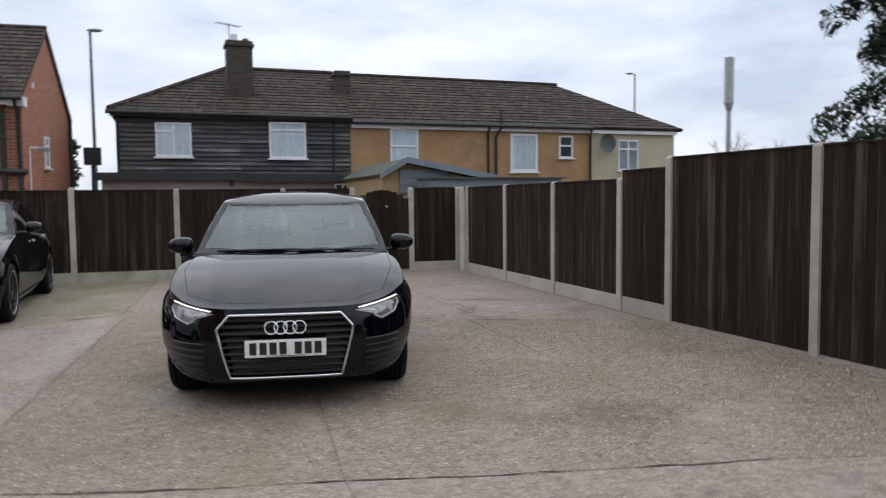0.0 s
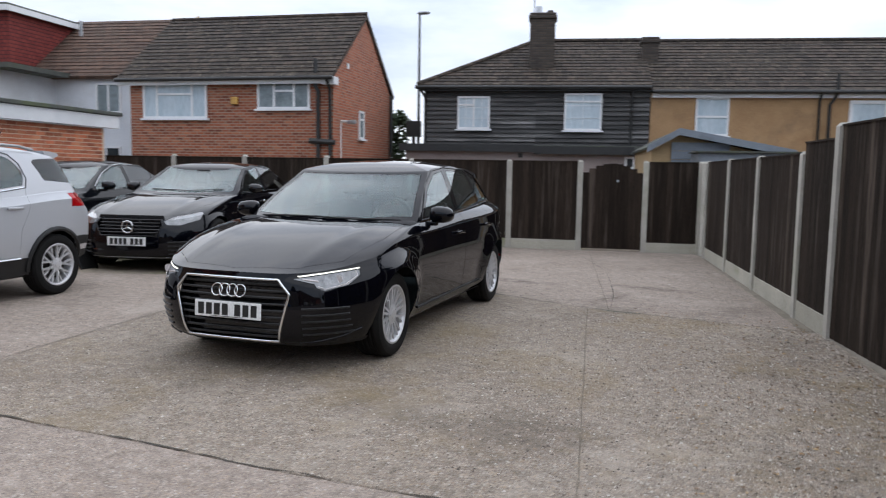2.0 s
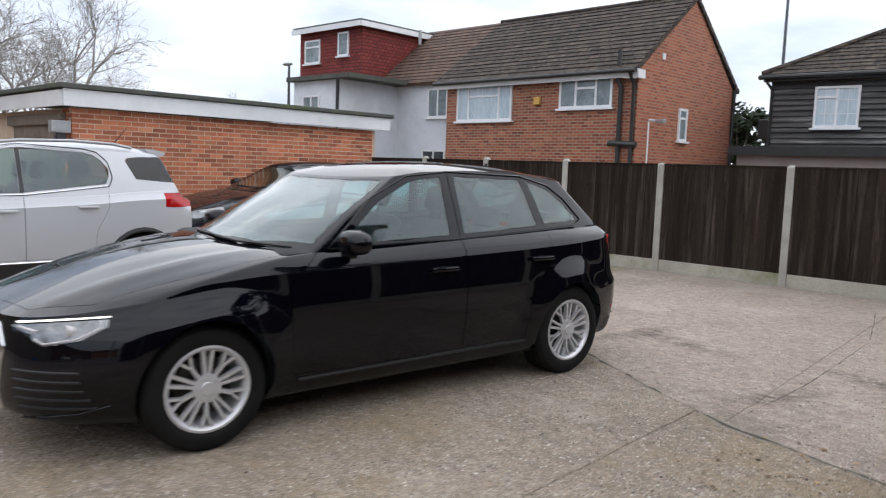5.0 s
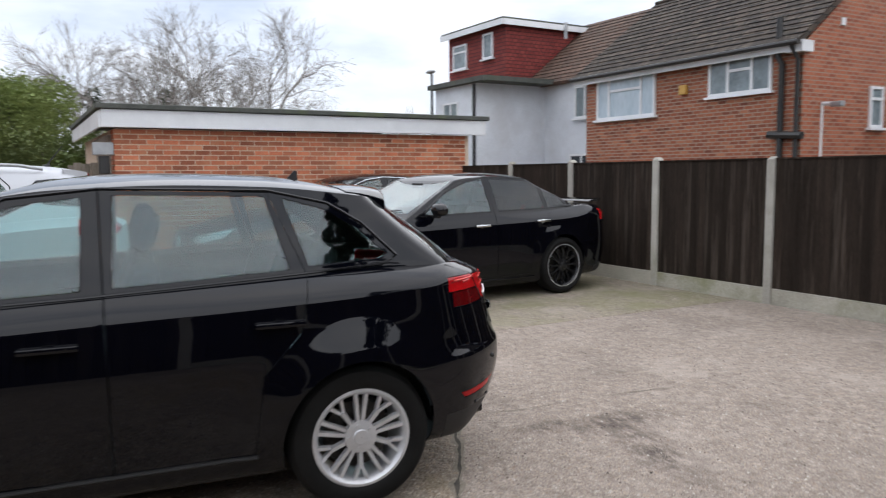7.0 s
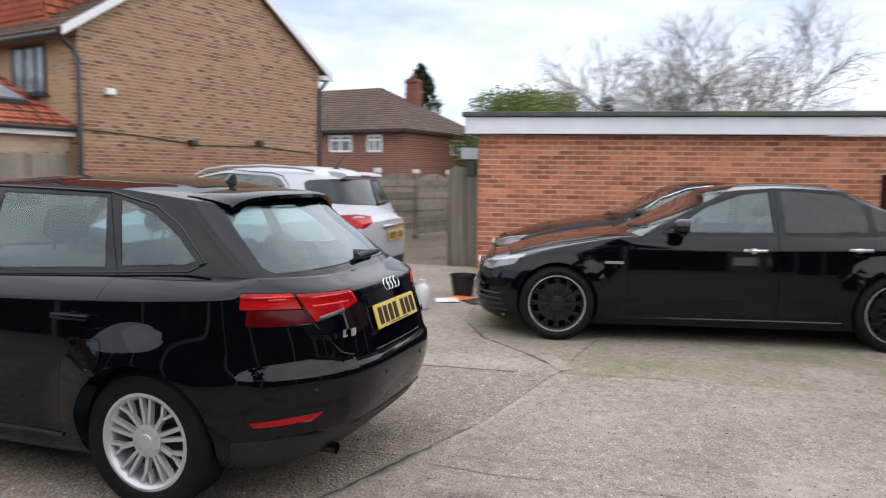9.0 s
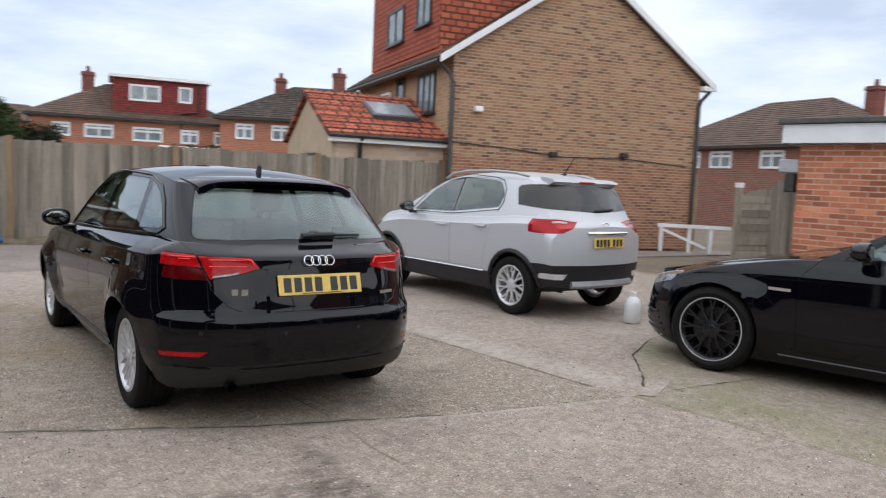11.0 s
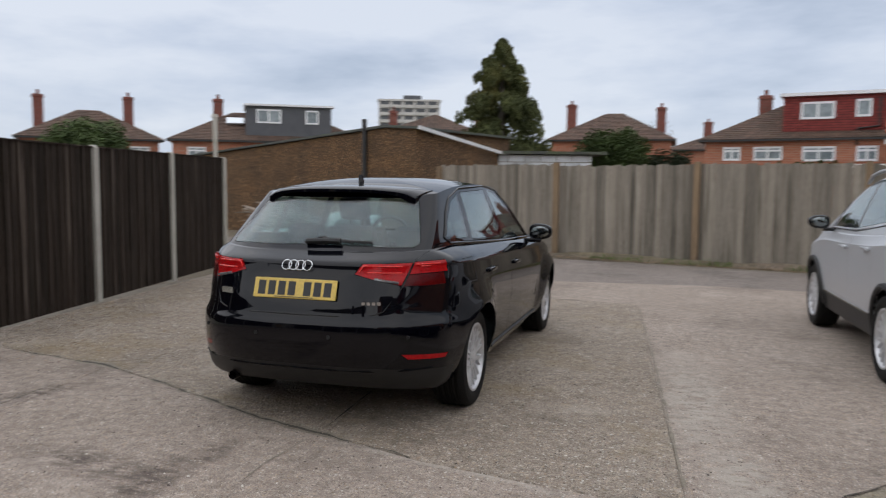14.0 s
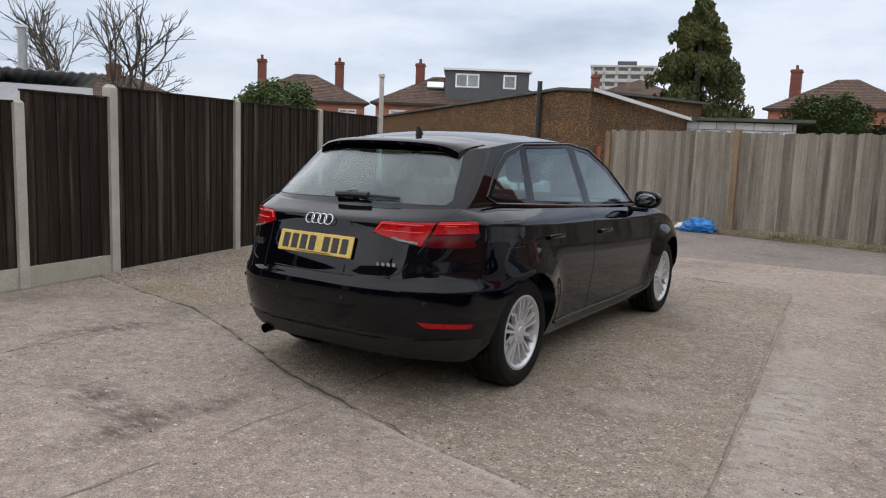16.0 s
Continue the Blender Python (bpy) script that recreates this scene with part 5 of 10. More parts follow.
def build_car(name, s, label, m):
    car = thing(name, label, "car", m=m)
    L, hw = s["length"], s["half"]
    bm, tree = (contour_hull if "curves" in s else car_hull)(s)
    body = mesh_of(bm)
    for mt in (s["paint"], trim_black, cabin_mat):
        body.materials.append(mt)

    def from_front(x, z):
        return tree.ray_cast(Vector((x, -2, z)), Vector((0, 1, 0)))[0]

    def from_rear(x, z):
        return tree.ray_cast(Vector((x, L + 2, z)), Vector((0, -1, 0)))[0]

    def from_side(y, z, side=1):
        return tree.ray_cast(Vector((side * 3, y, z)), Vector((-side, 0, 0)))[0]

    def from_top(x, y):
        return tree.ray_cast(Vector((x, y, 3)), Vector((0, 0, -1)))[0]

    # glass: each pane is cut out of the skin
    def take(fill):
        nonlocal body
        c1, c2 = bmesh.new(), bmesh.new()
        fill(c1, 0.0)
        fill(c2, s["gap"])
        piece = cut(body, c1, "INTERSECT")
        body = cut(body, c2, "DIFFERENCE")
        return piece

    panes = []
    for nm, poly, mt in s["side_glass"]:
        pc = take(lambda b, d: both_sides(b, grown(poly, d)))
        panes += [(nm, q, mt) for _, q in islands(pc)]
    pc = take(lambda b, d: prism(b, grown(s["windscreen"], d), "z", s["cowl"], 2.2))
    panes += [("windscreen", q, s["glass"]) for _, q in islands(pc)]
    pc = take(lambda b, d: prism(b, grown(s["rear_glass"], d), "y", L * 0.72, L + 0.5))
    panes += [("rear_window", q, s["rear_tint"]) for _, q in islands(pc)]
    for nm, q, mt in panes:
        g = part(nm, q, mt, car, smooth=30)
        g.visible_shadow = False
    # lamps
    lamps = []
    for nm, poly, mt in s["front_lamps"]:
        pc = take(lambda b, d: (prism(b, grown(poly, d), "y", -0.4, s["front_lamp_y"]), prism(b, grown(mirrored(poly), d), "y", -0.4, s["front_lamp_y"])))
        lamps += [(nm, q, mt) for _, q in islands(pc)]
    for nm, poly, mt, *start in s["rear_lamps"]:
        y0 = start[0] if start else s["rear_lamp_y"]
        pc = take(lambda b, d: (prism(b, grown(poly, d), "y", y0, L + 0.4), prism(b, grown(mirrored(poly), d), "y", y0, L + 0.4)))
        lamps += [(nm, q, mt) for _, q in islands(pc)]
    for nm, q, mt in lamps:
        part(nm, q, mt, car, smooth=30)
    # grille opening
    if s["grille"]:
        g = bmesh.new()
        prism(g, s["grille"], "y", -0.5, 0.35)
        body = cut(body, g, "DIFFERENCE")
    # wheel arches
    b = bmesh.new()
    for y in s["axles"]:
        for sd in (1, -1):
            vs = tube(b, (sd * (hw - 0.27), y, s["tyre"] + 0.01), (sd * (hw + 0.3), y, s["tyre"] + 0.01), s["arch"], n=44)
    body = cut(body, b, "DIFFERENCE")
    # doors, bonnet
    doors = []
    for poly in s["doors"]:
        pc = take(lambda b, d: both_sides(b, grown(poly, d), 0.36, 1.2))
        doors += islands(pc)
    for c, q in doors:
        if len(q.faces) > 30:
            part("door", q, [s["paint"], trim_black, cabin_mat], car, smooth=28)
        else:
            q.free()
    pc = take(lambda b, d: prism(b, grown(s["bonnet"], d), "z", s["bonnet_low"], 1.6))
    for c, q in islands(pc):
        part("bonnet", q, [s["paint"], trim_black, cabin_mat], car, smooth=28)
    for c, q in islands(body):
        part("body", q, [s["paint"], trim_black, cabin_mat], car, smooth=28)

    # dark wheel housings
    for y in s["axles"]:
        for sd in (1, -1):
            b = bmesh.new()
            n = 24
            r = s["arch"] + 0.006
            rings = [[b.verts.new((sd * x, y + r * math.cos(2 * math.pi * i / n), s["tyre"] + 0.01 + r * math.sin(2 * math.pi * i / n))) for i in range(n)] for x in (hw - 0.10, hw - 0.30)]
            for i in range(n):
                if math.sin(2 * math.pi * (i + 0.5) / n) > -0.1:
                    b.faces.new((rings[0][i], rings[0][(i + 1) % n], rings[1][(i + 1) % n], rings[1][i]))
            b.faces.new([v for v in rings[1] if v.co.z > s["tyre"] - 0.02])
            bmesh.ops.delete(b, geom=[v for v in b.verts if not v.link_faces], context="VERTS")
            part("wheel_housing", b, trim_black, car)
    for y in s["axles"]:
        for sd in (1, -1):
            wheel_at(car, s, y, sd, s["tyre"], s["rim"], s["wheel_style"])

    # window surrounds
    for poly in s["surrounds"]:
        for sd in (1, -1):
            b = bmesh.new()
            pts = []
            gp = grown(poly, 0.012)
            k = len(gp)
            for i in range(k):
                for f in range(4):
                    u = [gp[i][a] + (gp[(i + 1) % k][a] - gp[i][a]) * f / 4 for a in (0, 1)]
                    h = from_side(u[0], u[1], sd)
                    if h:
                        pts.append(h + Vector((sd * 0.002, 0, 0)))
            sweep(b, pts, 0.006, 6, closed=True)
            part("window_surround", b, s["surround_mat"], car, smooth=40)

    # mirrors
    for sd in (1, -1):
        y, z = s["mirror"]
        h = from_side(y, z - 0.03, sd)
        b = bmesh.new()
        cx = sd * (s["mirror_x"])
        vs = blob(b, (0, 0, 0), (1, 1, 1), seed=2, rough=0.0, sub=3)
        for v in vs:
            v.co = Vector((math.copysign(abs(v.co.x) ** 0.72, v.co.x) * 0.098 - sd * 0.0, math.copysign(abs(v.co.y) ** 0.8, v.co.y) * 0.085, math.copysign(abs(v.co.z) ** 0.74, v.co.z) * (0.066 - sd * v.co.x * 0.010)))
        for v in vs:
            if v.co.y > 0.03:
                v.co.y = 0.03 + (v.co.y - 0.03) * 0.15
            v.co += Vector((cx, y, z))
        box(b, -0.11, -0.025, -0.02, 0.06, 0.025, 0.015, bevel=0.008, m=pose(cx - sd * 0.10, y + 0.01, z - 0.07, 0, 0, 0))
        mo = part("wing_mirror", b, s["mirror_mat"], car, smooth=45)
        b = bmesh.new()
        blob(b, (cx, y + 0.044, z), (0.074, 0.006, 0.046), seed=2, rough=0.0, sub=3)
        part("mirror_glass", b, mirror_glass, mo)
    # handles
    for y, z in s["handles"]:
        for sd in (1, -1):
            h = from_side(y, z, sd)
            b = bmesh.new()
            box(b, -0.008, -0.10, -0.013, 0.020, 0.10, 0.013, bevel=0.008, m=pose(h.x + sd * 0.014, y, z))
            tube(b, (h.x - sd * 0.004, y, z - 0.005), (h.x + sd * 0.002, y, z - 0.005), 0.028, n=14)
            part("door_handle", b, s["handle_mat"], car, smooth=40)
    # sill strip
    if s["sill_strip"]:
        y0, y1, z = s["sill_strip"]
        for sd in (1, -1):
            pts = [from_side(y0 + (y1 - y0) * i / 14, z + 0.012 * i / 14, sd) for i in range(15)]
            b = bmesh.new()
            sweep(b, [p + Vector((sd * 0.002, 0, 0)) for p in pts if p], 0.010, 6)
            part("sill_trim", b, s["strip_mat"], car, smooth=40)
    # cabin
    cy = s["seats"]
    for x in (-0.36, 0.36):
        seat(car, x, cy[0], s["seat_z"])
    seat(car, 0, cy[1], s["seat_z"], 1.15, True)
    b = bmesh.new()
    box(b, -hw + 0.10, s["dash"] - 0.45, s["seat_z"] + 0.10, hw - 0.10, s["dash"], s["dash_z"], bevel=0.05)
    part("dashboard", b, cabin_mat, car, smooth=40)
    b = bmesh.new()
    ring = [Vector((0.36 + 0.18 * math.cos(a), s["dash"] + 0.12 + 0.06 * math.sin(a), s["dash_z"] - 0.02 + 0.17 * math.sin(a))) for a in [2 * math.pi * i / 24 for i in range(24)]]
    sweep(b, ring, 0.016, 8, closed=True)
    tube(b, (0.36, s["dash"], s["dash_z"] - 0.06), (0.36, s["dash"] + 0.12, s["dash_z"] - 0.02), 0.05, n=10)
    box(b, 0.19, s["dash"] + 0.105, s["dash_z"] - 0.04, 0.53, s["dash"] + 0.125, s["dash_z"])
    part("steering_wheel", b, cabin_mat, car, smooth=40)
    b = bmesh.new()
    box(b, -0.11, s["rv_mirror"][0], s["rv_mirror"][1], 0.11, s["rv_mirror"][0] + 0.03, s["rv_mirror"][1] + 0.06, bevel=0.01)
    part("rear_view_mirror", b, trim_black, car)
    s["rays"] = (from_front, from_rear, from_side, from_top)
    return car


def ring_badges(car, pts, r, wire, mat, axis_tilt, name="badge"):
    b = bmesh.new()
    for c in pts:
        ring = [Vector(c) + Vector((r * math.cos(a), -r * math.sin(a) * math.sin(axis_tilt), r * math.sin(a) * math.cos(axis_tilt))) for a in [2 * math.pi * i / 28 for i in range(28)]]
        sweep(b, ring, wire, 8, closed=True)
    return part(name, b, mat, car, "chrome ring badge", smooth=60)


def outline_bar(car, name, pts2, cast, r, mat, steps=6, lift=Vector((0, 0, 0))):
    pts = []
    k = len(pts2)
    for i in range(k):
        for f in range(steps):
            u = [pts2[i][a] + (pts2[(i + 1) % k][a] - pts2[i][a]) * f / steps for a in (0, 1)]
            h = cast(u[0], u[1])
            if h:
                pts.append(h + lift)
    b = bmesh.new()
    sweep(b, pts, r, 8, closed=True)
    return part(name, b, mat, car, smooth=60)


# ----- the black hatchback in the middle of the yard -----
HATCH = dict(
    length=4.31, half=0.868, paint=black_paint, clad=0.215, valance=0.365, inset=0.040, gap=0.003, tumble=0.39, flare=0.050, ridge=0.011, shoulder=1.9, bumper_out=0.028,
    nose_power=4.0, tail_power=4.0, bonnet_power=2.3, screen_power=2.2, hatch_power=3.2, roof_mid=2.85, roof_crown=0.052,
    low_levels=(0, 0.03, 0.07, 0.12, 0.18, 0.25, 0.32, 0.39, 0.45, 0.49, 0.52, 0.538, 0.553, 0.567, 0.59, 0.63, 0.68, 0.73, 0.78, 0.83, 0.87, 0.905, 0.935, 0.965, 0.988, 1.0),
    curves=dict(
        low=[(0, 0.20), (0.4, 0.175), (1.2, 0.185), (3.1, 0.19), (3.9, 0.225), (4.31, 0.265)],
        crease=[(0, 0.66), (0.1, 0.665), (0.3, 0.69), (0.6, 0.745), (1.0, 0.80), (1.5, 0.825), (2.4, 0.85), (3.3, 0.89), (3.9, 0.925), (4.31, 0.937)],
        belt=[(0, 0.80), (0.5, 0.885), (1.0, 0.930), (1.22, 0.938), (1.5, 0.925), (2.4, 0.958), (3.2, 0.992), (3.6, 1.008), (3.9, 1.005), (4.2, 0.985)],
        roof=[(1.9, 1.300), (2.1, 1.335), (2.3, 1.360), (2.7, 1.374), (3.1, 1.362), (3.5, 1.320), (3.75, 1.280)],
        side=[(0, 0.745), (0.04, 0.778), (0.10, 0.794), (0.2, 0.804), (0.35, 0.819), (0.55, 0.836), (0.72, 0.842), (0.86, 0.838), (0.95, 0.830), (1.0, 0.826)],
        taper=[(0.2, 0.90), (0.45, 0.945), (0.62, 0.968), (0.84, 0.992), (1.1, 0.998), (1.6, 0.995), (2.4, 0.992), (3.1, 1.0), (3.43, 0.997), (3.7, 0.968), (3.9, 0.930), (4.2, 0.86)],
        belt_w=[(0.6, 0.735), (1.2, 0.752), (1.5, 0.757), (2.4, 0.755), (3.2, 0.724), (3.6, 0.690), (3.9, 0.652), (4.2, 0.60)],
        nose=[(0, 0.14), (0.08, 0.07), (0.25, 0.045), (0.5, 0.045), (0.8, 0.055), (1.0, 0.075)],
        nose_corner=[(0, 0.54), (0.15, 0.50), (0.6, 0.52), (1.0, 0.62)],
        tail=[(0, 4.12), (0.06, 4.178), (0.16, 4.232), (0.28, 4.268), (0.42, 4.288), (0.50, 4.287), (0.535, 4.281), (0.553, 4.273), (0.57, 4.267), (0.62, 4.259), (0.7, 4.247), (0.86, 4.215), (0.97, 4.197), (1.0, 4.194)],
        tail_corner=[(0, 3.92), (0.3, 3.94), (0.5, 3.91), (0.7, 3.84), (1.0, 3.80)],
        bonnet=[(0, 0.075), (0.08, 0.125), (0.2, 0.21), (0.4, 0.40), (0.6, 0.62), (0.8, 0.88), (1.0, 1.21)],
        bonnet_corner=[(0, 0.62), (0.2, 0.76), (0.5, 1.02), (0.8, 1.28), (1.0, 1.45)],
        lip=[(0, 4.194), (0.2, 4.186), (1.0, 4.075)], lip_corner=[(0, 3.80), (1.0, 3.87)],
        screen=[(0, 1.21), (0.5, 1.55), (1.0, 1.97)], pillar=[(0, 1.45), (0.3, 1.60), (0.65, 1.80), (0.85, 1.94), (1.0, 2.06)],
        hatch=[(0, 4.075), (0.5, 3.895), (1.0, 3.70)], rear_pillar=[(0, 3.87), (0.5, 3.70), (1.0, 3.52)]),
    side_glass=[("door_window", [(1.62, 0.960), (2.385, 0.990), (2.395, 1.330), (2.17, 1.300), (1.92, 1.185)], car_glass), ("door_window", [(2.50, 0.995), (3.165, 1.026), (3.085, 1.322), (2.51, 1.335)], car_glass), ("quarter_window", [(3.250, 1.036), (3.56, 1.052), (3.595, 1.068), (3.47, 1.180), (3.34, 1.262), (3.165, 1.312)], car_glass)],
    surrounds=[[(1.555, 0.945), (2.40, 0.978), (3.57, 1.036), (3.625, 1.062), (3.49, 1.195), (3.35, 1.280), (3.10, 1.336), (2.46, 1.352), (2.15, 1.320), (1.88, 1.200)]], surround_mat=gloss_black,
    windscreen=[(-0.695, 1.475), (-0.38, 1.305), (0.0, 1.245), (0.38, 1.305), (0.695, 1.475), (0.565, 2.005), (0.30, 1.955), (0.0, 1.94), (-0.30, 1.955), (-0.565, 2.005)], cowl=0.90,
    rear_glass=[(-0.575, 1.020), (0, 1.030), (0.575, 1.020), (0.595, 1.045), (0.495, 1.285), (-0.495, 1.285), (-0.595, 1.045)], glass=car_glass, rear_tint=car_glass,
    front_lamps=[("daylight_strip", [(0.455, 0.650), (0.735, 0.688), (0.738, 0.681), (0.47, 0.643)], drl_mat), ("headlight", [(0.435, 0.632), (0.48, 0.638), (0.738, 0.674), (0.752, 0.640), (0.715, 0.585), (0.615, 0.555), (0.57, 0.578), (0.555, 0.602)], lamp_inner)], front_lamp_y=0.62,
    rear_lamps=[("tail_light", [(0.335, 0.886), (0.372, 0.940), (0.612, 0.944), (0.572, 0.826), (0.45, 0.855)], red_lens), ("tail_light", [(0.622, 0.948), (0.95, 0.958), (0.95, 0.896), (0.604, 0.884)], red_lens), ("tail_light", [(0.602, 0.879), (0.95, 0.891), (0.95, 0.838), (0.70, 0.818), (0.582, 0.823)], dark_lens, 3.885), ("reflector", [(0.59, 0.455), (0.78, 0.435), (0.77, 0.412), (0.62, 0.425)], red_lens)], rear_lamp_y=3.86,
    grille=[(-0.345, 0.625), (0.345, 0.625), (0.425, 0.535), (0.345, 0.225), (-0.345, 0.225), (-0.425, 0.535)],
    axles=(0.865, 3.432), tyre=0.307, rim=0.206, arch=0.333, wheel_style="multi",
    doors=[[(1.31, 0.31), (1.285, 0.78), (1.47, 0.925), (1.84, 1.186), (2.13, 1.326), (2.455, 1.358), (2.470, 0.29)], [(2.478, 0.29), (2.463, 1.358), (3.10, 1.338), (3.235, 1.0), (3.18, 0.78), (3.03, 0.62), (2.99, 0.30)]],
    bonnet=[(-0.64, 0.40), (-0.42, 0.185), (0, 0.125), (0.42, 0.185), (0.64, 0.40), (0.735, 0.85), (0.735, 1.42), (0.40, 1.27), (0, 1.21), (-0.40, 1.27), (-0.735, 1.42), (-0.735, 0.85)], bonnet_low=0.62,
    mirror=(1.63, 0.985), mirror_x=0.895, mirror_mat=black_paint, handles=[(2.28, 0.80), (3.10, 0.825)], handle_mat=black_paint,
    sill_strip=(1.35, 3.0, 0.275), strip_mat=trim_black, seats=(2.15, 2.95), seat_z=0.42, dash=1.72, dash_z=0.94, rv_mirror=(1.95, 1.24),
)
hatch = build_car("hatchback_car", HATCH, "glossy black five-door hatchback parked on the concrete yard", pose(0, 0, 0))
h_front, h_rear, h_side, h_top = HATCH["rays"]
# grille: dark well, slats, chrome surround
b = bmesh.new()
prism(b, grown(HATCH["grille"], 0.03), "y", 0.17, 0.19)
well = part("grille", b, gloss_black, hatch)
for i in range(9):
    z = 0.255 + i * 0.042
    half = 0.345 + 0.08 * min(1, max(0, (z - 0.225) / 0.31)) if z < 0.535 else 0.425 - 0.08 * (z - 0.535) / 0.09
    pts = [Vector((half * f, h_front(half * f, z).y + 0.018, z)) for f in (-0.97, -0.7, -0.35, 0, 0.35, 0.7, 0.97)]
    b = bmesh.new()
    sweep(b, pts, 0.009, 6)
    part("grille_slat", b, trim_black, well, smooth=50)
outline_bar(hatch, "grille_surround", HATCH["grille"], h_front, 0.009, chrome, 8, Vector((0, -0.001, 0)))
fp = h_front(0, 0.41)
number_plate(hatch, fp.y - 0.012, 0.418, -3, True, (4, 3), plate_white, w=0.50, h=0.108)
by = h_front(0, 0.55).y
ring_badges(hatch, [(dx, by - 0.008, 0.545) for dx in (-0.087, -0.029, 0.029, 0.087)], 0.040, 0.0048, chrome, -0.25)
# lower side intakes
for sd in (1, -1):
    b = bmesh.new()
    for i in range(5):
        z = 0.275 + i * 0.042
        pts = [h_front(sd * x, z) + Vector((0, -0.003, 0)) for x in (0.50, 0.58, 0.66, 0.73)]
        sweep(b, pts, 0.007, 6)
    part("air_intake", b, trim_black, hatch, smooth=50)
    b = bmesh.new()
    sweep(b, [h_front(sd * x, z) + Vector((0, -0.004, 0)) for x, z in ((0.46, 0.212), (0.58, 0.224), (0.68, 0.245), (0.76, 0.285))], 0.010, 8)
    part("splitter_trim", b, black_paint, hatch, smooth=50)
    # headlamp lens reflector details
    b = bmesh.new()
    sweep(b, [h_front(sd * x, z) + Vector((0, -0.002, 0)) for x, z in ((0.728, 0.668), (0.742, 0.640), (0.706, 0.592), (0.615, 0.565), (0.577, 0.584))], 0.0045, 6)
    sweep(b, [h_front(sd * x, z) + Vector((0, -0.002, 0)) for x, z in ((0.49, 0.630), (0.54, 0.622), (0.575, 0.616))], 0.006, 6)
    part("lamp_trim", b, clear_lens, hatch, smooth=50)
    for x, z, r in ((0.665, 0.622, 0.030),):
        b = bmesh.new()
        h = h_front(sd * x, z)
        tube(b, h + Vector((0, -0.002, 0)), h + Vector((0, 0.03, 0)), r, r * 0.7, n=16)
        part("lamp_bowl", b, clear_lens, hatch, smooth=50)
# wipers at the windscreen base
for pts in (((-0.58, 1.355), (-0.3, 1.262), (0.0, 1.232), (0.10, 1.23)), ((0.05, 1.226), (0.30, 1.245), (0.50, 1.315), (0.64, 1.385))):
    b = bmesh.new()
    sweep(b, [h_top(x, y) + Vector((0, 0, 0.012)) for x, y in pts], 0.007, 6)
    part("wiper", b, trim_black, hatch, smooth=40)
# roof-edge spoiler
b = bmesh.new()
rows = []
for y, dz, th in ((3.46, 0.004, 0.004), (3.55, 0.012, 0.025), (3.63, 0.014, 0.040), (3.70, 0.012, 0.034), (3.715, 0.004, 0.018)):
    row = []
    e = (y - 3.46) / 0.255
    for i in range(21):
        f = -1 + 2 * i / 20
        x = f * (0.535 - 0.045 * e)
        base = h_top(x, 3.46).z - 0.026 * e - 0.030 * e * abs(f) ** 9
        yy = y - 0.06 * f * f * e
        row.append((b.verts.new((x, yy, base + dz)), b.verts.new((x, yy, base + dz - th - 0.055 * e * abs(f) ** 9))))
    rows.append(row)
for r0, r1 in zip(rows, rows[1:]):
    for i in range(20):
        b.faces.new((r0[i][0], r0[i + 1][0], r1[i + 1][0], r1[i][0]))
        b.faces.new((r0[i][1], r1[i][1], r1[i + 1][1], r0[i + 1][1]))
    for i in (0, 20):
        b.faces.new((r0[i][0], r1[i][0], r1[i][1], r0[i][1]))
for row in (rows[0], rows[-1]):
    for i in range(20):
        b.faces.new((row[i][0], row[i][1], row[i + 1][1], row[i + 1][0]))
bmesh.ops.recalc_face_normals(b, faces=b.faces)
part("roof_spoiler", b, black_paint, hatch, smooth=40)
# aerial
b = bmesh.new()
prism(b, [(3.27, 1.38), (3.36, 1.372), (3.357, 1.39), (3.352, 1.432), (3.340, 1.432), (3.312, 1.402)], "x", -0.009, 0.009)
part("roof_aerial", b, trim_black, hatch)
# rear plate, badge, wiper, exhaust, seams
rp = h_rear(0, 0.80)
number_plate(hatch, rp.y + 0.012, 0.797, -17, False, (4, 3), plate_yellow, w=0.50)
rb = h_rear(0, 0.925)
ring_badges(hatch, [(dx, rb.y + 0.017, 0.925) for dx in (-0.063, -0.021, 0.021, 0.063)], 0.028, 0.0026, chrome, 0.42)
b = bmesh.new()
w0 = h_rear(-0.06, 1.045)
tube(b, w0 + Vector((0, 0.025, 0)), w0 + Vector((0, -0.03, 0)), 0.028, n=12)
sweep(b, [h_rear(x, z) + Vector((0, 0.028, 0)) for x, z in ((0.03, 1.045), (-0.08, 1.05), (-0.18, 1.05))], 0.017, 8)
sweep(b, [h_rear(x, z) + Vector((0, 0.018, 0)) for x, z in ((-0.16, 1.05), (-0.26, 1.048), (-0.36, 1.046))], 0.008, 6)
part("rear_wiper", b, trim_black, hatch, smooth=40)
b = bmesh.new()
seam = [(-0.655, 1.0), (-0.617, 0.95), (-0.575, 0.81), (-0.50, 0.69), (-0.45, 0.672), (-0.25, 0.662), (0, 0.66), (0.25, 0.662), (0.45, 0.672), (0.50, 0.69), (0.575, 0.81), (0.617, 0.95), (0.655, 1.0)]
sweep(b, [h_rear(x, z) for x, z in seam], 0.0035, 5)
part("tailgate_seam", b, trim_black, hatch)
b = bmesh.new()
tube(b, (0.46, 3.85, 0.262), (0.46, 4.15, 0.252), 0.026, n=16, caps=False)
tube(b, (0.46, 4.15, 0.252), (0.46, 3.85, 0.262), 0.022, n=16, caps=False)
part("exhaust", b, gloss_black, hatch, smooth=50)
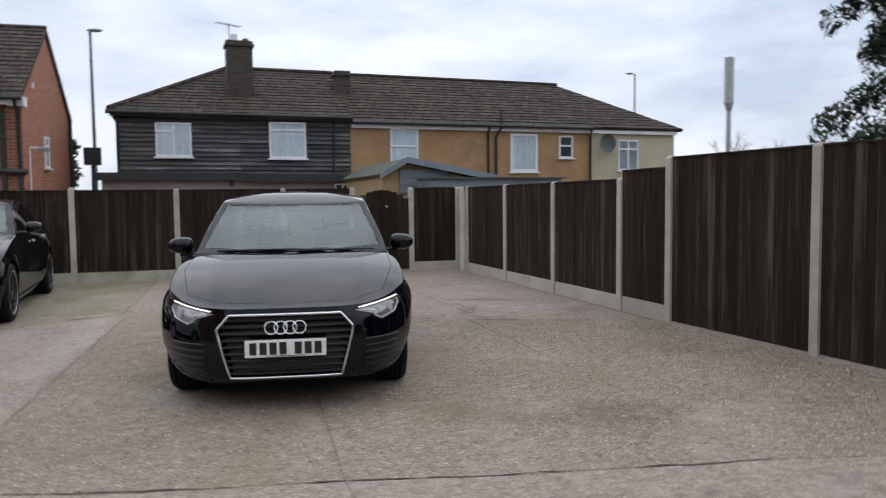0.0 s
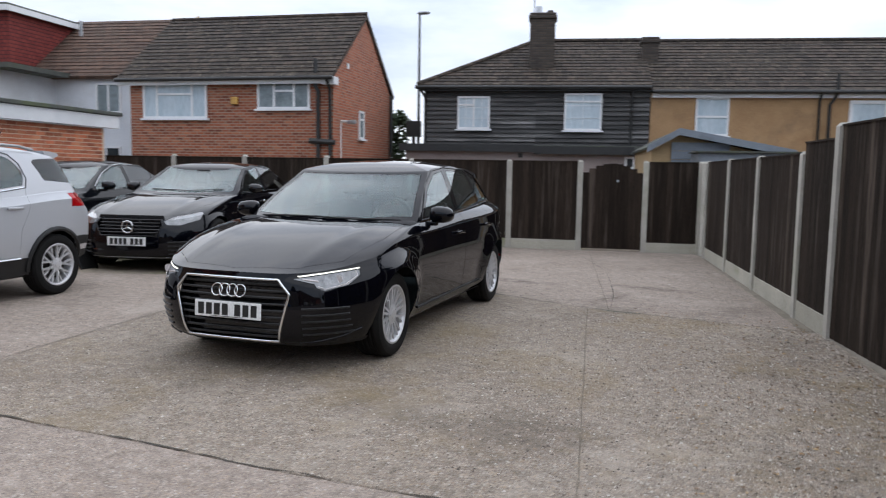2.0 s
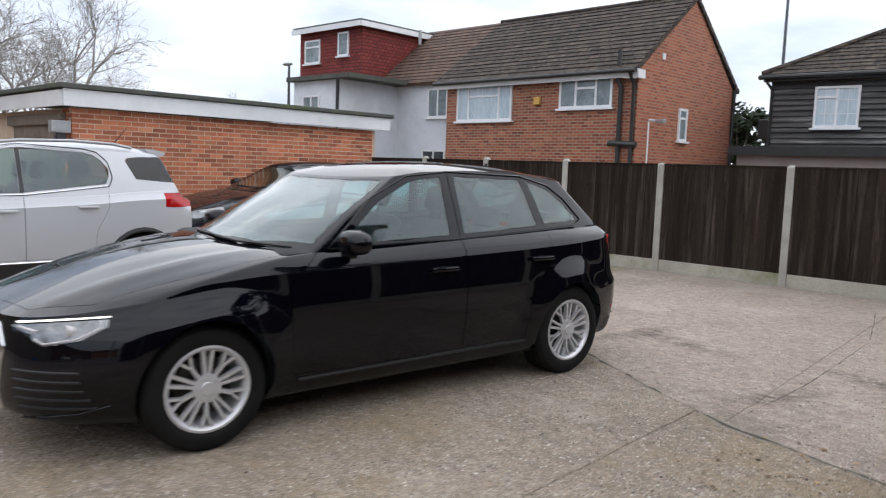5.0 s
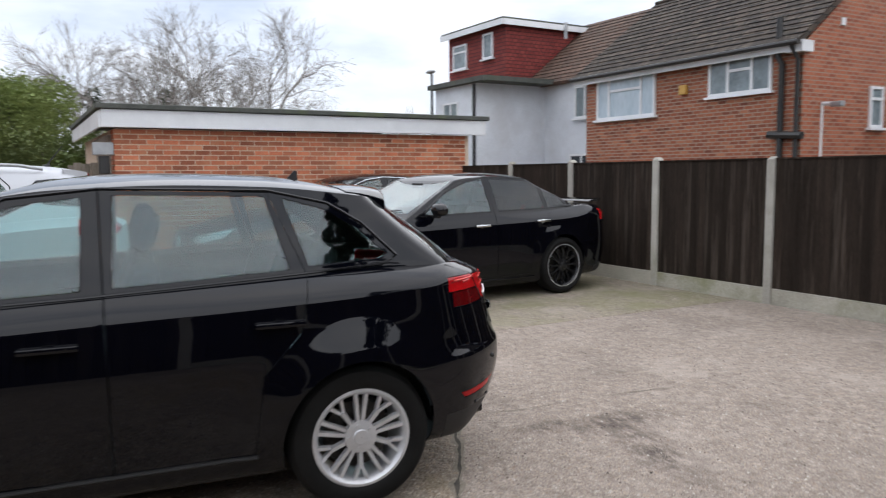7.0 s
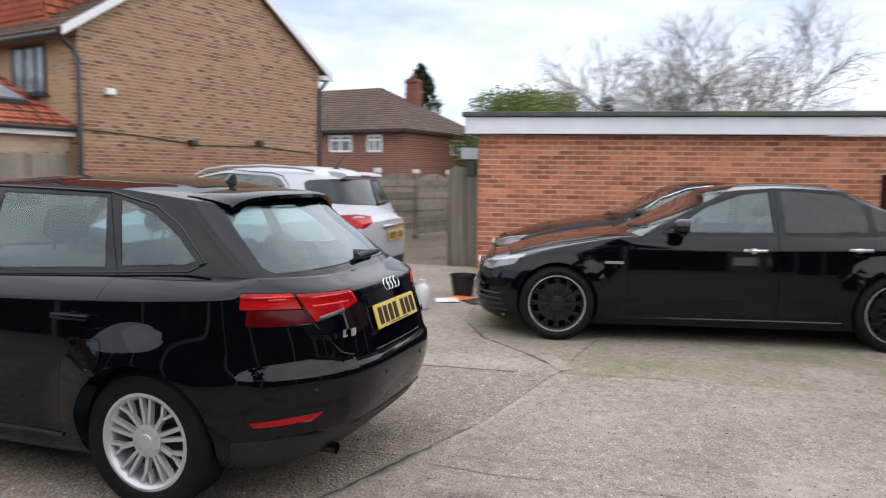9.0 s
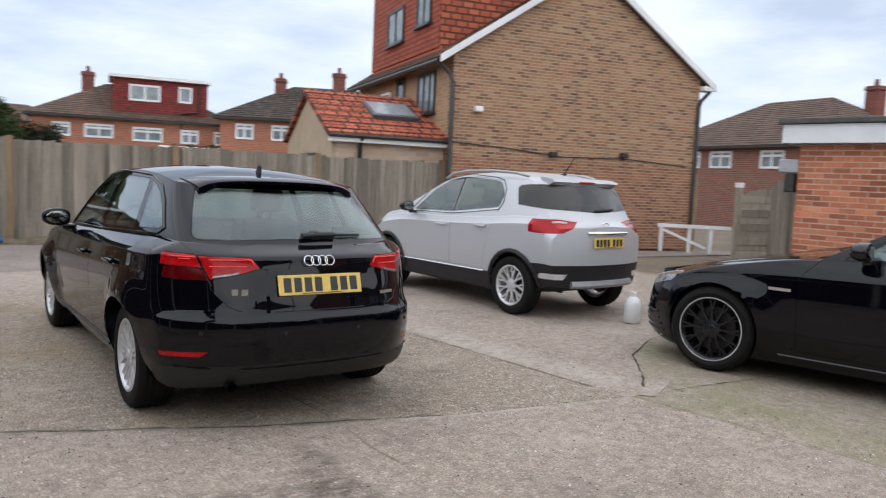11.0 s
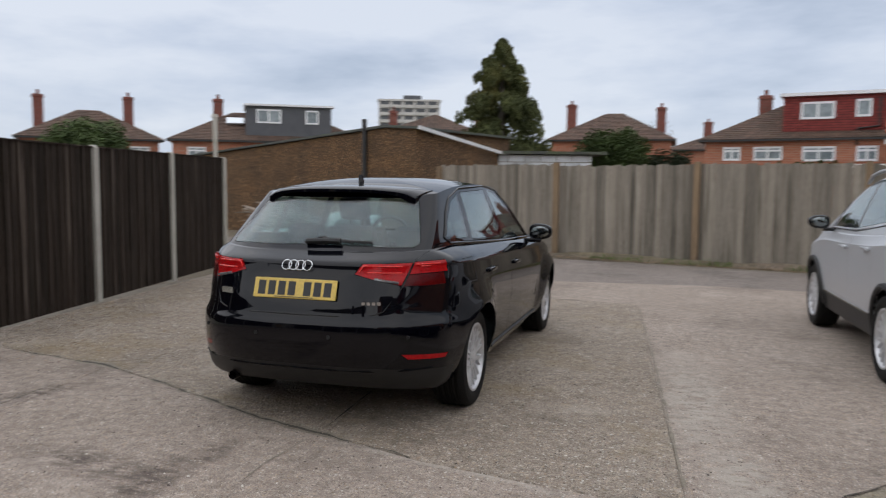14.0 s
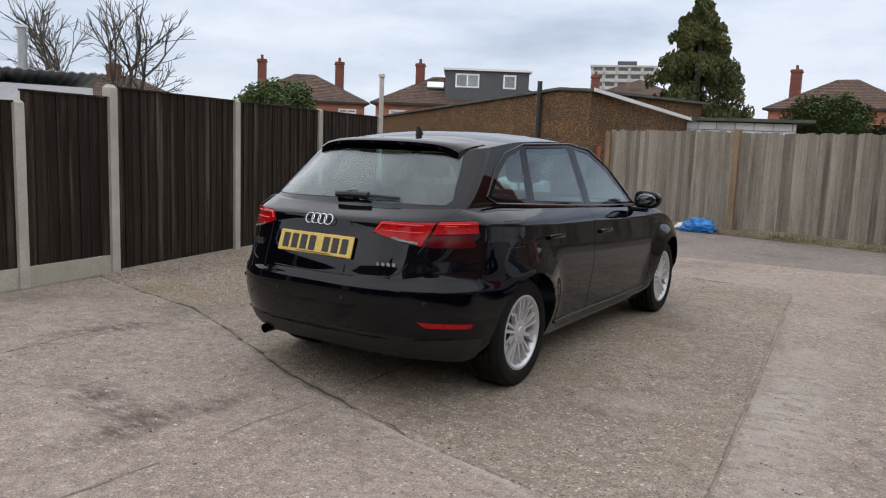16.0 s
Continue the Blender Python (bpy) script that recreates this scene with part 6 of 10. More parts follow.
for x, w, z0, z1 in ((0.47, 0.035, 0.750, 0.782), (0.425, 0.035, 0.750, 0.782), (-0.40, 0.02, 0.725, 0.742), (-0.426, 0.02, 0.725, 0.742), (-0.452, 0.02, 0.725, 0.742), (-0.478, 0.02, 0.725, 0.742)):
    h = h_rear(x, z0)
    part("badge_bar", one_box(x - w / 2, h.y, z0, x + w / 2, h.y + 0.006, z1), chrome, hatch)
for sd in (1, -1):
    b = bmesh.new()
    for zz, x0 in ((0.930, 0.375), (0.895, 0.40)):
        pts = [h_rear(sd * x, zz - 0.02 * (x - 0.38)) for x in (x0, 0.48, 0.54, 0.57)]
        sweep(b, pts, 0.0045, 8)
    sweep(b, [h_rear(sd * x, 0.930 - 0.02 * (x - 0.38)) + Vector((0, 0.002, 0)) for x in (0.645, 0.66, 0.675, 0.69)], 0.0045, 8)
    sweep(b, [h_rear(sd * x, z) + Vector((0, 0.002, 0)) for x, z in ((0.36, 0.898), (0.375, 0.927), (0.40, 0.932))], 0.005, 8)
    sweep(b, [h_side(y, 0.935, sd) + Vector((sd * 0.002, 0, 0)) for y in (3.90, 3.94, 3.98, 4.03)], 0.004, 8)
    part("tail_light_strip", b, bright_red, hatch, smooth=50)
    b = bmesh.new()
    sweep(b, [h_rear(sd * x, z) + Vector((0, 0.002, 0)) for x, z in ((0.44, 0.862), (0.48, 0.853), (0.52, 0.846), (0.56, 0.839))], 0.008, 6)
    part("indicator_lens", b, lamp_inner, hatch, smooth=50)
for x in (-0.62, -0.22, 0.22, 0.62):
    b = bmesh.new()
    h = h_rear(x, 0.55)
    tube(b, h + Vector((0, -0.01, 0)), h + Vector((0, 0.003, 0)), 0.011, n=12)
    part("parking_sensor", b, trim_black, hatch, smooth=40)
b = bmesh.new()
sweep(b, [h_rear(x, 0.355 + 0.02 * x * x) + Vector((0, 0.002, 0)) for x in (-0.72, -0.6, -0.4, -0.2, 0, 0.2, 0.4, 0.6, 0.72)], 0.007, 6)
part("valance_trim", b, gloss_black, hatch, smooth=50)
# fuel flap seam on the right flank
b = bmesh.new()
flap = [(3.50, 0.80), (3.66, 0.80), (3.66, 0.94), (3.50, 0.94)]
sweep(b, [h_side(y, z, -1) for y, z in flap], 0.003, 5, closed=True)
part("fuel_flap_seam", b, trim_black, hatch)


# ----- black saloon beside the garage -----
SALOON = dict(
    length=4.68, half=0.895, paint=black_paint, clad=0.0, valance=0.30, gap=0.003, tumble=0.47, flare=0.034, ridge=0.010, shoulder=1.4, bumper_out=0.0,
    nose_power=4.0, tail_power=4.0, bonnet_power=2.9, screen_power=2.2, hatch_power=2.6, roof_mid=2.85, roof_crown=0.045,
    low_levels=(0, 0.03, 0.07, 0.12, 0.18, 0.25, 0.33, 0.41, 0.49, 0.57, 0.65, 0.72, 0.79, 0.85, 0.90, 0.94, 0.97, 1.0),
    curves=dict(
        low=[(0, 0.17), (0.4, 0.14), (1.3, 0.15), (3.4, 0.16), (4.2, 0.20), (4.68, 0.28)],
        crease=[(0, 0.655), (0.15, 0.67), (0.4, 0.715), (0.8, 0.775), (1.4, 0.81), (2.4, 0.835), (3.4, 0.865), (4.2, 0.89), (4.68, 0.90)],
        belt=[(0, 0.79), (0.4, 0.865), (0.9, 0.925), (1.35, 0.955), (1.6, 0.945), (2.4, 0.955), (3.2, 0.968), (3.6, 0.985), (3.9, 1.015), (4.1, 1.045), (4.68, 1.05)],
        roof=[(2.1, 1.315), (2.4, 1.362), (2.8, 1.382), (3.1, 1.370), (3.4, 1.335)],
        side=[(0, 0.800), (0.04, 0.830), (0.10, 0.846), (0.2, 0.850), (0.35, 0.858), (0.55, 0.866), (0.72, 0.870), (0.86, 0.866), (0.95, 0.862), (1.0, 0.862)],
        taper=[(0.2, 0.925), (0.45, 0.97), (0.62, 0.985), (0.84, 0.995), (1.1, 0.998), (2.4, 0.99), (3.3, 1.0), (3.7, 0.995), (4.1, 0.96), (4.4, 0.91), (4.68, 0.86)],
        belt_w=[(0.4, 0.78), (0.8, 0.81), (1.2, 0.815), (1.6, 0.81), (2.4, 0.81), (3.2, 0.79), (3.8, 0.75), (4.2, 0.70), (4.68, 0.63)],
        nose=[(0, 0.12), (0.1, 0.04), (0.3, 0.02), (0.6, 0.03), (0.9, 0.06), (1.0, 0.09)], nose_corner=[(0, 0.47), (0.5, 0.42), (1.0, 0.50)],
        tail=[(0, 4.52), (0.1, 4.60), (0.25, 4.66), (0.45, 4.68), (0.55, 4.675), (0.7, 4.665), (1.0, 4.66)], tail_corner=[(0, 4.30), (0.4, 4.34), (1.0, 4.30)],
        bonnet=[(0, 0.09), (0.08, 0.14), (0.2, 0.24), (0.4, 0.46), (0.6, 0.72), (0.8, 1.02), (1.0, 1.36)], bonnet_corner=[(0, 0.50), (0.2, 0.62), (0.5, 0.92), (0.8, 1.28), (1.0, 1.52)],
        lip=[(0, 4.66), (0.3, 4.655), (0.6, 4.63), (0.8, 4.57), (0.92, 4.40), (1.0, 4.08)], lip_corner=[(0, 4.30), (0.6, 4.27), (0.85, 4.15), (1.0, 3.92)],
        screen=[(0, 1.36), (0.5, 1.82), (1.0, 2.22)], pillar=[(0, 1.52), (0.3, 1.71), (0.65, 1.95), (0.85, 2.10), (1.0, 2.24)],
        hatch=[(0, 4.08), (0.5, 3.80), (1.0, 3.40)], rear_pillar=[(0, 3.92), (0.5, 3.64), (1.0, 3.25)]),
    side_glass=[("door_window", [(1.75, 0.985), (2.62, 1.0), (2.60, 1.345), (2.38, 1.315), (2.08, 1.205)], car_glass), ("door_window", [(2.73, 1.002), (3.42, 1.02), (3.38, 1.265), (3.20, 1.325), (2.71, 1.352)], privacy_glass), ("quarter_window", [(3.48, 1.022), (3.78, 1.035), (3.62, 1.15), (3.45, 1.235)], privacy_glass)],
    surrounds=[[(1.70, 0.975), (3.84, 1.025), (3.62, 1.19), (3.25, 1.340), (2.65, 1.365), (2.38, 1.330), (2.07, 1.212)]], surround_mat=gloss_black,
    windscreen=[(-0.71, 1.60), (-0.38, 1.465), (0.0, 1.405), (0.38, 1.465), (0.71, 1.60), (0.575, 2.235), (0.30, 2.17), (0.0, 2.155), (-0.30, 2.17), (-0.575, 2.235)], cowl=0.92,
    rear_glass=[(-0.58, 1.115), (0.58, 1.115), (0.48, 1.325), (-0.48, 1.325)], glass=car_glass, rear_tint=privacy_glass,
    front_lamps=[("headlight", [(0.455, 0.648), (0.54, 0.700), (0.77, 0.762), (0.812, 0.735), (0.80, 0.665), (0.64, 0.602), (0.50, 0.605)], lamp_inner)], front_lamp_y=0.50,
    rear_lamps=[("tail_light", [(0.50, 0.965), (0.95, 0.99), (0.95, 0.84), (0.60, 0.85)], red_lens)], rear_lamp_y=4.30,
    grille=[(-0.41, 0.69), (0.41, 0.69), (0.45, 0.60), (0.37, 0.465), (-0.37, 0.465), (-0.45, 0.60)],
    axles=(0.79, 3.63), tyre=0.332, rim=0.245, arch=0.358, wheel_style="dark",
    doors=[[(1.42, 0.27), (1.40, 0.80), (1.55, 0.965), (1.96, 1.20), (2.30, 1.332), (2.655, 1.375), (2.675, 0.26)], [(2.683, 0.26), (2.663, 1.375), (3.26, 1.345), (3.45, 1.245), (3.46, 0.95), (3.35, 0.74), (3.18, 0.60), (3.14, 0.27)]],
    bonnet=[(-0.62, 0.36), (-0.40, 0.215), (0, 0.15), (0.40, 0.215), (0.62, 0.36), (0.745, 0.85), (0.765, 1.48), (0.40, 1.37), (0, 1.33), (-0.40, 1.37), (-0.765, 1.48), (-0.745, 0.85)], bonnet_low=0.62,
    mirror=(1.84, 1.045), mirror_x=0.965, mirror_mat=gloss_black, handles=[(2.46, 0.845), (3.32, 0.87)], handle_mat=chrome,
    sill_strip=(1.3, 3.2, 0.225), strip_mat=gloss_black, seats=(2.35, 3.15), seat_z=0.40, dash=1.92, dash_z=0.95, rv_mirror=(2.15, 1.25),
)
saloon = build_car("saloon_car", SALOON, "glossy black saloon with black wheels parked beside the garage", pose(-3.985, 3.545, 0, 0, 0, 11.0))
s_front, s_rear, s_side, s_top = SALOON["rays"]


def saloon_face(car, cast, plate_groups):
    b = bmesh.new()
    prism(b, grown(SALOON["grille"], 0.03), "y", 0.15, 0.17)
    w = part("grille", b, gloss_black, car)
    for z in (0.505, 0.545, 0.585, 0.625, 0.665):
        b = bmesh.new()
        sweep(b, [Vector((x, cast(x, z).y + 0.02, z)) for x in (-0.40, -0.2, 0, 0.2, 0.40)], 0.008, 6)
        part("grille_slat", b, gloss_black, w, smooth=50)
    outline_bar(car, "grille_surround", SALOON["grille"], cast, 0.008, gloss_black, 8)
    yb = cast(0, 0.575).y
    ring_badges(car, [(0, yb - 0.012, 0.575)], 0.075, 0.009, chrome, 0.0)
    b = bmesh.new()
    for a in (90, 210, 330):
        tube(b, (0, yb - 0.012, 0.575), (0.07 * math.cos(radians(a)), yb - 0.012, 0.575 + 0.07 * math.sin(radians(a))), 0.010, 0.004, n=6)
    part("badge_star", b, chrome, car, smooth=50)
    number_plate(car, cast(0, 0.39).y - 0.012, 0.395, -2, True, plate_groups, plate_white)
    for sd in (1, -1):
        b = bmesh.new()
        for i in range(4):
            z = 0.24 + 0.05 * i
            sweep(b, [cast(sd * x, z) + Vector((0, -0.004, 0)) for x in (0.52, 0.62, 0.72, 0.78)], 0.009, 6)
        part("air_intake", b, trim_black, car, smooth=50)
        b = bmesh.new()
        sweep(b, [cast(sd * x, z) + Vector((0, -0.004, 0)) for x, z in ((0.50, 0.668), (0.56, 0.700), (0.66, 0.728), (0.76, 0.752))], 0.004, 6)
        part("daylight_strip", b, clear_lens, car, smooth=50)
    b = bmesh.new()
    sweep(b, [cast(x, 0.19) + Vector((0, -0.006, 0)) for x in (-0.74, -0.5, -0.25, 0, 0.25, 0.5, 0.74)], 0.007, 6)
    part("splitter", b, metal_grey, car, smooth=50)
    for pts in (((-0.50, 1.555), (0.0, 1.475), (0.12, 1.47)), ((0.05, 1.465), (0.40, 1.535), (0.58, 1.60))):
        b = bmesh.new()
        sweep(b, [s_top(x, y) + Vector((0, 0, 0.012)) for x, y in pts], 0.007, 6)
        part("wiper", b, trim_black, car, smooth=40)


saloon_face(saloon, s_front, (4, 3))
b = bmesh.new()
prism(b, [(4.36, 1.055), (4.52, 1.055), (4.56, 1.095), (4.50, 1.085), (4.38, 1.068)], "x", -0.54, 0.54)
part("boot_spoiler", b, gloss_black, saloon, smooth=40)
h = s_side(1.28, 0.715, 1)
part("badge_bar", one_box(h.x - 0.004, 1.20, 0.70, h.x + 0.006, 1.36, 0.722), chrome, saloon)
# dark grey saloon behind it, against the garage
second = build_car("saloon_car", dict(SALOON, paint=dark_paint, wheel_style="y", handle_mat=chrome, surround_mat=chrome, mirror_mat=dark_paint), "dark grey saloon parked close to the brick garage", pose(-6.32, 3.10, 0, 0, 0, 9.0))
saloon_face(second, s_front, (4, 3))

# ----- silver compact SUV -----
SUV = dict(bumper_step=0.0, crease=0.0,
    length=4.06, half=0.832, paint=silver_paint, clad=0.45, clad_rear=0.13, gap=0.003, crown=0.05, tumble=0.40,
    top=[(0, 0.82), (0.08, 0.90), (0.3, 0.98), (0.7, 1.04), (0.98, 1.085), (1.3, 1.27), (1.6, 1.44), (1.85, 1.545), (2.2, 1.605), (2.7, 1.625), (3.2, 1.605), (3.55, 1.565), (3.72, 1.515), (3.83, 1.36), (3.92, 1.17), (3.97, 1.08), (4.06, 1.04)],
    belt=[(0, 0.74), (0.3, 0.88), (0.8, 0.97), (1.2, 1.02), (2.0, 1.04), (2.8, 1.075), (3.4, 1.12), (3.75, 1.13), (3.95, 1.06), (4.06, 0.98)],
    belt_w=[(0, 0.665), (0.3, 0.731), (0.8, 0.769), (1.2, 0.784), (2.0, 0.788), (2.8, 0.784), (3.4, 0.760), (3.8, 0.722), (4.06, 0.684)],
    max_w=[(0, 0.760), (0.25, 0.807), (0.6, 0.828), (1.2, 0.825), (2.0, 0.822), (2.8, 0.825), (3.3, 0.829), (3.7, 0.812), (4.06, 0.760)],
    sill_w=[(0, 0.703), (0.4, 0.760), (1.2, 0.769), (3.0, 0.769), (3.7, 0.750), (4.06, 0.694)],
    low=[(0, 0.25), (0.4, 0.22), (1.2, 0.22), (3.0, 0.23), (3.7, 0.28), (4.06, 0.36)],
    front_round=0.34, front_len=0.8, front_lean=0.05, front_nose=0.55, rear_round=0.20, rear_len=0.6, rear_lean=0.035, rear_nose=0.72,
    side_glass=[("door_window", [(1.35, 1.085), (2.16, 1.10), (2.155, 1.527), (1.92, 1.485), (1.66, 1.365)], car_glass), ("pillar_trim", [(2.168, 1.102), (2.207, 1.106), (2.202, 1.526), (2.163, 1.524)], gloss_black), ("door_window", [(2.215, 1.108), (2.98, 1.195), (3.01, 1.26), (2.98, 1.40), (2.90, 1.475), (2.80, 1.500), (2.21, 1.530)], car_glass), ("quarter_window", [(3.30, 1.245), (3.70, 1.215), (3.66, 1.46), (3.40, 1.475), (3.24, 1.460), (3.21, 1.43)], privacy_glass)],
    surrounds=[[(1.28, 1.07), (2.20, 1.09), (3.00, 1.18), (3.04, 1.26), (3.01, 1.41), (2.92, 1.498), (2.80, 1.525), (2.20, 1.555), (1.88, 1.50), (1.60, 1.37)]], surround_mat=trim_black,
    windscreen=[(-0.64, 1.26), (-0.35, 1.12), (0.0, 1.08), (0.35, 1.12), (0.64, 1.26), (0.56, 1.80), (0.0, 1.78), (-0.56, 1.80)], cowl=1.04,
    rear_glass=[(-0.665, 1.215), (0, 1.185), (0.665, 1.215), (0.60, 1.478), (-0.60, 1.478)], glass=car_glass, rear_tint=privacy_glass,
    front_lamps=[("headlight", [(0.45, 0.80), (0.80, 0.90), (0.83, 0.82), (0.50, 0.74)], lamp_inner)], front_lamp_y=0.55,
    rear_lamps=[("tail_light", [(0.37, 1.080), (0.60, 1.105), (0.95, 1.095), (0.95, 1.02), (0.80, 0.955), (0.62, 0.965), (0.52, 1.01)], red_lens), ("reflector", [(0.56, 0.515), (0.76, 0.520), (0.76, 0.460), (0.60, 0.455)], clear_lens)], rear_lamp_y=3.58,
    grille=[],
    axles=(0.82, 3.34), tyre=0.332, rim=0.225, arch=0.362, wheel_style="y",
    doors=[[(1.08, 0.46), (1.06, 0.90), (1.18, 1.06), (1.56, 1.345), (1.86, 1.495), (2.185, 1.555), (2.195, 0.46)], [(2.203, 0.46), (2.193, 1.555), (2.90, 1.50), (3.02, 1.34), (2.98, 0.95), (2.86, 0.72), (2.84, 0.46)]],
    bonnet=[(-0.60, 0.34), (-0.38, 0.20), (0, 0.15), (0.38, 0.20), (0.60, 0.34), (0.70, 0.75), (0.72, 1.10), (0.40, 1.0), (0, 0.97), (-0.40, 1.0), (-0.72, 1.10), (-0.70, 0.75)], bonnet_low=0.80,
    mirror=(1.38, 1.12), mirror_x=0.915, mirror_mat=gloss_black, handles=[(2.03, 0.93), (2.78, 0.965)], handle_mat=silver_paint,
    sill_strip=(1.15, 2.85, 0.430), strip_mat=chrome, seats=(1.95, 2.70), seat_z=0.55, dash=1.50, dash_z=1.06, rv_mirror=(1.75, 1.40),
)
suv = build_car("compact_suv", SUV, "silver compact SUV with black lower cladding parked near the fence", pose(-4.06, -1.16, 0, 0, 0, 2.35) @ Matrix.Diagonal((0.945, 0.920, 0.945, 1.0)))
u_front, u_rear, u_side, u_top = SUV["rays"]
number_plate(suv, u_rear(0, 0.86).y + 0.012, 0.86, -5, False, (4, 3), plate_yellow, w=0.50)
b = bmesh.new()
sweep(b, [u_rear(x, 0.965) + Vector((0, 0.012, 0)) for x in (-0.33, -0.15, 0, 0.15, 0.33)], 0.020, 8)
part("tailgate_bar", b, chrome, suv, smooth=50)
b = bmesh.new()
c0 = u_rear(0, 1.055)
sweep(b, [c0 + Vector((0.055 * math.cos(t * 0.314), 0.006, 0.022 * math.sin(t * 0.314))) for t in range(20)], 0.006, 6, closed=True)
part("badge", b, chrome, suv, smooth=50)
b = bmesh.new()
w0 = u_rear(0.10, 1.19)
sweep(b, [u_rear(x, z) + Vector((0, 0.02, 0)) for x, z in ((0.04, 1.205), (-0.08, 1.215), (-0.30, 1.225))], 0.014, 6)
part("rear_wiper", b, trim_black, suv, smooth=40)
b = bmesh.new()
sweep(b, [u_rear(x, 0.40) + Vector((0, 0.004, 0)) for x in (-0.5, -0.25, 0, 0.25, 0.5)], 0.045, 6)
part("skid_plate", b, metal_grey, suv, smooth=40)
for sd in (1, -1):
    b = bmesh.new()
    sweep(b, [(sd * 0.59, 1.80, 1.50), (sd * 0.60, 1.95, 1.565), (sd * 0.60, 2.2, 1.600), (sd * 0.60, 2.7, 1.615), (sd * 0.585, 3.1, 1.60), (sd * 0.57, 3.30, 1.565)], 0.016, 8)
    part("roof_rail", b, metal_grey, suv, smooth=50)
    for y in SUV["axles"]:
        b = bmesh.new()
        pts = []
        for t in range(17):
            a = math.pi * (-0.12 + 1.24 * t / 16)
            h = u_side(y + 0.385 * math.cos(a), 0.342 + 0.385 * math.sin(a), sd)
            if h:
                pts.append(h + Vector((sd * 0.004, 0, 0)))
        sweep(b, pts, 0.026, 6)
        part("arch_cladding", b, trim_black, suv, smooth=40)
    b = bmesh.new()
    sweep(b, [u_rear(sd * x, z) + Vector((0, 0.001, 0)) for x, z in ((0.52, 1.068), (0.60, 1.075), (0.68, 1.07))], 0.014, 6)
    part("tail_light_strip", b, clear_lens, suv, smooth=50)
for sd in (1, -1):
    b = bmesh.new()
    sweep(b, [u_side(y, z, sd) + Vector((sd * 0.004, 0, 0)) for y, z in ((1.36, 1.066), (1.8, 1.076), (2.2, 1.086), (2.6, 1.128), (2.99, 1.174))], 0.007, 6)
    part("window_trim", b, chrome, suv, smooth=50)
b = bmesh.new()
tube(b, (0.0, 3.30, 1.60), (0.0, 3.46, 1.80), 0.008, 0.004, n=6)
tube(b, (0.0, 3.28, 1.585), (0.0, 3.34, 1.61), 0.03, 0.015, n=8)
part("roof_aerial", b, trim_black, suv)
b = bmesh.new()
prism(b, [(3.46, 1.565), (3.56, 1.560), (3.67, 1.538), (3.685, 1.515), (3.60, 1.475), (3.50, 1.50)], "x", -0.55, 0.55)
part("roof_spoiler", b, silver_paint, suv)
b = bmesh.new()
box(b, -0.13, 3.672, 1.508, 0.13, 3.692, 1.526)
part("brake_light", b, red_lens, suv)


# ---------- fences ----------
def fence_post(fence, x, y, ang, h, mat, w=0.092, cap=0.03):
    bm = bmesh.new()
    box(bm, -w / 2, -w / 2, -0.03, w / 2, w / 2, h - cap)
    r = [bm.verts.new((sx * w / 2, sy * w / 2, h - cap)) for sx, sy in ((-1, -1), (1, -1), (1, 1), (-1, 1))]
    t = [bm.verts.new((sx * w / 4, sy * w / 4, h)) for sx, sy in ((-1, -1), (1, -1), (1, 1), (-1, 1))]
    for i in range(4):
        bm.faces.new((r[i], r[(i + 1) % 4], t[(i + 1) % 4], t[i]))
    bm.faces.new(t)
    return part("post", bm, mat, fence, m=pose(x, y, 0, 0, 0, ang))


def board_mesh(w, h, t0, t1, jag=0.0, seed=0):
    """One feather-edge board: thick on one side, thin on the other."""
    bm = bmesh.new()
    rg = random.Random(seed)
    dz = rg.uniform(-jag, jag)
    lo = [bm.verts.new(c) for c in ((0, -t0, 0), (w, -t1, 0), (w, 0, 0), (0, 0, 0))]
    hi = [bm.verts.new((c[0], c[1], h + dz * c[0] / w)) for c in ((0, -t0, 0), (w, -t1, 0), (w, 0, 0), (0, 0, 0))]
    bm.faces.new(lo[::-1])
    bm.faces.new(hi)
    for i in range(4):
        bm.faces.new((lo[i], lo[(i + 1) % 4], hi[(i + 1) % 4], hi[i]))
    return mesh_of(bm)


BOARDS = {}


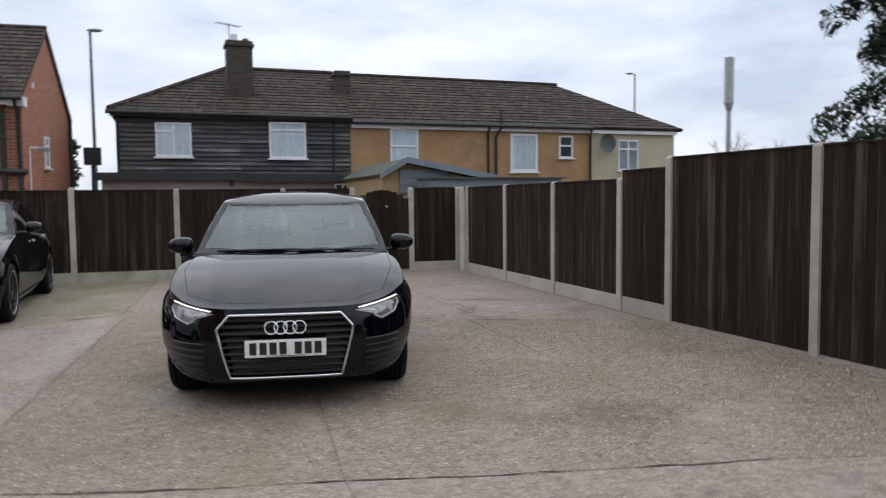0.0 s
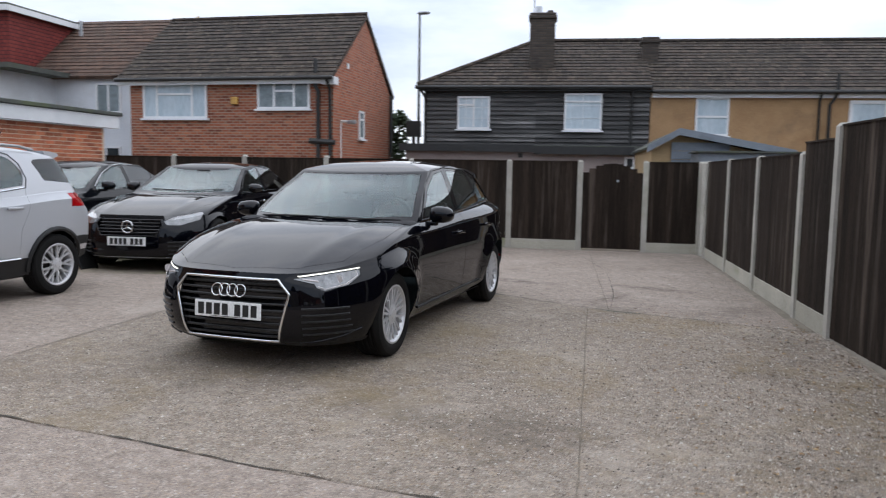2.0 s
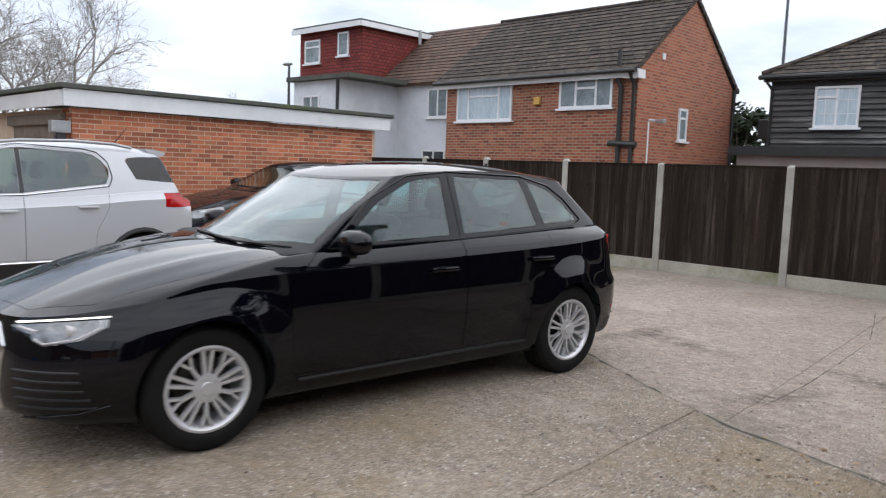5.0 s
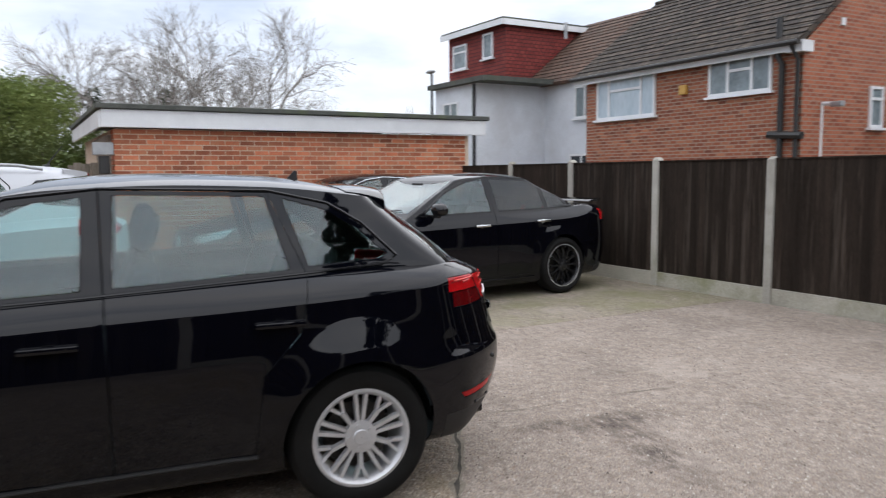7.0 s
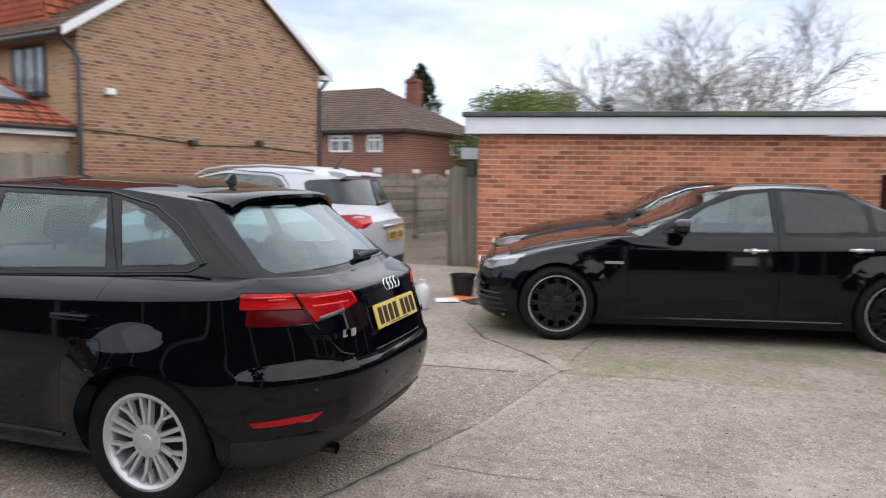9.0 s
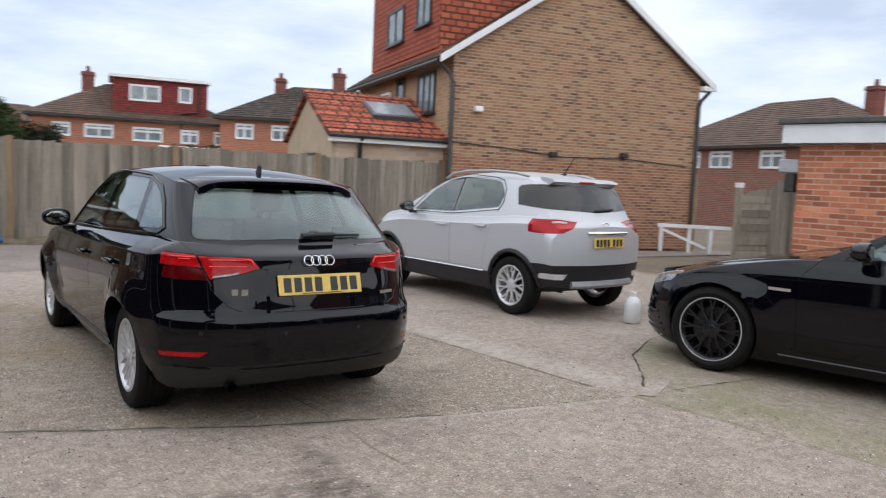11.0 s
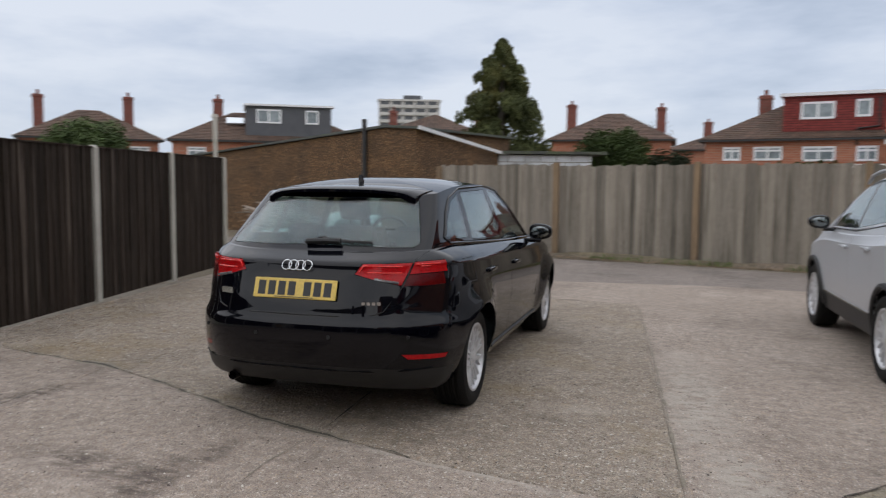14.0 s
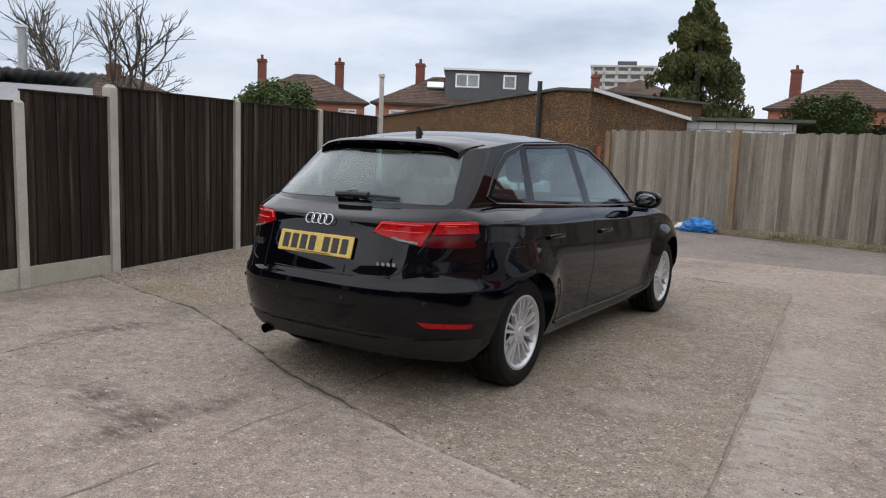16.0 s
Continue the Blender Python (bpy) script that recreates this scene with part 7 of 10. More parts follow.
def fence_panel(fence, a, b, z0, z1, mat, pitch, gravel=0.0, jag=0.0, arch=0.0):
    """Upright boards between two posts; the yard is on the local -y side. Without a fence to belong to, it is a gate."""
    a, b = Vector(a), Vector(b)
    d = b - a
    ang = math.degrees(math.atan2(d.y, d.x))
    ln = d.length
    bm = bmesh.new()
    for zr in (z0 + 0.15, (z0 + z1) / 2, z1 - 0.15):
        box(bm, 0, 0.006, zr, ln, 0.05, zr + 0.08)
    at = pose(a.x, a.y, 0, 0, 0, ang)
    if fence is None:
        th = thing("gate", "dark brown boarded gate with an arched top", "gate", m=at)
        part("rail_frame", bm, mat, th)
    else:
        th = part("panel", bm, mat, fence, m=at)
    n = max(2, round(ln / pitch))
    w = ln / n
    rg = random.Random(int(abs(a.x * 31 + a.y * 17)))
    for i in range(n):
        up = arch * (1 - ((i + 0.5) / n * 2 - 1) ** 2)
        key = (mat.name, round(w, 3), round(z1 + up - z0, 2), i % 3)
        if key not in BOARDS:
            me = board_mesh(w * (1.08 if not jag else 0.985), z1 + up - z0, 0.020, 0.008, jag, i % 3)
            me.materials.append(mat)
            BOARDS[key] = me
        o = bpy.data.objects.new("board", BOARDS[key])
        scene.collection.objects.link(o)
        o.parent = th
        o.matrix_basis = pose(i * w, -0.004 * (i % 2), z0 + (rg.uniform(-jag, jag) if jag else 0), 0, rg.uniform(-0.15, 0.15), rg.uniform(-4, 4) if jag else rg.uniform(-1.2, 1.2))
    if not arch:
        part("capping", one_box(0, -0.03, z1 + jag, ln, 0.02, z1 + jag + 0.016), mat, th) if not jag else None
    if gravel:
        part("gravel_board", one_box(0.0, -0.025, -0.03, ln, 0.025, gravel, bevel=0.004), gravel_conc, th, "pale concrete gravel board")
    return th


def back_y(x):
    return 9.15 + 0.12 * x


def side_x(y):
    return 4.36 - 0.165 * y if y > 2.82 else 3.895 + 0.215 * (2.82 - y)


back_fence = thing("fence", "dark brown closeboard fence with concrete posts and base boards", "fence")
side_fence = thing("fence", "dark brown closeboard fence stepping up to taller panels", "fence")
grey_fence = thing("fence", "weathered grey upright-board fence with rust-brown posts", "fence")
bx = [-8.6, -7.05, -5.55, -3.90, -2.26, -0.47, 0.76, 1.86, 2.76]
for i, x in enumerate(bx):
    if i:
        fence_post(back_fence, x, back_y(x), 6.8, 1.60 if x < -3 else 1.57, post_conc)
for i in range(len(bx) - 1):
    a, b = (bx[i] + 0.04, back_y(bx[i] + 0.04)), (bx[i + 1] - 0.04, back_y(bx[i + 1] - 0.04))
    if i == 6:
        g = fence_panel(None, a, b, 0.04, 1.32, fence_dark, 0.11, arch=0.20)
        bm = bmesh.new()
        tube(bm, (0.60, -0.035, 1.22), (0.60, -0.02, 1.22), 0.022, n=12)
        part("latch", bm, metal_grey, g)
    else:
        fence_panel(back_fence, a, b, 0.17, 1.54, fence_dark, 0.105, gravel=0.17)
sy = [9.36, 8.95, 7.20, 5.50, 3.78, 2.82, 0.95, -0.93, -2.80]
for i, y in enumerate(sy):
    fence_post(side_fence, side_x(y), y, 99.4, 1.57 if i < 5 else 1.77, post_conc)
for i in range(len(sy) - 1):
    p, q = sy[i] - 0.04, sy[i + 1] + 0.04
    a, b = (side_x(p), p), (side_x(q), q)
    if i == 0:
        continue
    if i < 5:
        fence_panel(side_fence, a, b, 0.17, 1.54 if i < 4 else 1.64, fence_dark, 0.105, gravel=0.17)
    else:
        fence_panel(side_fence, a, b, 0.015, 1.74, fence_dark, 0.105)


# grey weathered fence along the lane
def grey_at(s):
    d = Vector((-10, 2.5)).normalized()
    return Vector((2.6, -7.33)) + d * s


gs = [-0.25, 2.40, 5.04, 7.68, 10.30, 12.30, 14.90, 16.90]
for i, s_ in enumerate(gs):
    p = grey_at(s_)
    fence_post(grey_fence, p.x, p.y + (0.05 if i in (0, 1, 2) else -0.03), 166, 1.80 if i else 1.74, post_wood, 0.10, 0.004)
for i in range(len(gs) - 1):
    a, b = grey_at(gs[i] + 0.04), grey_at(gs[i + 1] - 0.04)
    fence_panel(grey_fence, a, b, 0.04, 1.76 - 0.02 * (i % 2), fence_grey, 0.095, jag=0.018)
# weeds, dead leaves along its foot
bm = bmesh.new()
bl = bmesh.new()
for i in range(3200):
    s_ = rng.uniform(-0.2, 13.0)
    p = grey_at(s_) + Vector((0.24, 0.97)) * rng.uniform(0.08, 0.42)
    if noise.noise(Vector((s_ * 0.9, 3.3, 0))) > -0.02:
        h, a = rng.uniform(0.03, 0.14), rng.random() * 6.28
        vs = [bm.verts.new((p.x + math.cos(a) * 0.008, p.y + math.sin(a) * 0.008, 0.02)), bm.verts.new((p.x - math.cos(a) * 0.008, p.y - math.sin(a) * 0.008, 0.02)), bm.verts.new((p.x + rng.uniform(-0.06, 0.06), p.y + rng.uniform(-0.06, 0.06), h))]
        bm.faces.new(vs)
    if i % 2:
        r = rng.uniform(0.012, 0.035)
        q = grey_at(s_) + Vector((0.24, 0.97)) * rng.uniform(0.06, 0.55)
        a = rng.random() * 6.28
        z = 0.015
        vs = [bl.verts.new((q.x + r * math.cos(a + k * 1.57) * (1 if k % 2 else 0.6), q.y + r * math.sin(a + k * 1.57) * (1 if k % 2 else 0.6), z + rng.uniform(0, 0.02))) for k in range(4)]
        bl.faces.new(vs)
solid("weeds", bm, weed_green, "straggling green weeds at the fence foot", "weeds", kind="stuff")
solid("dead_leaves", bl, dead_leaf, "brown dead leaves at the fence foot", "leaves", kind="stuff")
# uneven bank of soil along the fence foot
bm = bmesh.new()
rows_ = []
for i in range(170):
    s_ = -0.2 + 13.2 * i / 169
    line_ = []
    for off, hz in ((0.03, 0.075), (0.12, 0.085), (0.20, 0.06), (0.27, 0.02), (0.31, -0.02)):
        k = 1 + 0.8 * noise.noise(Vector((s_ * 1.7, off * 6, 0)))
        q = grey_at(s_) + Vector((0.24, 0.97)) * (off * (1 + 0.3 * noise.noise(Vector((s_ * 2.3, 5, 0)))))
        line_.append(bm.verts.new((q.x, q.y, hz * k if hz > 0 else hz)))
    rows_.append(line_)
for a_, b_ in zip(rows_, rows_[1:]):
    for k in range(4):
        bm.faces.new((a_[k], b_[k], b_[k + 1], a_[k + 1]))
solid("soil_bank", bm, earth, "low uneven bank of brown soil along the grey fence", "soil", kind="structure")
# low edging of soil under the fence
for i in range(6):
    a, b = grey_at(gs[i]), grey_at(gs[i + 1])
    d = (b - a).normalized()
    nn = Vector((d.y, -d.x))
    if nn.y < 0:
        nn = -nn
    bm = bmesh.new()
    k = 16
    prev = None
    for j in range(k + 1):
        c = a + (b - a) * (j / k)
        w = 0.36 + 0.10 * noise.noise(Vector((c.x * 1.4, c.y, 0)))
        row = [bm.verts.new((*(c - nn * 0.05), 0.05)), bm.verts.new((*(c + nn * w * 0.5), 0.035 + 0.012 * noise.noise(Vector((c.x * 3, 1, 0))))), bm.verts.new((*(c + nn * w), -0.02))]
        if prev:
            for t in range(2):
                bm.faces.new((prev[t], prev[t + 1], row[t + 1], row[t]))
        prev = row
    bmesh.ops.recalc_face_normals(bm, faces=bm.faces)
    solid("soil_edge", bm, earth, "strip of bare soil at the fence foot", "soil", "soil strips", "structure")


# ---------- houses ----------
def window(parent, m, w, h, cols=(0.5,), transom=(), glass=None, frame_mat=None, sill=True, fr=0.055, name="window", bars=0):
    """A window with its frame, panes and sill; local x along the wall, -y outwards, origin at its lower left."""
    frame_mat, glass = frame_mat or upvc, glass or house_glass
    bm = bmesh.new()
    rings = [[bm.verts.new((x, y, z)) for x, z in ((e, e), (w - e, e), (w - e, h - e), (e, h - e))] for e, y in ((0, 0.03), (0, -0.045), (fr, -0.045), (fr, 0.03))]
    for p, q in zip(rings, rings[1:] + rings[:1]):
        for i in range(4):
            bm.faces.new((p[i], p[(i + 1) % 4], q[(i + 1) % 4], q[i]))
    bmesh.ops.recalc_face_normals(bm, faces=bm.faces)
    win = part(name, bm, frame_mat, parent, m=m)
    edges = [0.0] + list(cols) + [1.0]
    for c in cols:
        part("mullion", one_box(w * c - fr * 0.5, -0.041, fr, w * c + fr * 0.5, 0.03, h - fr), frame_mat, win)
    for k, tz in transom:
        x0, x1 = w * edges[k], w * edges[k + 1]
        part("transom", one_box(x0 + fr * 0.5, -0.043, h * tz - fr * 0.5, x1 - fr * 0.5, 0.03, h * tz + fr * 0.5), frame_mat, win)
    for i in range(bars):
        z = h * (i + 1) / (bars + 1)
        part("glazing_bar", one_box(fr, -0.022, z - 0.007, w - fr, -0.012, z + 0.007), frame_mat, win)
    if bars:
        for i in range(len(edges) - 1):
            x = w * (edges[i] + edges[i + 1]) / 2
            part("glazing_bar", one_box(x - 0.007, -0.0215, fr, x + 0.007, -0.012, h - fr), frame_mat, win)
    for i in range(len(edges) - 1):
        part("pane", one_box(w * edges[i] + fr * 0.5, -0.016, fr * 0.8, w * edges[i + 1] - fr * 0.5, -0.006, h - fr * 0.8), glass, win)
    if sill:
        part("sill", one_box(-0.06, -0.10, -0.05, w + 0.06, 0.0, -0.002), frame_mat, win)
    return win


def clip_z(ps, z, sign):
    """The part of a flat polygon above (sign 1) or below (sign -1) a height."""
    out = []
    for i in range(len(ps)):
        p, q = ps[i], ps[(i + 1) % len(ps)]
        dp, dq = (p.z - z) * sign, (q.z - z) * sign
        if dp >= 0:
            out.append(p)
        if dp * dq < 0:
            out.append(p + (q - p) * (dp / (dp - dq)))
    return out


def roof_part(parent, faces, mat, th=0.09, name="roof", label="", course=0.21, lip=0.022):
    """Sloping sheets with thickness."""
    bm = bmesh.new()
    for f in faces:
        n = (Vector(f[1]) - Vector(f[0])).cross(Vector(f[2]) - Vector(f[0])).normalized()
        if n.z < 0:
            n = -n
        t = [bm.verts.new(Vector(p)) for p in f]
        b = [bm.verts.new(Vector(p) - n * th) for p in f]
        bm.faces.new(t)
        bm.faces.new(b[::-1])
        for i in range(len(f)):
            bm.faces.new((t[i], b[i], b[(i + 1) % len(f)], t[(i + 1) % len(f)]))
    bmesh.ops.recalc_face_normals(bm, faces=bm.faces)
    roof = part(name, bm, mat, parent, label)
    if mat == felt:
        return roof
    # overlapping courses of tiles
    bm = bmesh.new()
    for f in faces:
        ps = [Vector(p) for p in f]
        n = (ps[1] - ps[0]).cross(ps[2] - ps[0]).normalized()
        if n.z < 0:
            n = -n
        lo, hi = min(p.z for p in ps), max(p.z for p in ps)
        rise = course * math.sqrt(max(0.01, 1 - n.z * n.z))
        k = max(1, round((hi - lo) / rise))
        for i in range(k):
            z0, z1 = lo + (hi - lo) * i / k, lo + (hi - lo) * (i + 1) / k + rise * 0.08
            band = clip_z(clip_z(ps, z0, 1), z1, -1)
            if len(band) < 3:
                continue
            top = [bm.verts.new(p + n * (0.006 + lip * max(0.0, 1 - (p.z - z0) / (z1 - z0)))) for p in band]
            bm.faces.new(top)
            low = [j for j in range(len(band)) if abs(band[j].z - z0) < 1e-4]
            for j in low:
                j2 = (j + 1) % len(band)
                if j2 in low:
                    bm.faces.new((top[j], bm.verts.new(band[j]), bm.verts.new(band[j2]), top[j2]))
    rows = part("tiling", bm, mat, roof)
    rows["kind"] = "stuff"
    return roof


def chimney(parent, x, y, z0, z1, w, d, mat, pots=1, name="chimney"):
    bm = bmesh.new()
    box(bm, x - w / 2, y - d / 2, z0, x + w / 2, y + d / 2, z1 - 0.18)
    box(bm, x - w / 2 - 0.05, y - d / 2 - 0.05, z1 - 0.18, x + w / 2 + 0.05, y + d / 2 + 0.05, z1 - 0.08, bevel=0.02)
    box(bm, x - w / 2 - 0.02, y - d / 2 - 0.02, z1 - 0.08, x + w / 2 + 0.02, y + d / 2 + 0.02, z1, bevel=0.02)
    c = part(name, bm, mat, parent)
    for i in range(pots):
        bm = bmesh.new()
        px_ = x + (i - (pots - 1) / 2) * w * 0.45
        tube(bm, (px_, y, z1), (px_, y, z1 + 0.28), 0.10, 0.085, n=12)
        part("chimney_pot", bm, mat, c)
    return c


def aerial(parent, x, y, z, h, ang=0.0):
    bm = bmesh.new()
    tube(bm, (x, y, z), (x, y, z + h), 0.018, n=6)
    d = Vector((math.cos(ang), math.sin(ang), 0))
    p = Vector((x, y, z + h - 0.05))
    tube(bm, p - d * 0.45, p + d * 0.45, 0.012, n=5)
    e = Vector((-d.y, d.x, 0))
    for i in range(7):
        c = p + d * (-0.4 + 0.13 * i)
        tube(bm, c - e * 0.16, c + e * 0.16, 0.008, n=4)
    part("aerial", bm, metal_grey, parent)


def pipe(parent, pts, r=0.04, mat=None, name="downpipe"):
    bm = bmesh.new()
    sweep(bm, pts, r, 8)
    return part(name, bm, mat or dark_gutter, parent, smooth=40)


TERR = frame_at(-5.58, 18.20, 11.5) @ Matrix.Translation((0, 0, -0.03)) @ Matrix.Diagonal((0.997, 1.0, 1.022, 1.0))
# black weatherboarded house
hs = thing("weatherboard_house", "black weatherboarded house with a brown tiled hipped roof", "house", "houses round the yard", m=TERR)
bm = bmesh.new()
prism(bm, [(0.0, -0.05), (6.84, -0.05), (6.84, 3.86), (0.0, 3.86)], "y", 0.03, 5.1)
part("wall", bm, board_black, hs)
rgb = random.Random(3)
for r in range(13):
    z = 2.14 + 0.132 * r
    for x0, x1 in ((0.0, 3.45), (3.45, 6.84)):
        bm = bmesh.new()
        vs = [bm.verts.new(c) for c in ((x0, 0.028, z), (x1, 0.028, z), (x1, -0.052, z), (x0, -0.052, z), (x0, 0.028, z + 0.165), (x1, 0.028, z + 0.165), (x1, 0.014, z + 0.165), (x0, 0.014, z + 0.165))]
        for q in ((3, 2, 1, 0), (4, 5, 6, 7), (3, 7, 6, 2), (0, 1, 5, 4), (0, 4, 7, 3), (1, 2, 6, 5)):
            bm.faces.new([vs[i] for i in q])
        part("board", bm, board_black, hs)
ez = 3.92
roof_part(hs, [[(-0.18, -0.22, ez), (6.86, -0.22, ez), (6.86, 2.55, 5.62), (3.35, 2.55, 5.62)], [(-0.18, 5.32, ez), (-0.18, -0.22, ez), (3.35, 2.55, 5.62)], [(6.86, 5.32, ez), (-0.18, 5.32, ez), (3.35, 2.55, 5.62), (6.86, 2.55, 5.62)]], tile_dark)
bm = bmesh.new()
sweep(bm, [(-0.18, -0.22, ez + 0.03), (3.35, 2.55, 5.65), (6.86, 2.55, 5.65)], 0.075, 8)
sweep(bm, [(-0.18, 5.32, ez + 0.03), (3.35, 2.55, 5.65)], 0.075, 8)
part("ridge_tiles", bm, tile_dark, hs, smooth=40)
bm = bmesh.new()
sweep(bm, [(-0.25, -0.27, ez - 0.06), (6.86, -0.27, ez - 0.06)], 0.06, 8)
box(bm, -0.15, -0.20, ez - 0.16, 6.86, -0.05, ez - 0.05)
part("gutter", bm, dark_gutter, hs)
pipe(hs, [(-0.10, -0.25, ez - 0.1), (0.04, -0.08, ez - 0.35), (0.04, -0.06, 2.2)])
pipe(hs, [(6.30, -0.25, ez - 0.1), (6.30, -0.07, ez - 0.3), (6.30, -0.07, 2.2)])
window(hs, pose(1.05, -0.05, 2.64), 1.0, 0.97, (0.5,), ((0, 0.74),), curtain_glass, bars=2)
window(hs, pose(4.31, -0.05, 2.62), 1.12, 1.08, (), ((0, 0.78),), curtain_glass, bars=2)
ch = chimney(hs, 3.58, 1.05, 4.55, 6.20, 0.78, 0.62, chimney_brick, 0)
bm = bmesh.new()
tube(bm, (3.45, 1.05, 6.20), (3.45, 1.05, 6.43), 0.12, 0.10, n=12)
part("chimney_pot", bm, render_white, ch)
bm = bmesh.new()
tube(bm, (3.80, 1.05, 6.20), (3.80, 1.05, 6.31), 0.13, 0.09, n=12)
part("chimney_pot", bm, chimney_brick, ch)
aerial(hs, 3.30, 1.0, 5.6, 1.15, 0.5)
# its flat-roofed back addition
ad = thing("flat_roofed_extension", "mauve rendered flat-roofed extension with a black fascia", "extension", m=TERR)
part("wall", one_box(-0.35, -1.2, -0.05, 6.75, 0.0, 1.96), render_mauve, ad)
part("roof", one_box(-0.5, -1.36, 1.97, 6.5, -0.04, 2.13), felt, ad)
part("fascia", one_box(-0.52, -1.40, 1.93, 3.45, -1.365, 2.14), dark_gutter, ad)
part("fascia", one_box(3.45, -1.42, 1.88, 6.3, -1.365, 2.10), dark_gutter, ad)
window(ad, pose(6.05, -1.2, 1.50), 0.5, 0.34, (0.5,), (), dark_glass)
part("vent", one_box(3.0, -1.27, 1.78, 3.12, -1.2, 1.90), dark_gutter, ad)

# tan roughcast pair
h2 = thing("terraced_house", "tan roughcast terraced house with a brown tiled roof", "house", "houses round the yard", m=TERR)
bm = bmesh.new()
prism(bm, [(6.86, -0.05), (15.68, -0.05), (15.68, 3.74), (6.86, 3.74)], "y", 0.0, 5.0)
part("wall", bm, render_tan, h2)
ez2 = 3.78
roof_part(h2, [[(6.88, -0.20, ez2), (15.68, -0.20, ez2), (15.68, 2.55, 5.60), (6.88, 2.55, 5.60)], [(15.68, 5.2, ez2), (6.88, 5.2, ez2), (6.88, 2.55, 5.60), (15.68, 2.55, 5.60)]], tile_dark)
part("fascia", one_box(6.88, -0.12, ez2 - 0.20, 15.68, -0.06, ez2 - 0.08), white_fascia, h2)
bm = bmesh.new()
sweep(bm, [(6.88, -0.25, ez2 - 0.04), (15.68, -0.25, ez2 - 0.04)], 0.055, 8)
part("gutter", bm, dark_gutter, h2)
bm = bmesh.new()
sweep(bm, [(6.88, 2.55, 5.62), (15.68, 2.55, 5.62)], 0.07, 8)
part("ridge_tiles", bm, tile_dark, h2, smooth=40)
window(h2, pose(8.17, 0.0, 2.50), 0.95, 1.09, (), ((0, 0.5),), curtain_glass)
window(h2, pose(12.46, 0.0, 2.24), 1.05, 1.28, (), (), curtain_glass, fr=0.09)
window(h2, pose(14.36, 0.0, 2.72), 0.55, 0.76, (), ((0, 0.55),), dark_glass)
pipe(h2, [(11.62, -0.25, ez2), (11.62, -0.07, ez2 - 0.3), (11.62, -0.07, 0.0)])
pipe(h2, [(12.05, -0.20, ez2 + 0.45), (12.05, -0.20, ez2 - 0.1), (11.90, -0.08, ez2 - 0.4), (11.90, -0.08, 0.0)], 0.05)
pipe(h2, [(15.60, -0.22, ez2), (15.60, -0.07, ez2 - 0.3), (15.60, -0.07, 0.0)])
chimney(h2, 6.95, 1.55, 4.7, 5.55, 0.5, 0.45, chimney_brick, 0)
bm = bmesh.new()
box(bm, 0, 0, 0, 0.75, 0.03, 0.5, m=pose(12.0, 1.85, 5.12, -57))
part("roof_light", bm, skylight_glass, h2)
# cream end house
h3 = thing("terraced_house", "cream rendered end-of-terrace house with a hipped tiled roof", "house", "houses round the yard", m=TERR)
bm = bmesh.new()
prism(bm, [(15.70, -0.05), (19.25, -0.05), (19.25, 3.72), (15.70, 3.72)], "y", 0.0, 5.0)
part("wall", bm, render_cream, h3)
roof_part(h3, [[(15.70, -0.20, ez2), (19.5, -0.20, ez2 - 0.02)][:2] + [(14.0, 2.55, 5.58)][:0] + [(15.70, 2.0, 5.23)], [(15.70, -0.20, ez2), (19.5, -0.20, ez2), (15.70, 2.55, 5.56)], [(19.5, -0.20, ez2), (19.5, 5.2, ez2), (15.70, 2.55, 5.56)], [(19.5, 5.2, ez2), (15.7, 5.2, ez2), (15.70, 2.55, 5.56)]][1:], tile_dark)
part("fascia", one_box(15.70, -0.12, ez2 - 0.20, 19.3, -0.06, ez2 - 0.08), white_fascia, h3)
window(h3, pose(16.79, 0.0, 2.30), 0.86, 1.08, (0.5,), ((0, 0.7), (1, 0.7)), house_glass)
bm = bmesh.new()
rings = []
for r, d in ((0.02, 0.0), (0.18, -0.015), (0.33, -0.06)):
    rings.append([bm.verts.new((16.15 + r * math.cos(t * math.pi / 10), -0.30 + d, 3.22 + r * math.sin(t * math.pi / 10))) for t in range(20)])
for s_, t_ in zip(rings, rings[1:]):
    for i in range(20):
        bm.faces.new((s_[i], s_[(i + 1) % 20], t_[(i + 1) % 20], t_[i]))
tube(bm, (16.15, -0.30, 3.22), (16.15, 0.0, 3.1), 0.02, n=6)
part("satellite_dish", bm, lamp_post_mat, h3)

# blue-grey outbuilding behind the back fence
ob_m = frame_at(1.15, 13.35, 10)
sh = thing("outbuilding", "blue-grey boarded outbuilding with an ochre side wall", "outbuilding", m=ob_m)
bm = bmesh.new()
prism(bm, [(0.50, -0.05), (3.2, -0.05), (3.2, 1.78), (1.05, 2.22), (0.50, 1.93)], "y", 0.0, 4.2)
part("wall", bm, [render_ochre], sh)
roof_part(sh, [[(0.40, -0.25, 1.95), (1.05, -0.25, 2.33), (1.05, 4.4, 2.33), (0.40, 4.4, 1.95)], [(1.05, -0.25, 2.33), (3.45, -0.25, 1.88), (3.45, 4.4, 1.88), (1.05, 4.4, 2.33)]], felt, 0.05)
bm = bmesh.new()
for p, q in (((0.38, 1.93), (1.05, 2.31)), ((1.05, 2.31), (3.47, 1.86))):
    prism(bm, [(p[0], p[1] - 0.10), (q[0], q[1] - 0.10), (q[0], q[1] + 0.05), (p[0], p[1] + 0.05)], "y", -0.29, -0.255)
part("bargeboard", bm, blue_grey, sh)
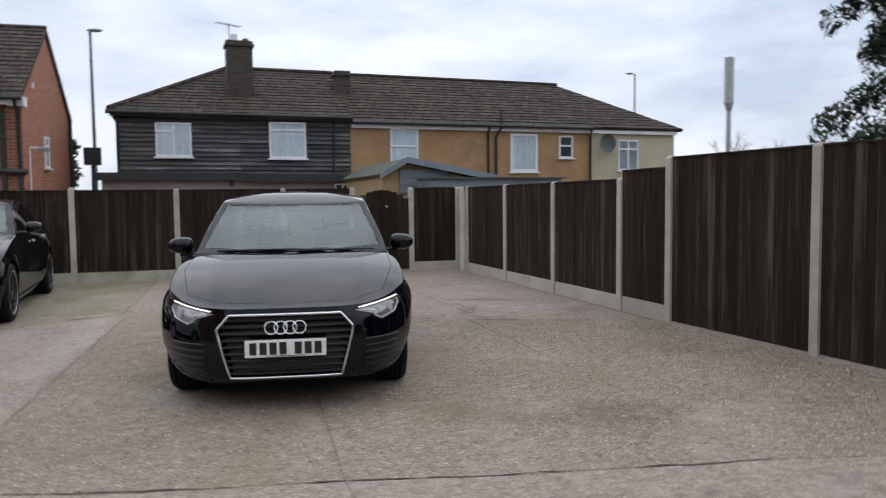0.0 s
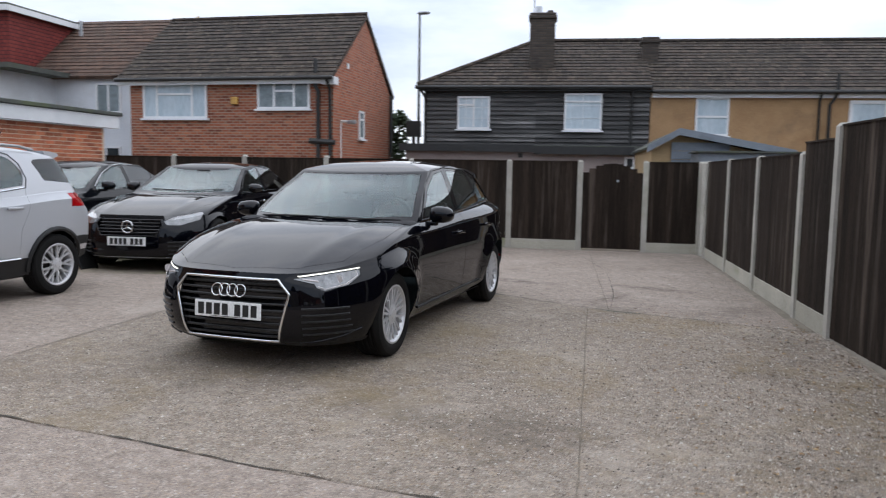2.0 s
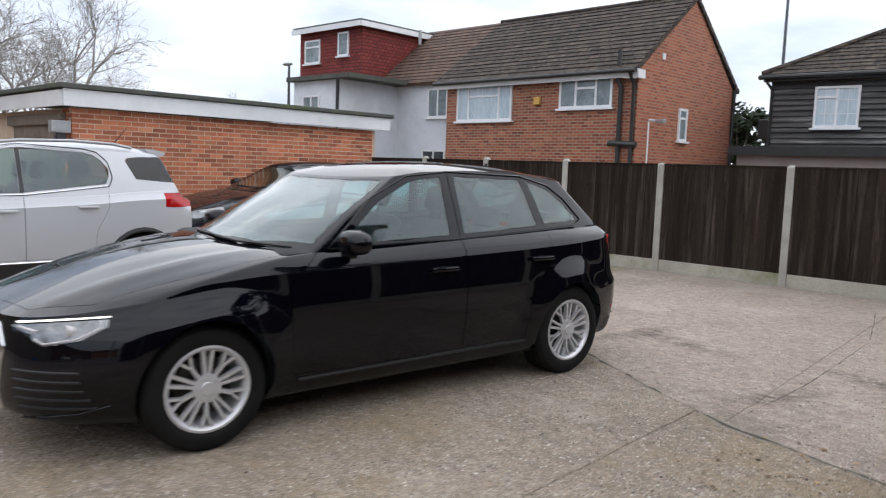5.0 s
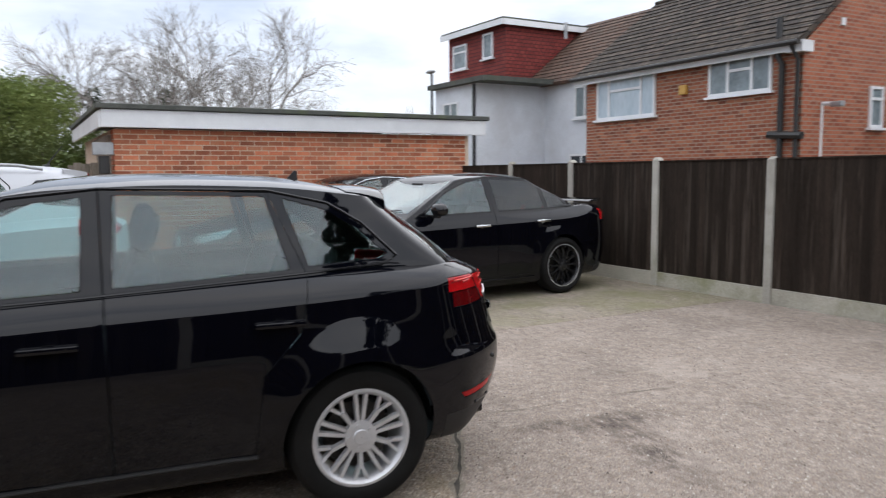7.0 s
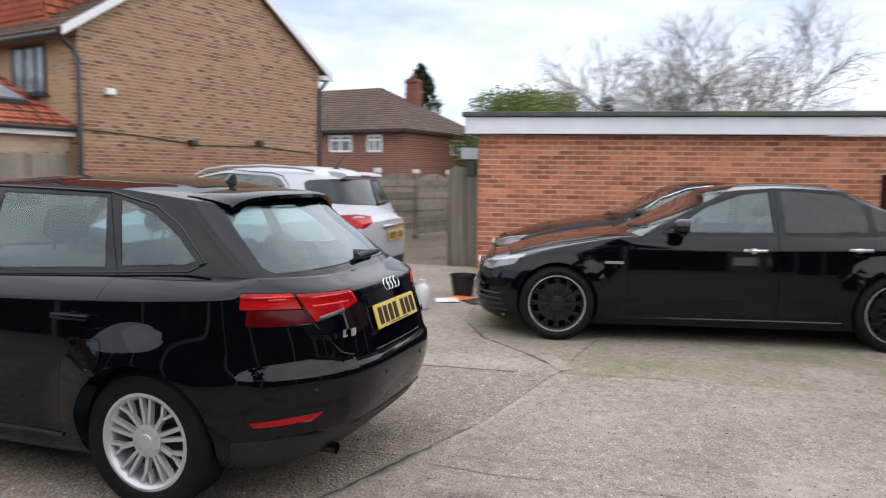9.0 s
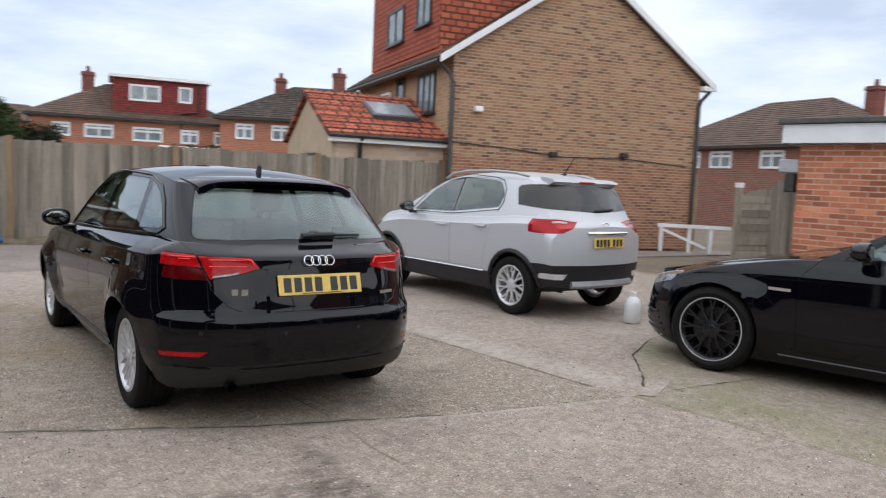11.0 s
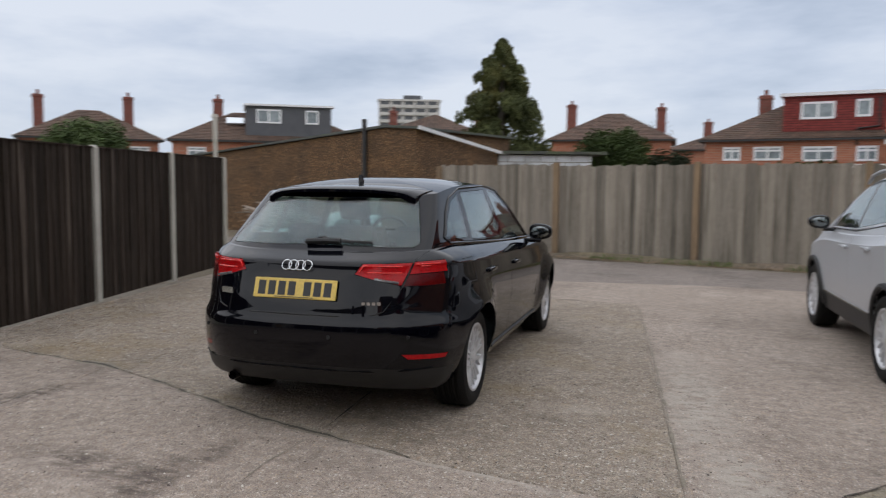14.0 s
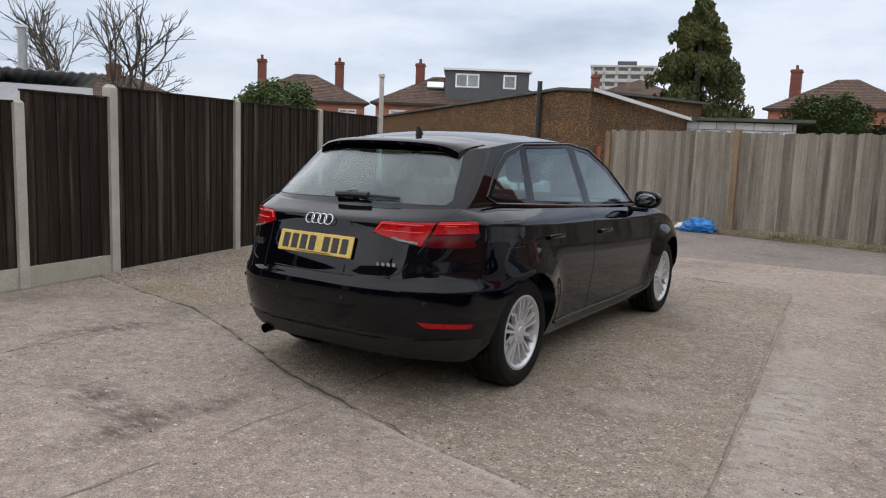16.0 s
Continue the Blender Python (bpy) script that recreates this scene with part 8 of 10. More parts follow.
for i in range(3):
    part("board", one_box(0.92, -0.05 - 0.006 * i, 1.50 + 0.19 * i, 3.15 - 0.5 * i, -0.004, 1.68 + 0.19 * i), blue_grey, sh)
part("flat_roof", one_box(1.3, -1.3, 1.62, 4.6, -0.30, 1.80), blue_grey, sh)
part("flat_roof_top", one_box(1.25, -1.4, 1.805, 4.7, -0.30, 1.84), felt, sh)
part("side_wall", one_box(1.5, -1.1, -0.05, 4.4, -0.32, 1.61), render_ochre, sh)

# red brick house
RED = frame_at(-12.54, 13.31, 6.4) @ Matrix.Diagonal((1.03, 1.0, 1.0, 1.0))
h4 = thing("brick_house", "red brick house with dark tiled gable roof and white windows", "house", "houses round the yard", m=RED)
bm = bmesh.new()
W4, D4, E4, R4 = 5.86, 5.1, 3.78, 5.86
prism(bm, [(0.0, -0.05), (W4 - 0.02, -0.05), (W4 - 0.02, E4 - 0.05), (0.0, E4 - 0.05)], "y", 0.0, D4)
part("wall", bm, brick_red, h4)
bm = bmesh.new()
prism(bm, [(0.0, -0.05), (D4, -0.05), (D4, E4 - 0.05), (D4 / 2, R4 - 0.08), (0.0, E4 - 0.05)], "x", W4 - 0.10, W4)
part("gable_wall", bm, brick_red_y, h4)
roof_part(h4, [[(-0.25, -0.25, E4 - 0.02), (W4 + 0.06, -0.25, E4 - 0.02), (W4 + 0.06, D4 / 2, R4), (-0.25, D4 / 2, R4)], [(W4 + 0.06, D4 + 0.25, E4 - 0.02), (-0.25, D4 + 0.25, E4 - 0.02), (-0.25, D4 / 2, R4), (W4 + 0.06, D4 / 2, R4)]], tile_dark)
part("fascia", one_box(-0.27, -0.20, E4 - 0.20, W4 + 0.08, -0.15, E4 - 0.06), white_fascia, h4)
part("soffit_box", one_box(W4 - 0.25, -0.20, E4 - 0.22, W4 + 0.10, 0.12, E4 - 0.02), white_fascia, h4)
bm = bmesh.new()
sweep(bm, [(-0.27, -0.30, E4 - 0.06), (W4 + 0.08, -0.30, E4 - 0.06)], 0.05, 8)
part("gutter", bm, dark_gutter, h4)
bm = bmesh.new()
sweep(bm, [(-0.25, D4 / 2, R4 + 0.02), (W4 + 0.06, D4 / 2, R4 + 0.02)], 0.06, 8)
part("ridge_tiles", bm, tile_dark, h4, smooth=40)
window(h4, pose(0.41, 0.0, 2.69), 1.90, 0.97, (0.22, 0.77), ((1, 0.68),), curtain_glass)
window(h4, pose(3.77, 0.0, 2.94), 1.46, 0.74, (0.32, 0.70), ((1, 0.64),), house_glass)
gab = pose(W4, 0, 0, 0, 0, 90)
window(h4, gab @ pose(2.0, 0.0, 2.25), 0.42, 0.80, (), ((0, 0.7),), house_glass)
part("alarm_box", one_box(3.03, -0.09, 3.06, 3.22, -0.002, 3.26, bevel=0.02), M("amber_alarm_box", (0.55, 0.30, 0.06), (0.66, 0.40, 0.10), 5, 40, 0.5), h4)
part("gable_vent", one_box(W4 + 0.002, 1.02, 4.12, W4 + 0.03, 1.14, 4.26), white_fascia, h4)
pipe(h4, [(5.42, -0.10, E4 + 0.45), (5.42, -0.12, E4 - 0.25), (5.48, -0.08, E4 - 0.4), (5.48, -0.08, 2.15), (5.50, -0.08, 0.0)], 0.055)
pipe(h4, [(5.78, -0.26, E4 - 0.1), (5.80, -0.08, E4 - 0.35), (5.80, -0.08, 2.1), (5.80, -0.08, 0.0)], 0.04)
pipe(h4, [(5.25, -0.10, 2.10), (5.95, -0.10, 2.06)], 0.07, name="waste_pipe")
pipe(h4, [(W4 + 0.05, D4 - 0.05, E4), (W4 + 0.05, D4 - 0.05, 0.0)], 0.05)
lamp_arm = thing("bracket_lamp", "white steel post with a short arm and lamp", "lamp", m=frame_at(-6.62, 14.55, 0))
bm = bmesh.new()
sweep(bm, [(0, 0, -0.03), (0, 0, 2.62), (0.03, 0, 2.66), (0.30, 0.02, 2.64)], 0.035, 8)
part("post", bm, white_fascia, lamp_arm)
part("lamp_head", one_box(0.22, -0.05, 2.58, 0.46, 0.07, 2.68, bevel=0.02), metal_grey, lamp_arm)

# white rendered house with a red tiled dormer
WH = frame_at(-20.4, 12.75, 8)
h5 = thing("white_house", "white rendered house with a red tile-hung dormer", "house", "houses round the yard", m=WH)
part("wall", one_box(0.0, 0.9, -0.05, 7.5, 6.0, 4.0), render_white, h5)
bm = bmesh.new()
prism(bm, [(0.9, -0.05), (6.0, -0.05), (6.0, 4.0), (3.45, 6.1), (0.9, 4.0)], "x", 7.5, 7.62)
part("gable_wall", bm, render_ochre, h5)
part("rear_wing", one_box(2.05, -1.55, -0.05, 4.35, 0.9, 3.98), render_white, h5)
part("wing_roof", one_box(1.9, -1.75, 3.985, 5.0, 0.95, 4.12), felt, h5)
roof_part(h5, [[(-0.2, 0.68, 4.02), (7.75, 0.68, 4.02), (7.75, 3.45, 6.2), (-0.2, 3.45, 6.2)], [(7.75, 6.2, 4.02), (-0.2, 6.2, 4.02), (-0.2, 3.45, 6.2), (7.75, 3.45, 6.2)]], tile_brown)
part("verge", one_box(7.70, 0.6, 3.95, 7.78, 0.75, 4.1), white_fascia, h5)
bm = bmesh.new()
prism(bm, [(0.60, 4.05), (0.75, 4.05), (3.4, 6.12), (3.4, 6.28)], "x", 7.76, 7.82)
part("bargeboard", bm, render_ochre, h5)
bm = bmesh.new()
box(bm, 0.15, 0.10, 4.10, 3.45, 3.4, 5.95)
part("dormer_front", bm, tile_red_hang, h5)
part("dormer_side", one_box(3.452, 0.10, 4.10, 3.47, 3.4, 5.95), tile_red_hang_y, h5)
part("dormer_roof", one_box(0.0, -0.12, 6.0, 3.62, 3.45, 6.09), felt, h5)
part("dormer_fascia", one_box(-0.02, -0.16, 5.86, 3.64, -0.125, 6.03), white_fascia, h5)
part("dormer_fascia", one_box(3.625, -0.12, 5.86, 3.66, 3.4, 6.03), white_fascia, h5)
window(h5, pose(0.45, 0.10, 4.85), 0.85, 0.80, (), ((0, 0.7),), house_glass)
window(h5, pose(2.25, 0.10, 5.00), 0.55, 0.78, (), (), house_glass)
window(h5, pose(2.55, -1.55, 2.75), 0.85, 0.78, (0.5,), (), house_glass)
window(h5, pose(5.75, 0.9, 2.95), 0.85, 0.90, (0.5,), (), house_glass)
window(h5, pose(5.55, 0.9, 1.2), 1.0, 0.75, (0.5,), (), dark_glass)
pipe(h5, [(4.30, -1.60, 3.95), (4.30, -1.60, 0.0)], 0.05)
pipe(h5, [(5.3, 0.9, 5.25), (5.3, 0.9, 5.7)], 0.05, metal_grey, "flue")

# brick garage: bricks are pieces, see the end of the file
GAR = frame_at(-8.1, 2.42, 96.73)
gar = thing("garage", "orange-red brick flat-roofed garage with white fascia", "garage", m=GAR)
garage_wall = part("wall", one_box(0.012, 0.005, -0.05, 5.95, 5.2, 2.10), mortar, gar)
part("fascia", one_box(-0.17, -0.16, 2.11, 6.22, -0.125, 2.36, bevel=0.004), white_fascia, gar)
part("soffit", one_box(-0.15, -0.124, 2.112, 6.20, 0.02, 2.13), white_fascia, gar)
part("fascia", one_box(-0.20, -0.12, 2.11, -0.165, 5.4, 2.34), white_fascia, gar)
part("roof", one_box(-0.24, -0.21, 2.365, 6.28, 5.5, 2.44, bevel=0.015), felt, gar)
bm = bmesh.new()
box(bm, 0.0, 0.35, 0.0, 0.008, 2.6, 1.85)
part("door", bm, scrap_wood, gar, "brown timber garage door", m=pose(-0.006, 0, 0))
part("lintel", one_box(-0.06, 0.25, 1.86, 0.01, 2.75, 2.02), scrap_wood, gar)
part("bracket", one_box(-0.28, 0.02, 1.72, 0.0, 0.16, 1.90, bevel=0.01), metal_grey, gar)
bm = bmesh.new()
box(bm, -0.20, 0.05, 1.45, -0.06, 0.18, 1.71, bevel=0.02)
part("wall_lantern", bm, dark_gutter, gar)

# tan brick house with orange-tiled extension
TAN = frame_at(-7.42, -4.66, 165.96, 0.05) @ Matrix.Diagonal((0.965, 0.95, 0.945, 1.0)) @ Matrix.Translation((-0.66, 0, 0))
h6 = thing("tan_brick_house", "tan brick house with a plain gable wall and red dormer", "house", "houses round the yard", m=TAN)
bm = bmesh.new()
X0, X1, XA, ZE, ZA = 0.66, 7.18, 3.92, 4.22, 6.42
prism(bm, [(X0, -0.05), (X1, -0.05), (X1, ZE), (XA, ZA), (X0, ZE)], "y", 0.0, 0.24)
part("gable_wall", bm, brick_tan, h6)
part("lower_bricks", one_box(X0, -0.006, -0.05, X1, -0.001, 1.98), brick_mat("redder_stock_brick", [(0.10, 0.042, 0.028), (0.27, 0.115, 0.060), (0.34, 0.160, 0.085), (0.17, 0.068, 0.040), (0.37, 0.19, 0.105)], (0.38, 0.28, 0.20), bw=0.215, bh=0.070, gap=0.009, stain=(0.27, 0.11, 0.06)), h6)
bm = bmesh.new()
box(bm, X0, 0.24, -0.05, X1, 7.5, ZE)
part("wall", bm, brick_tan_y, h6)
roof_part(h6, [[(X0 - 0.35, -0.12, ZE - 0.18), (XA, -0.12, ZA + 0.06), (XA, 7.6, ZA + 0.06), (X0 - 0.35, 7.6, ZE - 0.18)], [(XA, -0.12, ZA + 0.06), (X1 + 0.35, -0.12, ZE - 0.18), (X1 + 0.35, 7.6, ZE - 0.18), (XA, 7.6, ZA + 0.06)]], tile_brown_y)
for p, q in (((X0 - 0.36, ZE - 0.20), (XA, ZA + 0.05)), ((XA, ZA + 0.05), (X1 + 0.36, ZE - 0.20))):
    bm = bmesh.new()
    prism(bm, [(p[0], p[1] - 0.11), (q[0], q[1] - 0.11), (q[0], q[1] + 0.05), (p[0], p[1] + 0.05)], "y", -0.17, -0.125)
    part("bargeboard", bm, white_fascia, h6)
part("soffit_return", one_box(X1, -0.15, ZE - 0.30, X1 + 0.36, 0.2, ZE - 0.19), white_fascia, h6)
bm = bmesh.new()
box(bm, 0.75, 1.1, 4.1, 3.8, 6.4, 6.9)
part("dormer", bm, tile_orange, h6, "dormer hung with orange-red tiles")
part("dormer_face", one_box(0.72, 1.1, 4.45, 0.748, 6.4, 6.88), brick_mat("orange_hung_tiles", [(0.26, 0.048, 0.022), (0.34, 0.07, 0.032), (0.42, 0.095, 0.045)], (0.09, 0.02, 0.014), axis="y", bw=0.2, bh=0.12, gap=0.014, bump=0.9, stain=(0.28, 0.07, 0.04)), h6)
lft = pose(X0, 7.5, 0, 0, 0, -90)
black_frame = M("black_window_frame", (0.012, 0.013, 0.015), (0.03, 0.032, 0.035), 4, 40, 0.4, bump=0.02)
window(h6, lft @ pose(5.35, 0.0, 2.95), 1.15, 0.95, (0.36, 0.70), (), house_glass, black_frame)
window(h6, lft @ pose(2.2, 0.0, 2.75), 1.0, 0.95, (0.5,), (), house_glass, upvc)
window(h6, lft @ pose(3.75, 0.0, 2.85), 0.6, 1.1, (), (), dark_glass, black_frame)
dfm = pose(0.72, 7.5, 0, 0, 0, -90)
window(h6, dfm @ pose(2.6, 0.0, 4.95), 1.3, 0.9, (0.5,), (), house_glass, black_frame)
window(h6, dfm @ pose(4.9, 0.0, 5.1), 0.95, 0.85, (0.5,), (), house_glass, black_frame)
pipe(h6, [(X0 - 0.28, 0.10, ZE - 0.28), (X0 - 0.05, 0.06, ZE - 0.5), (X0 - 0.03, -0.06, ZE - 0.7), (X0 - 0.03, -0.06, 0.0)], 0.05)
pipe(h6, [(X0 - 0.33, 0.0, ZE - 0.25), (X0 - 0.33, 7.5, ZE - 0.25)], 0.06, name="gutter")
pipe(h6, [(X1 + 0.32, 0.02, ZE - 0.3), (X1 + 0.04, -0.02, ZE - 0.55), (X1 - 0.03, -0.05, ZE - 0.7), (X1 - 0.03, -0.05, 0.0)], 0.045)
pipe(h6, [(0.7, -0.02, 2.26), (2.0, -0.02, 2.20), (3.4, -0.02, 2.08), (5.2, -0.02, 2.12), (6.9, -0.02, 2.03)], 0.012, name="cable")
for x, z in ((3.15, 2.12), (5.05, 2.20), (1.25, 3.0)):
    part("wall_light", one_box(x - 0.09, -0.14, z - 0.06, x + 0.09, -0.008, z + 0.06, bevel=0.02), dark_gutter if x > 2 else white_fascia, h6)
chimney(h6, 6.9, 4.5, 4.0, 5.15, 0.6, 0.5, chimney_red, 1)
ex = thing("tiled_extension", "pale brick single-storey extension with an orange tiled roof", "extension", m=TAN)
part("wall", one_box(-1.75, 0.30, -0.05, 0.64, 5.1, 2.22), brick_pale, ex)
bm = bmesh.new()
prism(bm, [(0.30, -0.05), (5.1, -0.05), (5.1, 2.22), (2.7, 3.25), (0.30, 2.22)], "x", -1.85, -1.752)
part("gable_wall", bm, M("pale_gable_brick", (0.36, 0.27, 0.18), (0.46, 0.36, 0.25), 3, 50, 0.9), ex)
roof_part(ex, [[(-1.95, 0.10, 2.30), (0.64, 0.10, 2.30), (0.64, 2.7, 3.38), (-1.95, 2.7, 3.38)], [(0.64, 5.3, 2.3), (-1.95, 5.3, 2.3), (-1.95, 2.7, 3.38), (0.64, 2.7, 3.38)]], tile_orange, 0.10)
part("fascia", one_box(-1.95, 0.12, 2.12, 0.64, 0.15, 2.24), white_fascia, ex)
bm = bmesh.new()
sweep(bm, [(-1.95, 0.08, 2.25), (0.64, 0.08, 2.25)], 0.045, 8)
part("gutter", bm, dark_gutter, ex)
bm = bmesh.new()
for k in range(17):
    x = -1.85 + k * 0.155
    sweep(bm, [(x, 0.12, 2.325), (x, 2.68, 3.395)], 0.030, 6)
part("tile_roll_cover", bm, tile_orange, ex, smooth=50)
sl = part("roof_light_frame", one_box(-0.78, 0.0, -0.02, 0.30, 1.0, 0.075, bevel=0.01), grey_clad, ex, m=pose(0, 1.02, 2.72, 22.6))
part("pane", one_box(-0.70, 0.08, 0.076, 0.22, 0.92, 0.086), skylight_glass, sl)
pipe(ex, [(-1.25, 0.08, 2.25), (-1.25, 0.24, 2.05), (-1.25, 0.24, 0.0)], 0.045)
part("wall_light", one_box(0.05, 0.18, 1.72, 0.17, 0.298, 1.82, bevel=0.02), dark_gutter, ex)
part("wall_light", one_box(-0.14, 0.20, 1.70, -0.05, 0.298, 1.78, bevel=0.02), dark_gutter, ex)
window(ex, pose(-1.86, 4.6, 0, 0, 0, -90) @ pose(1.4, 0.0, 0.9), 1.5, 1.0, (0.33, 0.66), (), dark_glass, black_frame)


# ---------- things farther off ----------
def hip_house(x, y, ang, w, d, ez, rz, wall_mat, roof_mat, label, chimneys=(), windows=(), hip=True, dorm=None):
    """A plain two-storey house; local x along its front, -y towards the yard."""
    h = thing("far_house", label, "house", "houses beyond the fence", m=frame_at(x, y, ang))
    part("wall", one_box(0, 0, -0.05, w, d, ez), wall_mat, h)
    k = d / 2 if hip else 0.0
    o = 0.3
    a, b_, c, e_ = (-o, -o, ez), (w + o, -o, ez), (w + o, d + o, ez), (-o, d + o, ez)
    r0, r1 = (k - (o if not hip else 0), d / 2, rz), (w - k + (o if not hip else 0), d / 2, rz)
    faces = [[a, b_, r1, r0], [c, e_, r0, r1]]
    roof_part(h, faces, roof_mat, 0.12)
    if hip:
        roof_part(h, [[b_, c, r1], [e_, a, r0]], tile_brown_y if roof_mat == tile_brown else tile_dark_y, 0.12)
    part("gutter", one_box(-o, -o - 0.05, ez - 0.10, w + o, -o, ez - 0.01), dark_gutter, h)
    for cx, cy, top_, wd in chimneys:
        chimney(h, cx, cy, ez + 0.2, top_, wd, wd, chimney_red, 1)
    for wx, wz, ww, wh in windows:
        window(h, pose(wx, 0, wz), ww, wh, (0.5,), ((0, 0.7), (1, 0.7)), house_glass, fr=0.09, sill=False)
    return h


# beyond the grey fence
fh = hip_house(-3.1, -29.6, 168, 8.6, 6.0, 3.50, 5.25, brick_far, tile_brown, "orange brick house with a wide red-tiled dormer", [(2.2, 3.0, 5.75, 0.55)], [(0.8, 2.55, 0.75, 0.62), (2.1, 2.55, 1.2, 0.62), (4.1, 2.5, 1.3, 0.65), (6.2, 2.5, 0.8, 0.65), (7.7, 2.5, 0.7, 0.65)])
bm = bmesh.new()
box(bm, 3.25, 0.25, 3.45, 7.4, 3.2, 5.35)
part("dormer", bm, tile_red_hang, fh)
part("dormer_roof", one_box(3.1, 0.05, 5.36, 7.55, 3.3, 5.50), white_fascia, fh)
window(fh, pose(3.95, 0.25, 4.35), 1.35, 0.75, (0.5,), (), house_glass, fr=0.09, sill=False)
window(fh, pose(6.1, 0.25, 4.40), 0.6, 0.75, (), (), house_glass, fr=0.09, sill=False)
pipe(fh, [(7.0, 0.2, 5.2), (7.0, 0.2, 4.0), (6.2, 0.2, 3.9), (6.2, -0.05, 3.2)], 0.05)
lean = part("porch_roof", one_box(5.2, -2.2, 2.05, 8.2, -0.02, 2.15), white_fascia, fh, m=pose(0, 0, 0.25, 9))
hip_house(-10.2, -26.0, 150, 9.0, 6.0, 3.78, 5.6, brick_far, tile_dark, "orange brick house with a steep dark roof", [(2.4, 2.5, 5.9, 0.5), (5.2, 2.5, 6.3, 0.6)], [(0.7, 2.8, 0.8, 0.7), (2.3, 2.8, 0.9, 0.7), (4.3, 2.8, 0.9, 0.7)])
hip_house(6.2, -42.3, 180, 7.6, 6.5, 4.30, 6.25, brick_far, tile_brown, "far brick house with a brown hipped roof", [(0.9, 3.2, 6.9, 0.6), (6.9, 3.2, 6.6, 0.6)], [])
hip_house(-1.0, -55, 178, 9.0, 7.0, 4.2, 5.6, brick_far, tile_brown, "far brick house with a brown roof", [(3.0, 3.5, 6.6, 0.7)], [])
hip_house(17.0, -39.0, 192, 6.6, 6.5, 4.6, 6.15, brick_far, tile_brown, "far brick house with a brown hipped roof", [(6.4, 3.0, 7.1, 0.6), (0.4, 3.0, 6.4, 0.5)], [])
gd = hip_house(25.2, -28.3, 212, 11.0, 6.5, 3.7, 5.55, brick_far, tile_brown, "brick house with a grey-clad roof dormer", [(2.4, 3.0, 6.3, 0.55)], [(0.8, 2.6, 1.0, 0.7)])
part("dormer", one_box(4.0, 0.3, 3.75, 8.9, 4.0, 5.72), grey_clad, gd, "flat-roofed grey dormer")
part("dormer_roof", one_box(3.9, 0.1, 5.73, 9.05, 4.1, 5.84), white_fascia, gd)
window(gd, pose(4.6, 0.3, 4.75), 1.4, 0.80, (0.5,), (), house_glass, fr=0.09, sill=False)
window(gd, pose(7.4, 0.3, 4.75), 0.75, 0.80, (), (), house_glass, fr=0.09, sill=False)
part("roof_light", one_box(2.9, -0.02, -0.02, 3.9, 0.8, 0.06), skylight_glass, gd, m=pose(0, 1.4, 4.75, 27))
hip_house(32.6, -25.0, 224, 7.2, 6.0, 3.75, 5.55, brick_far, tile_brown, "brick house with a brown hipped roof and two chimneys", [(0.9, 3.0, 6.35, 0.55), (5.8, 3.0, 6.45, 0.55)], [(5.6, 2.6, 1.1, 0.75)])
hip_house(37.0, -14.5, 236, 8.0, 6.0, 3.0, 4.6, brick_far, tile_brown, "low brick house behind the side fence", [(4.0, 3.0, 5.2, 0.8)], [])
# beyond the garage
f2 = hip_house(-27.3, -15.4, 78.4, 10.2, 7.0, 3.33, 5.50, brick_brown, tile_brown, "brown brick house with a brown hipped roof", [(7.8, 4.6, 5.95, 0.55)], [(6.5, 2.42, 1.15, 0.72), (8.45, 2.42, 0.72, 0.72), (3.8, 2.42, 1.2, 0.72), (2.6, 2.42, 0.6, 0.72)])
window(f2, pose(10.2, 3.9, 2.42, 0, 0, 90), 1.3, 0.7, (0.5,), (), house_glass, fr=0.09, sill=False)

# tower block
tw = thing("tower_block", "pale concrete tower block with rows of balconies", "tower block", m=frame_at(92.5, -224, 200))
part("wall", one_box(0, 0, -0.05, 20, 14, 28.0), tower_conc, tw)
part("roof_plant", one_box(8, 3, 28.0, 14, 9, 30.2), grey_clad, tw)
part("parapet", one_box(-0.4, -0.4, 28.0, 20.4, 14.4, 28.6), tower_conc, tw)
for f in range(8):
    z = 9.0 + 2.4 * f
    for k in range(5):
        part("balcony", one_box(0.4 + 3.9 * k, -0.8, z, 3.7 + 3.9 * k, -0.02, z + 1.0), tower_conc, tw)
        part("window", one_box(0.6 + 3.9 * k, -0.06, z + 1.02, 3.5 + 3.9 * k, -0.01, z + 2.2), dark_glass, tw)

# pebbledash garage by the lane
PB = frame_at(4.05, -9.25, -17.5)
pb = thing("pebbledash_garage", "brown pebbledashed garage with a shallow pitched roof", "garage", m=PB)
bm = bmesh.new()
prism(bm, [(0.0, -0.05), (8.2, -0.05), (8.2, 2.12), (0.9, 2.72), (0.0, 2.68)], "y", -4.5, 0.0)
part("wall", bm, pebble, pb)
bm = bmesh.new()
prism(bm, [(-0.12, 2.66), (0.9, 2.73), (8.3, 2.13), (8.3, 2.18), (0.9, 2.79), (-0.12, 2.72)], "y", -4.7, 0.08)
part("roof", bm, felt, pb)
bm = bmesh.new()
prism(bm, [(-4.7, 2.10), (0.08, 2.66), (0.08, 2.74), (-4.7, 2.18)], "x", -0.16, -0.125)
part("verge", bm, white_fascia, pb)
bm = bmesh.new()
sweep(bm, [(1.55, 0.07, -0.02), (1.55, 0.07, 2.75), (1.55, 0.07, 2.95)], 0.06, 8)
part("downpipe", bm, dark_gutter, pb)
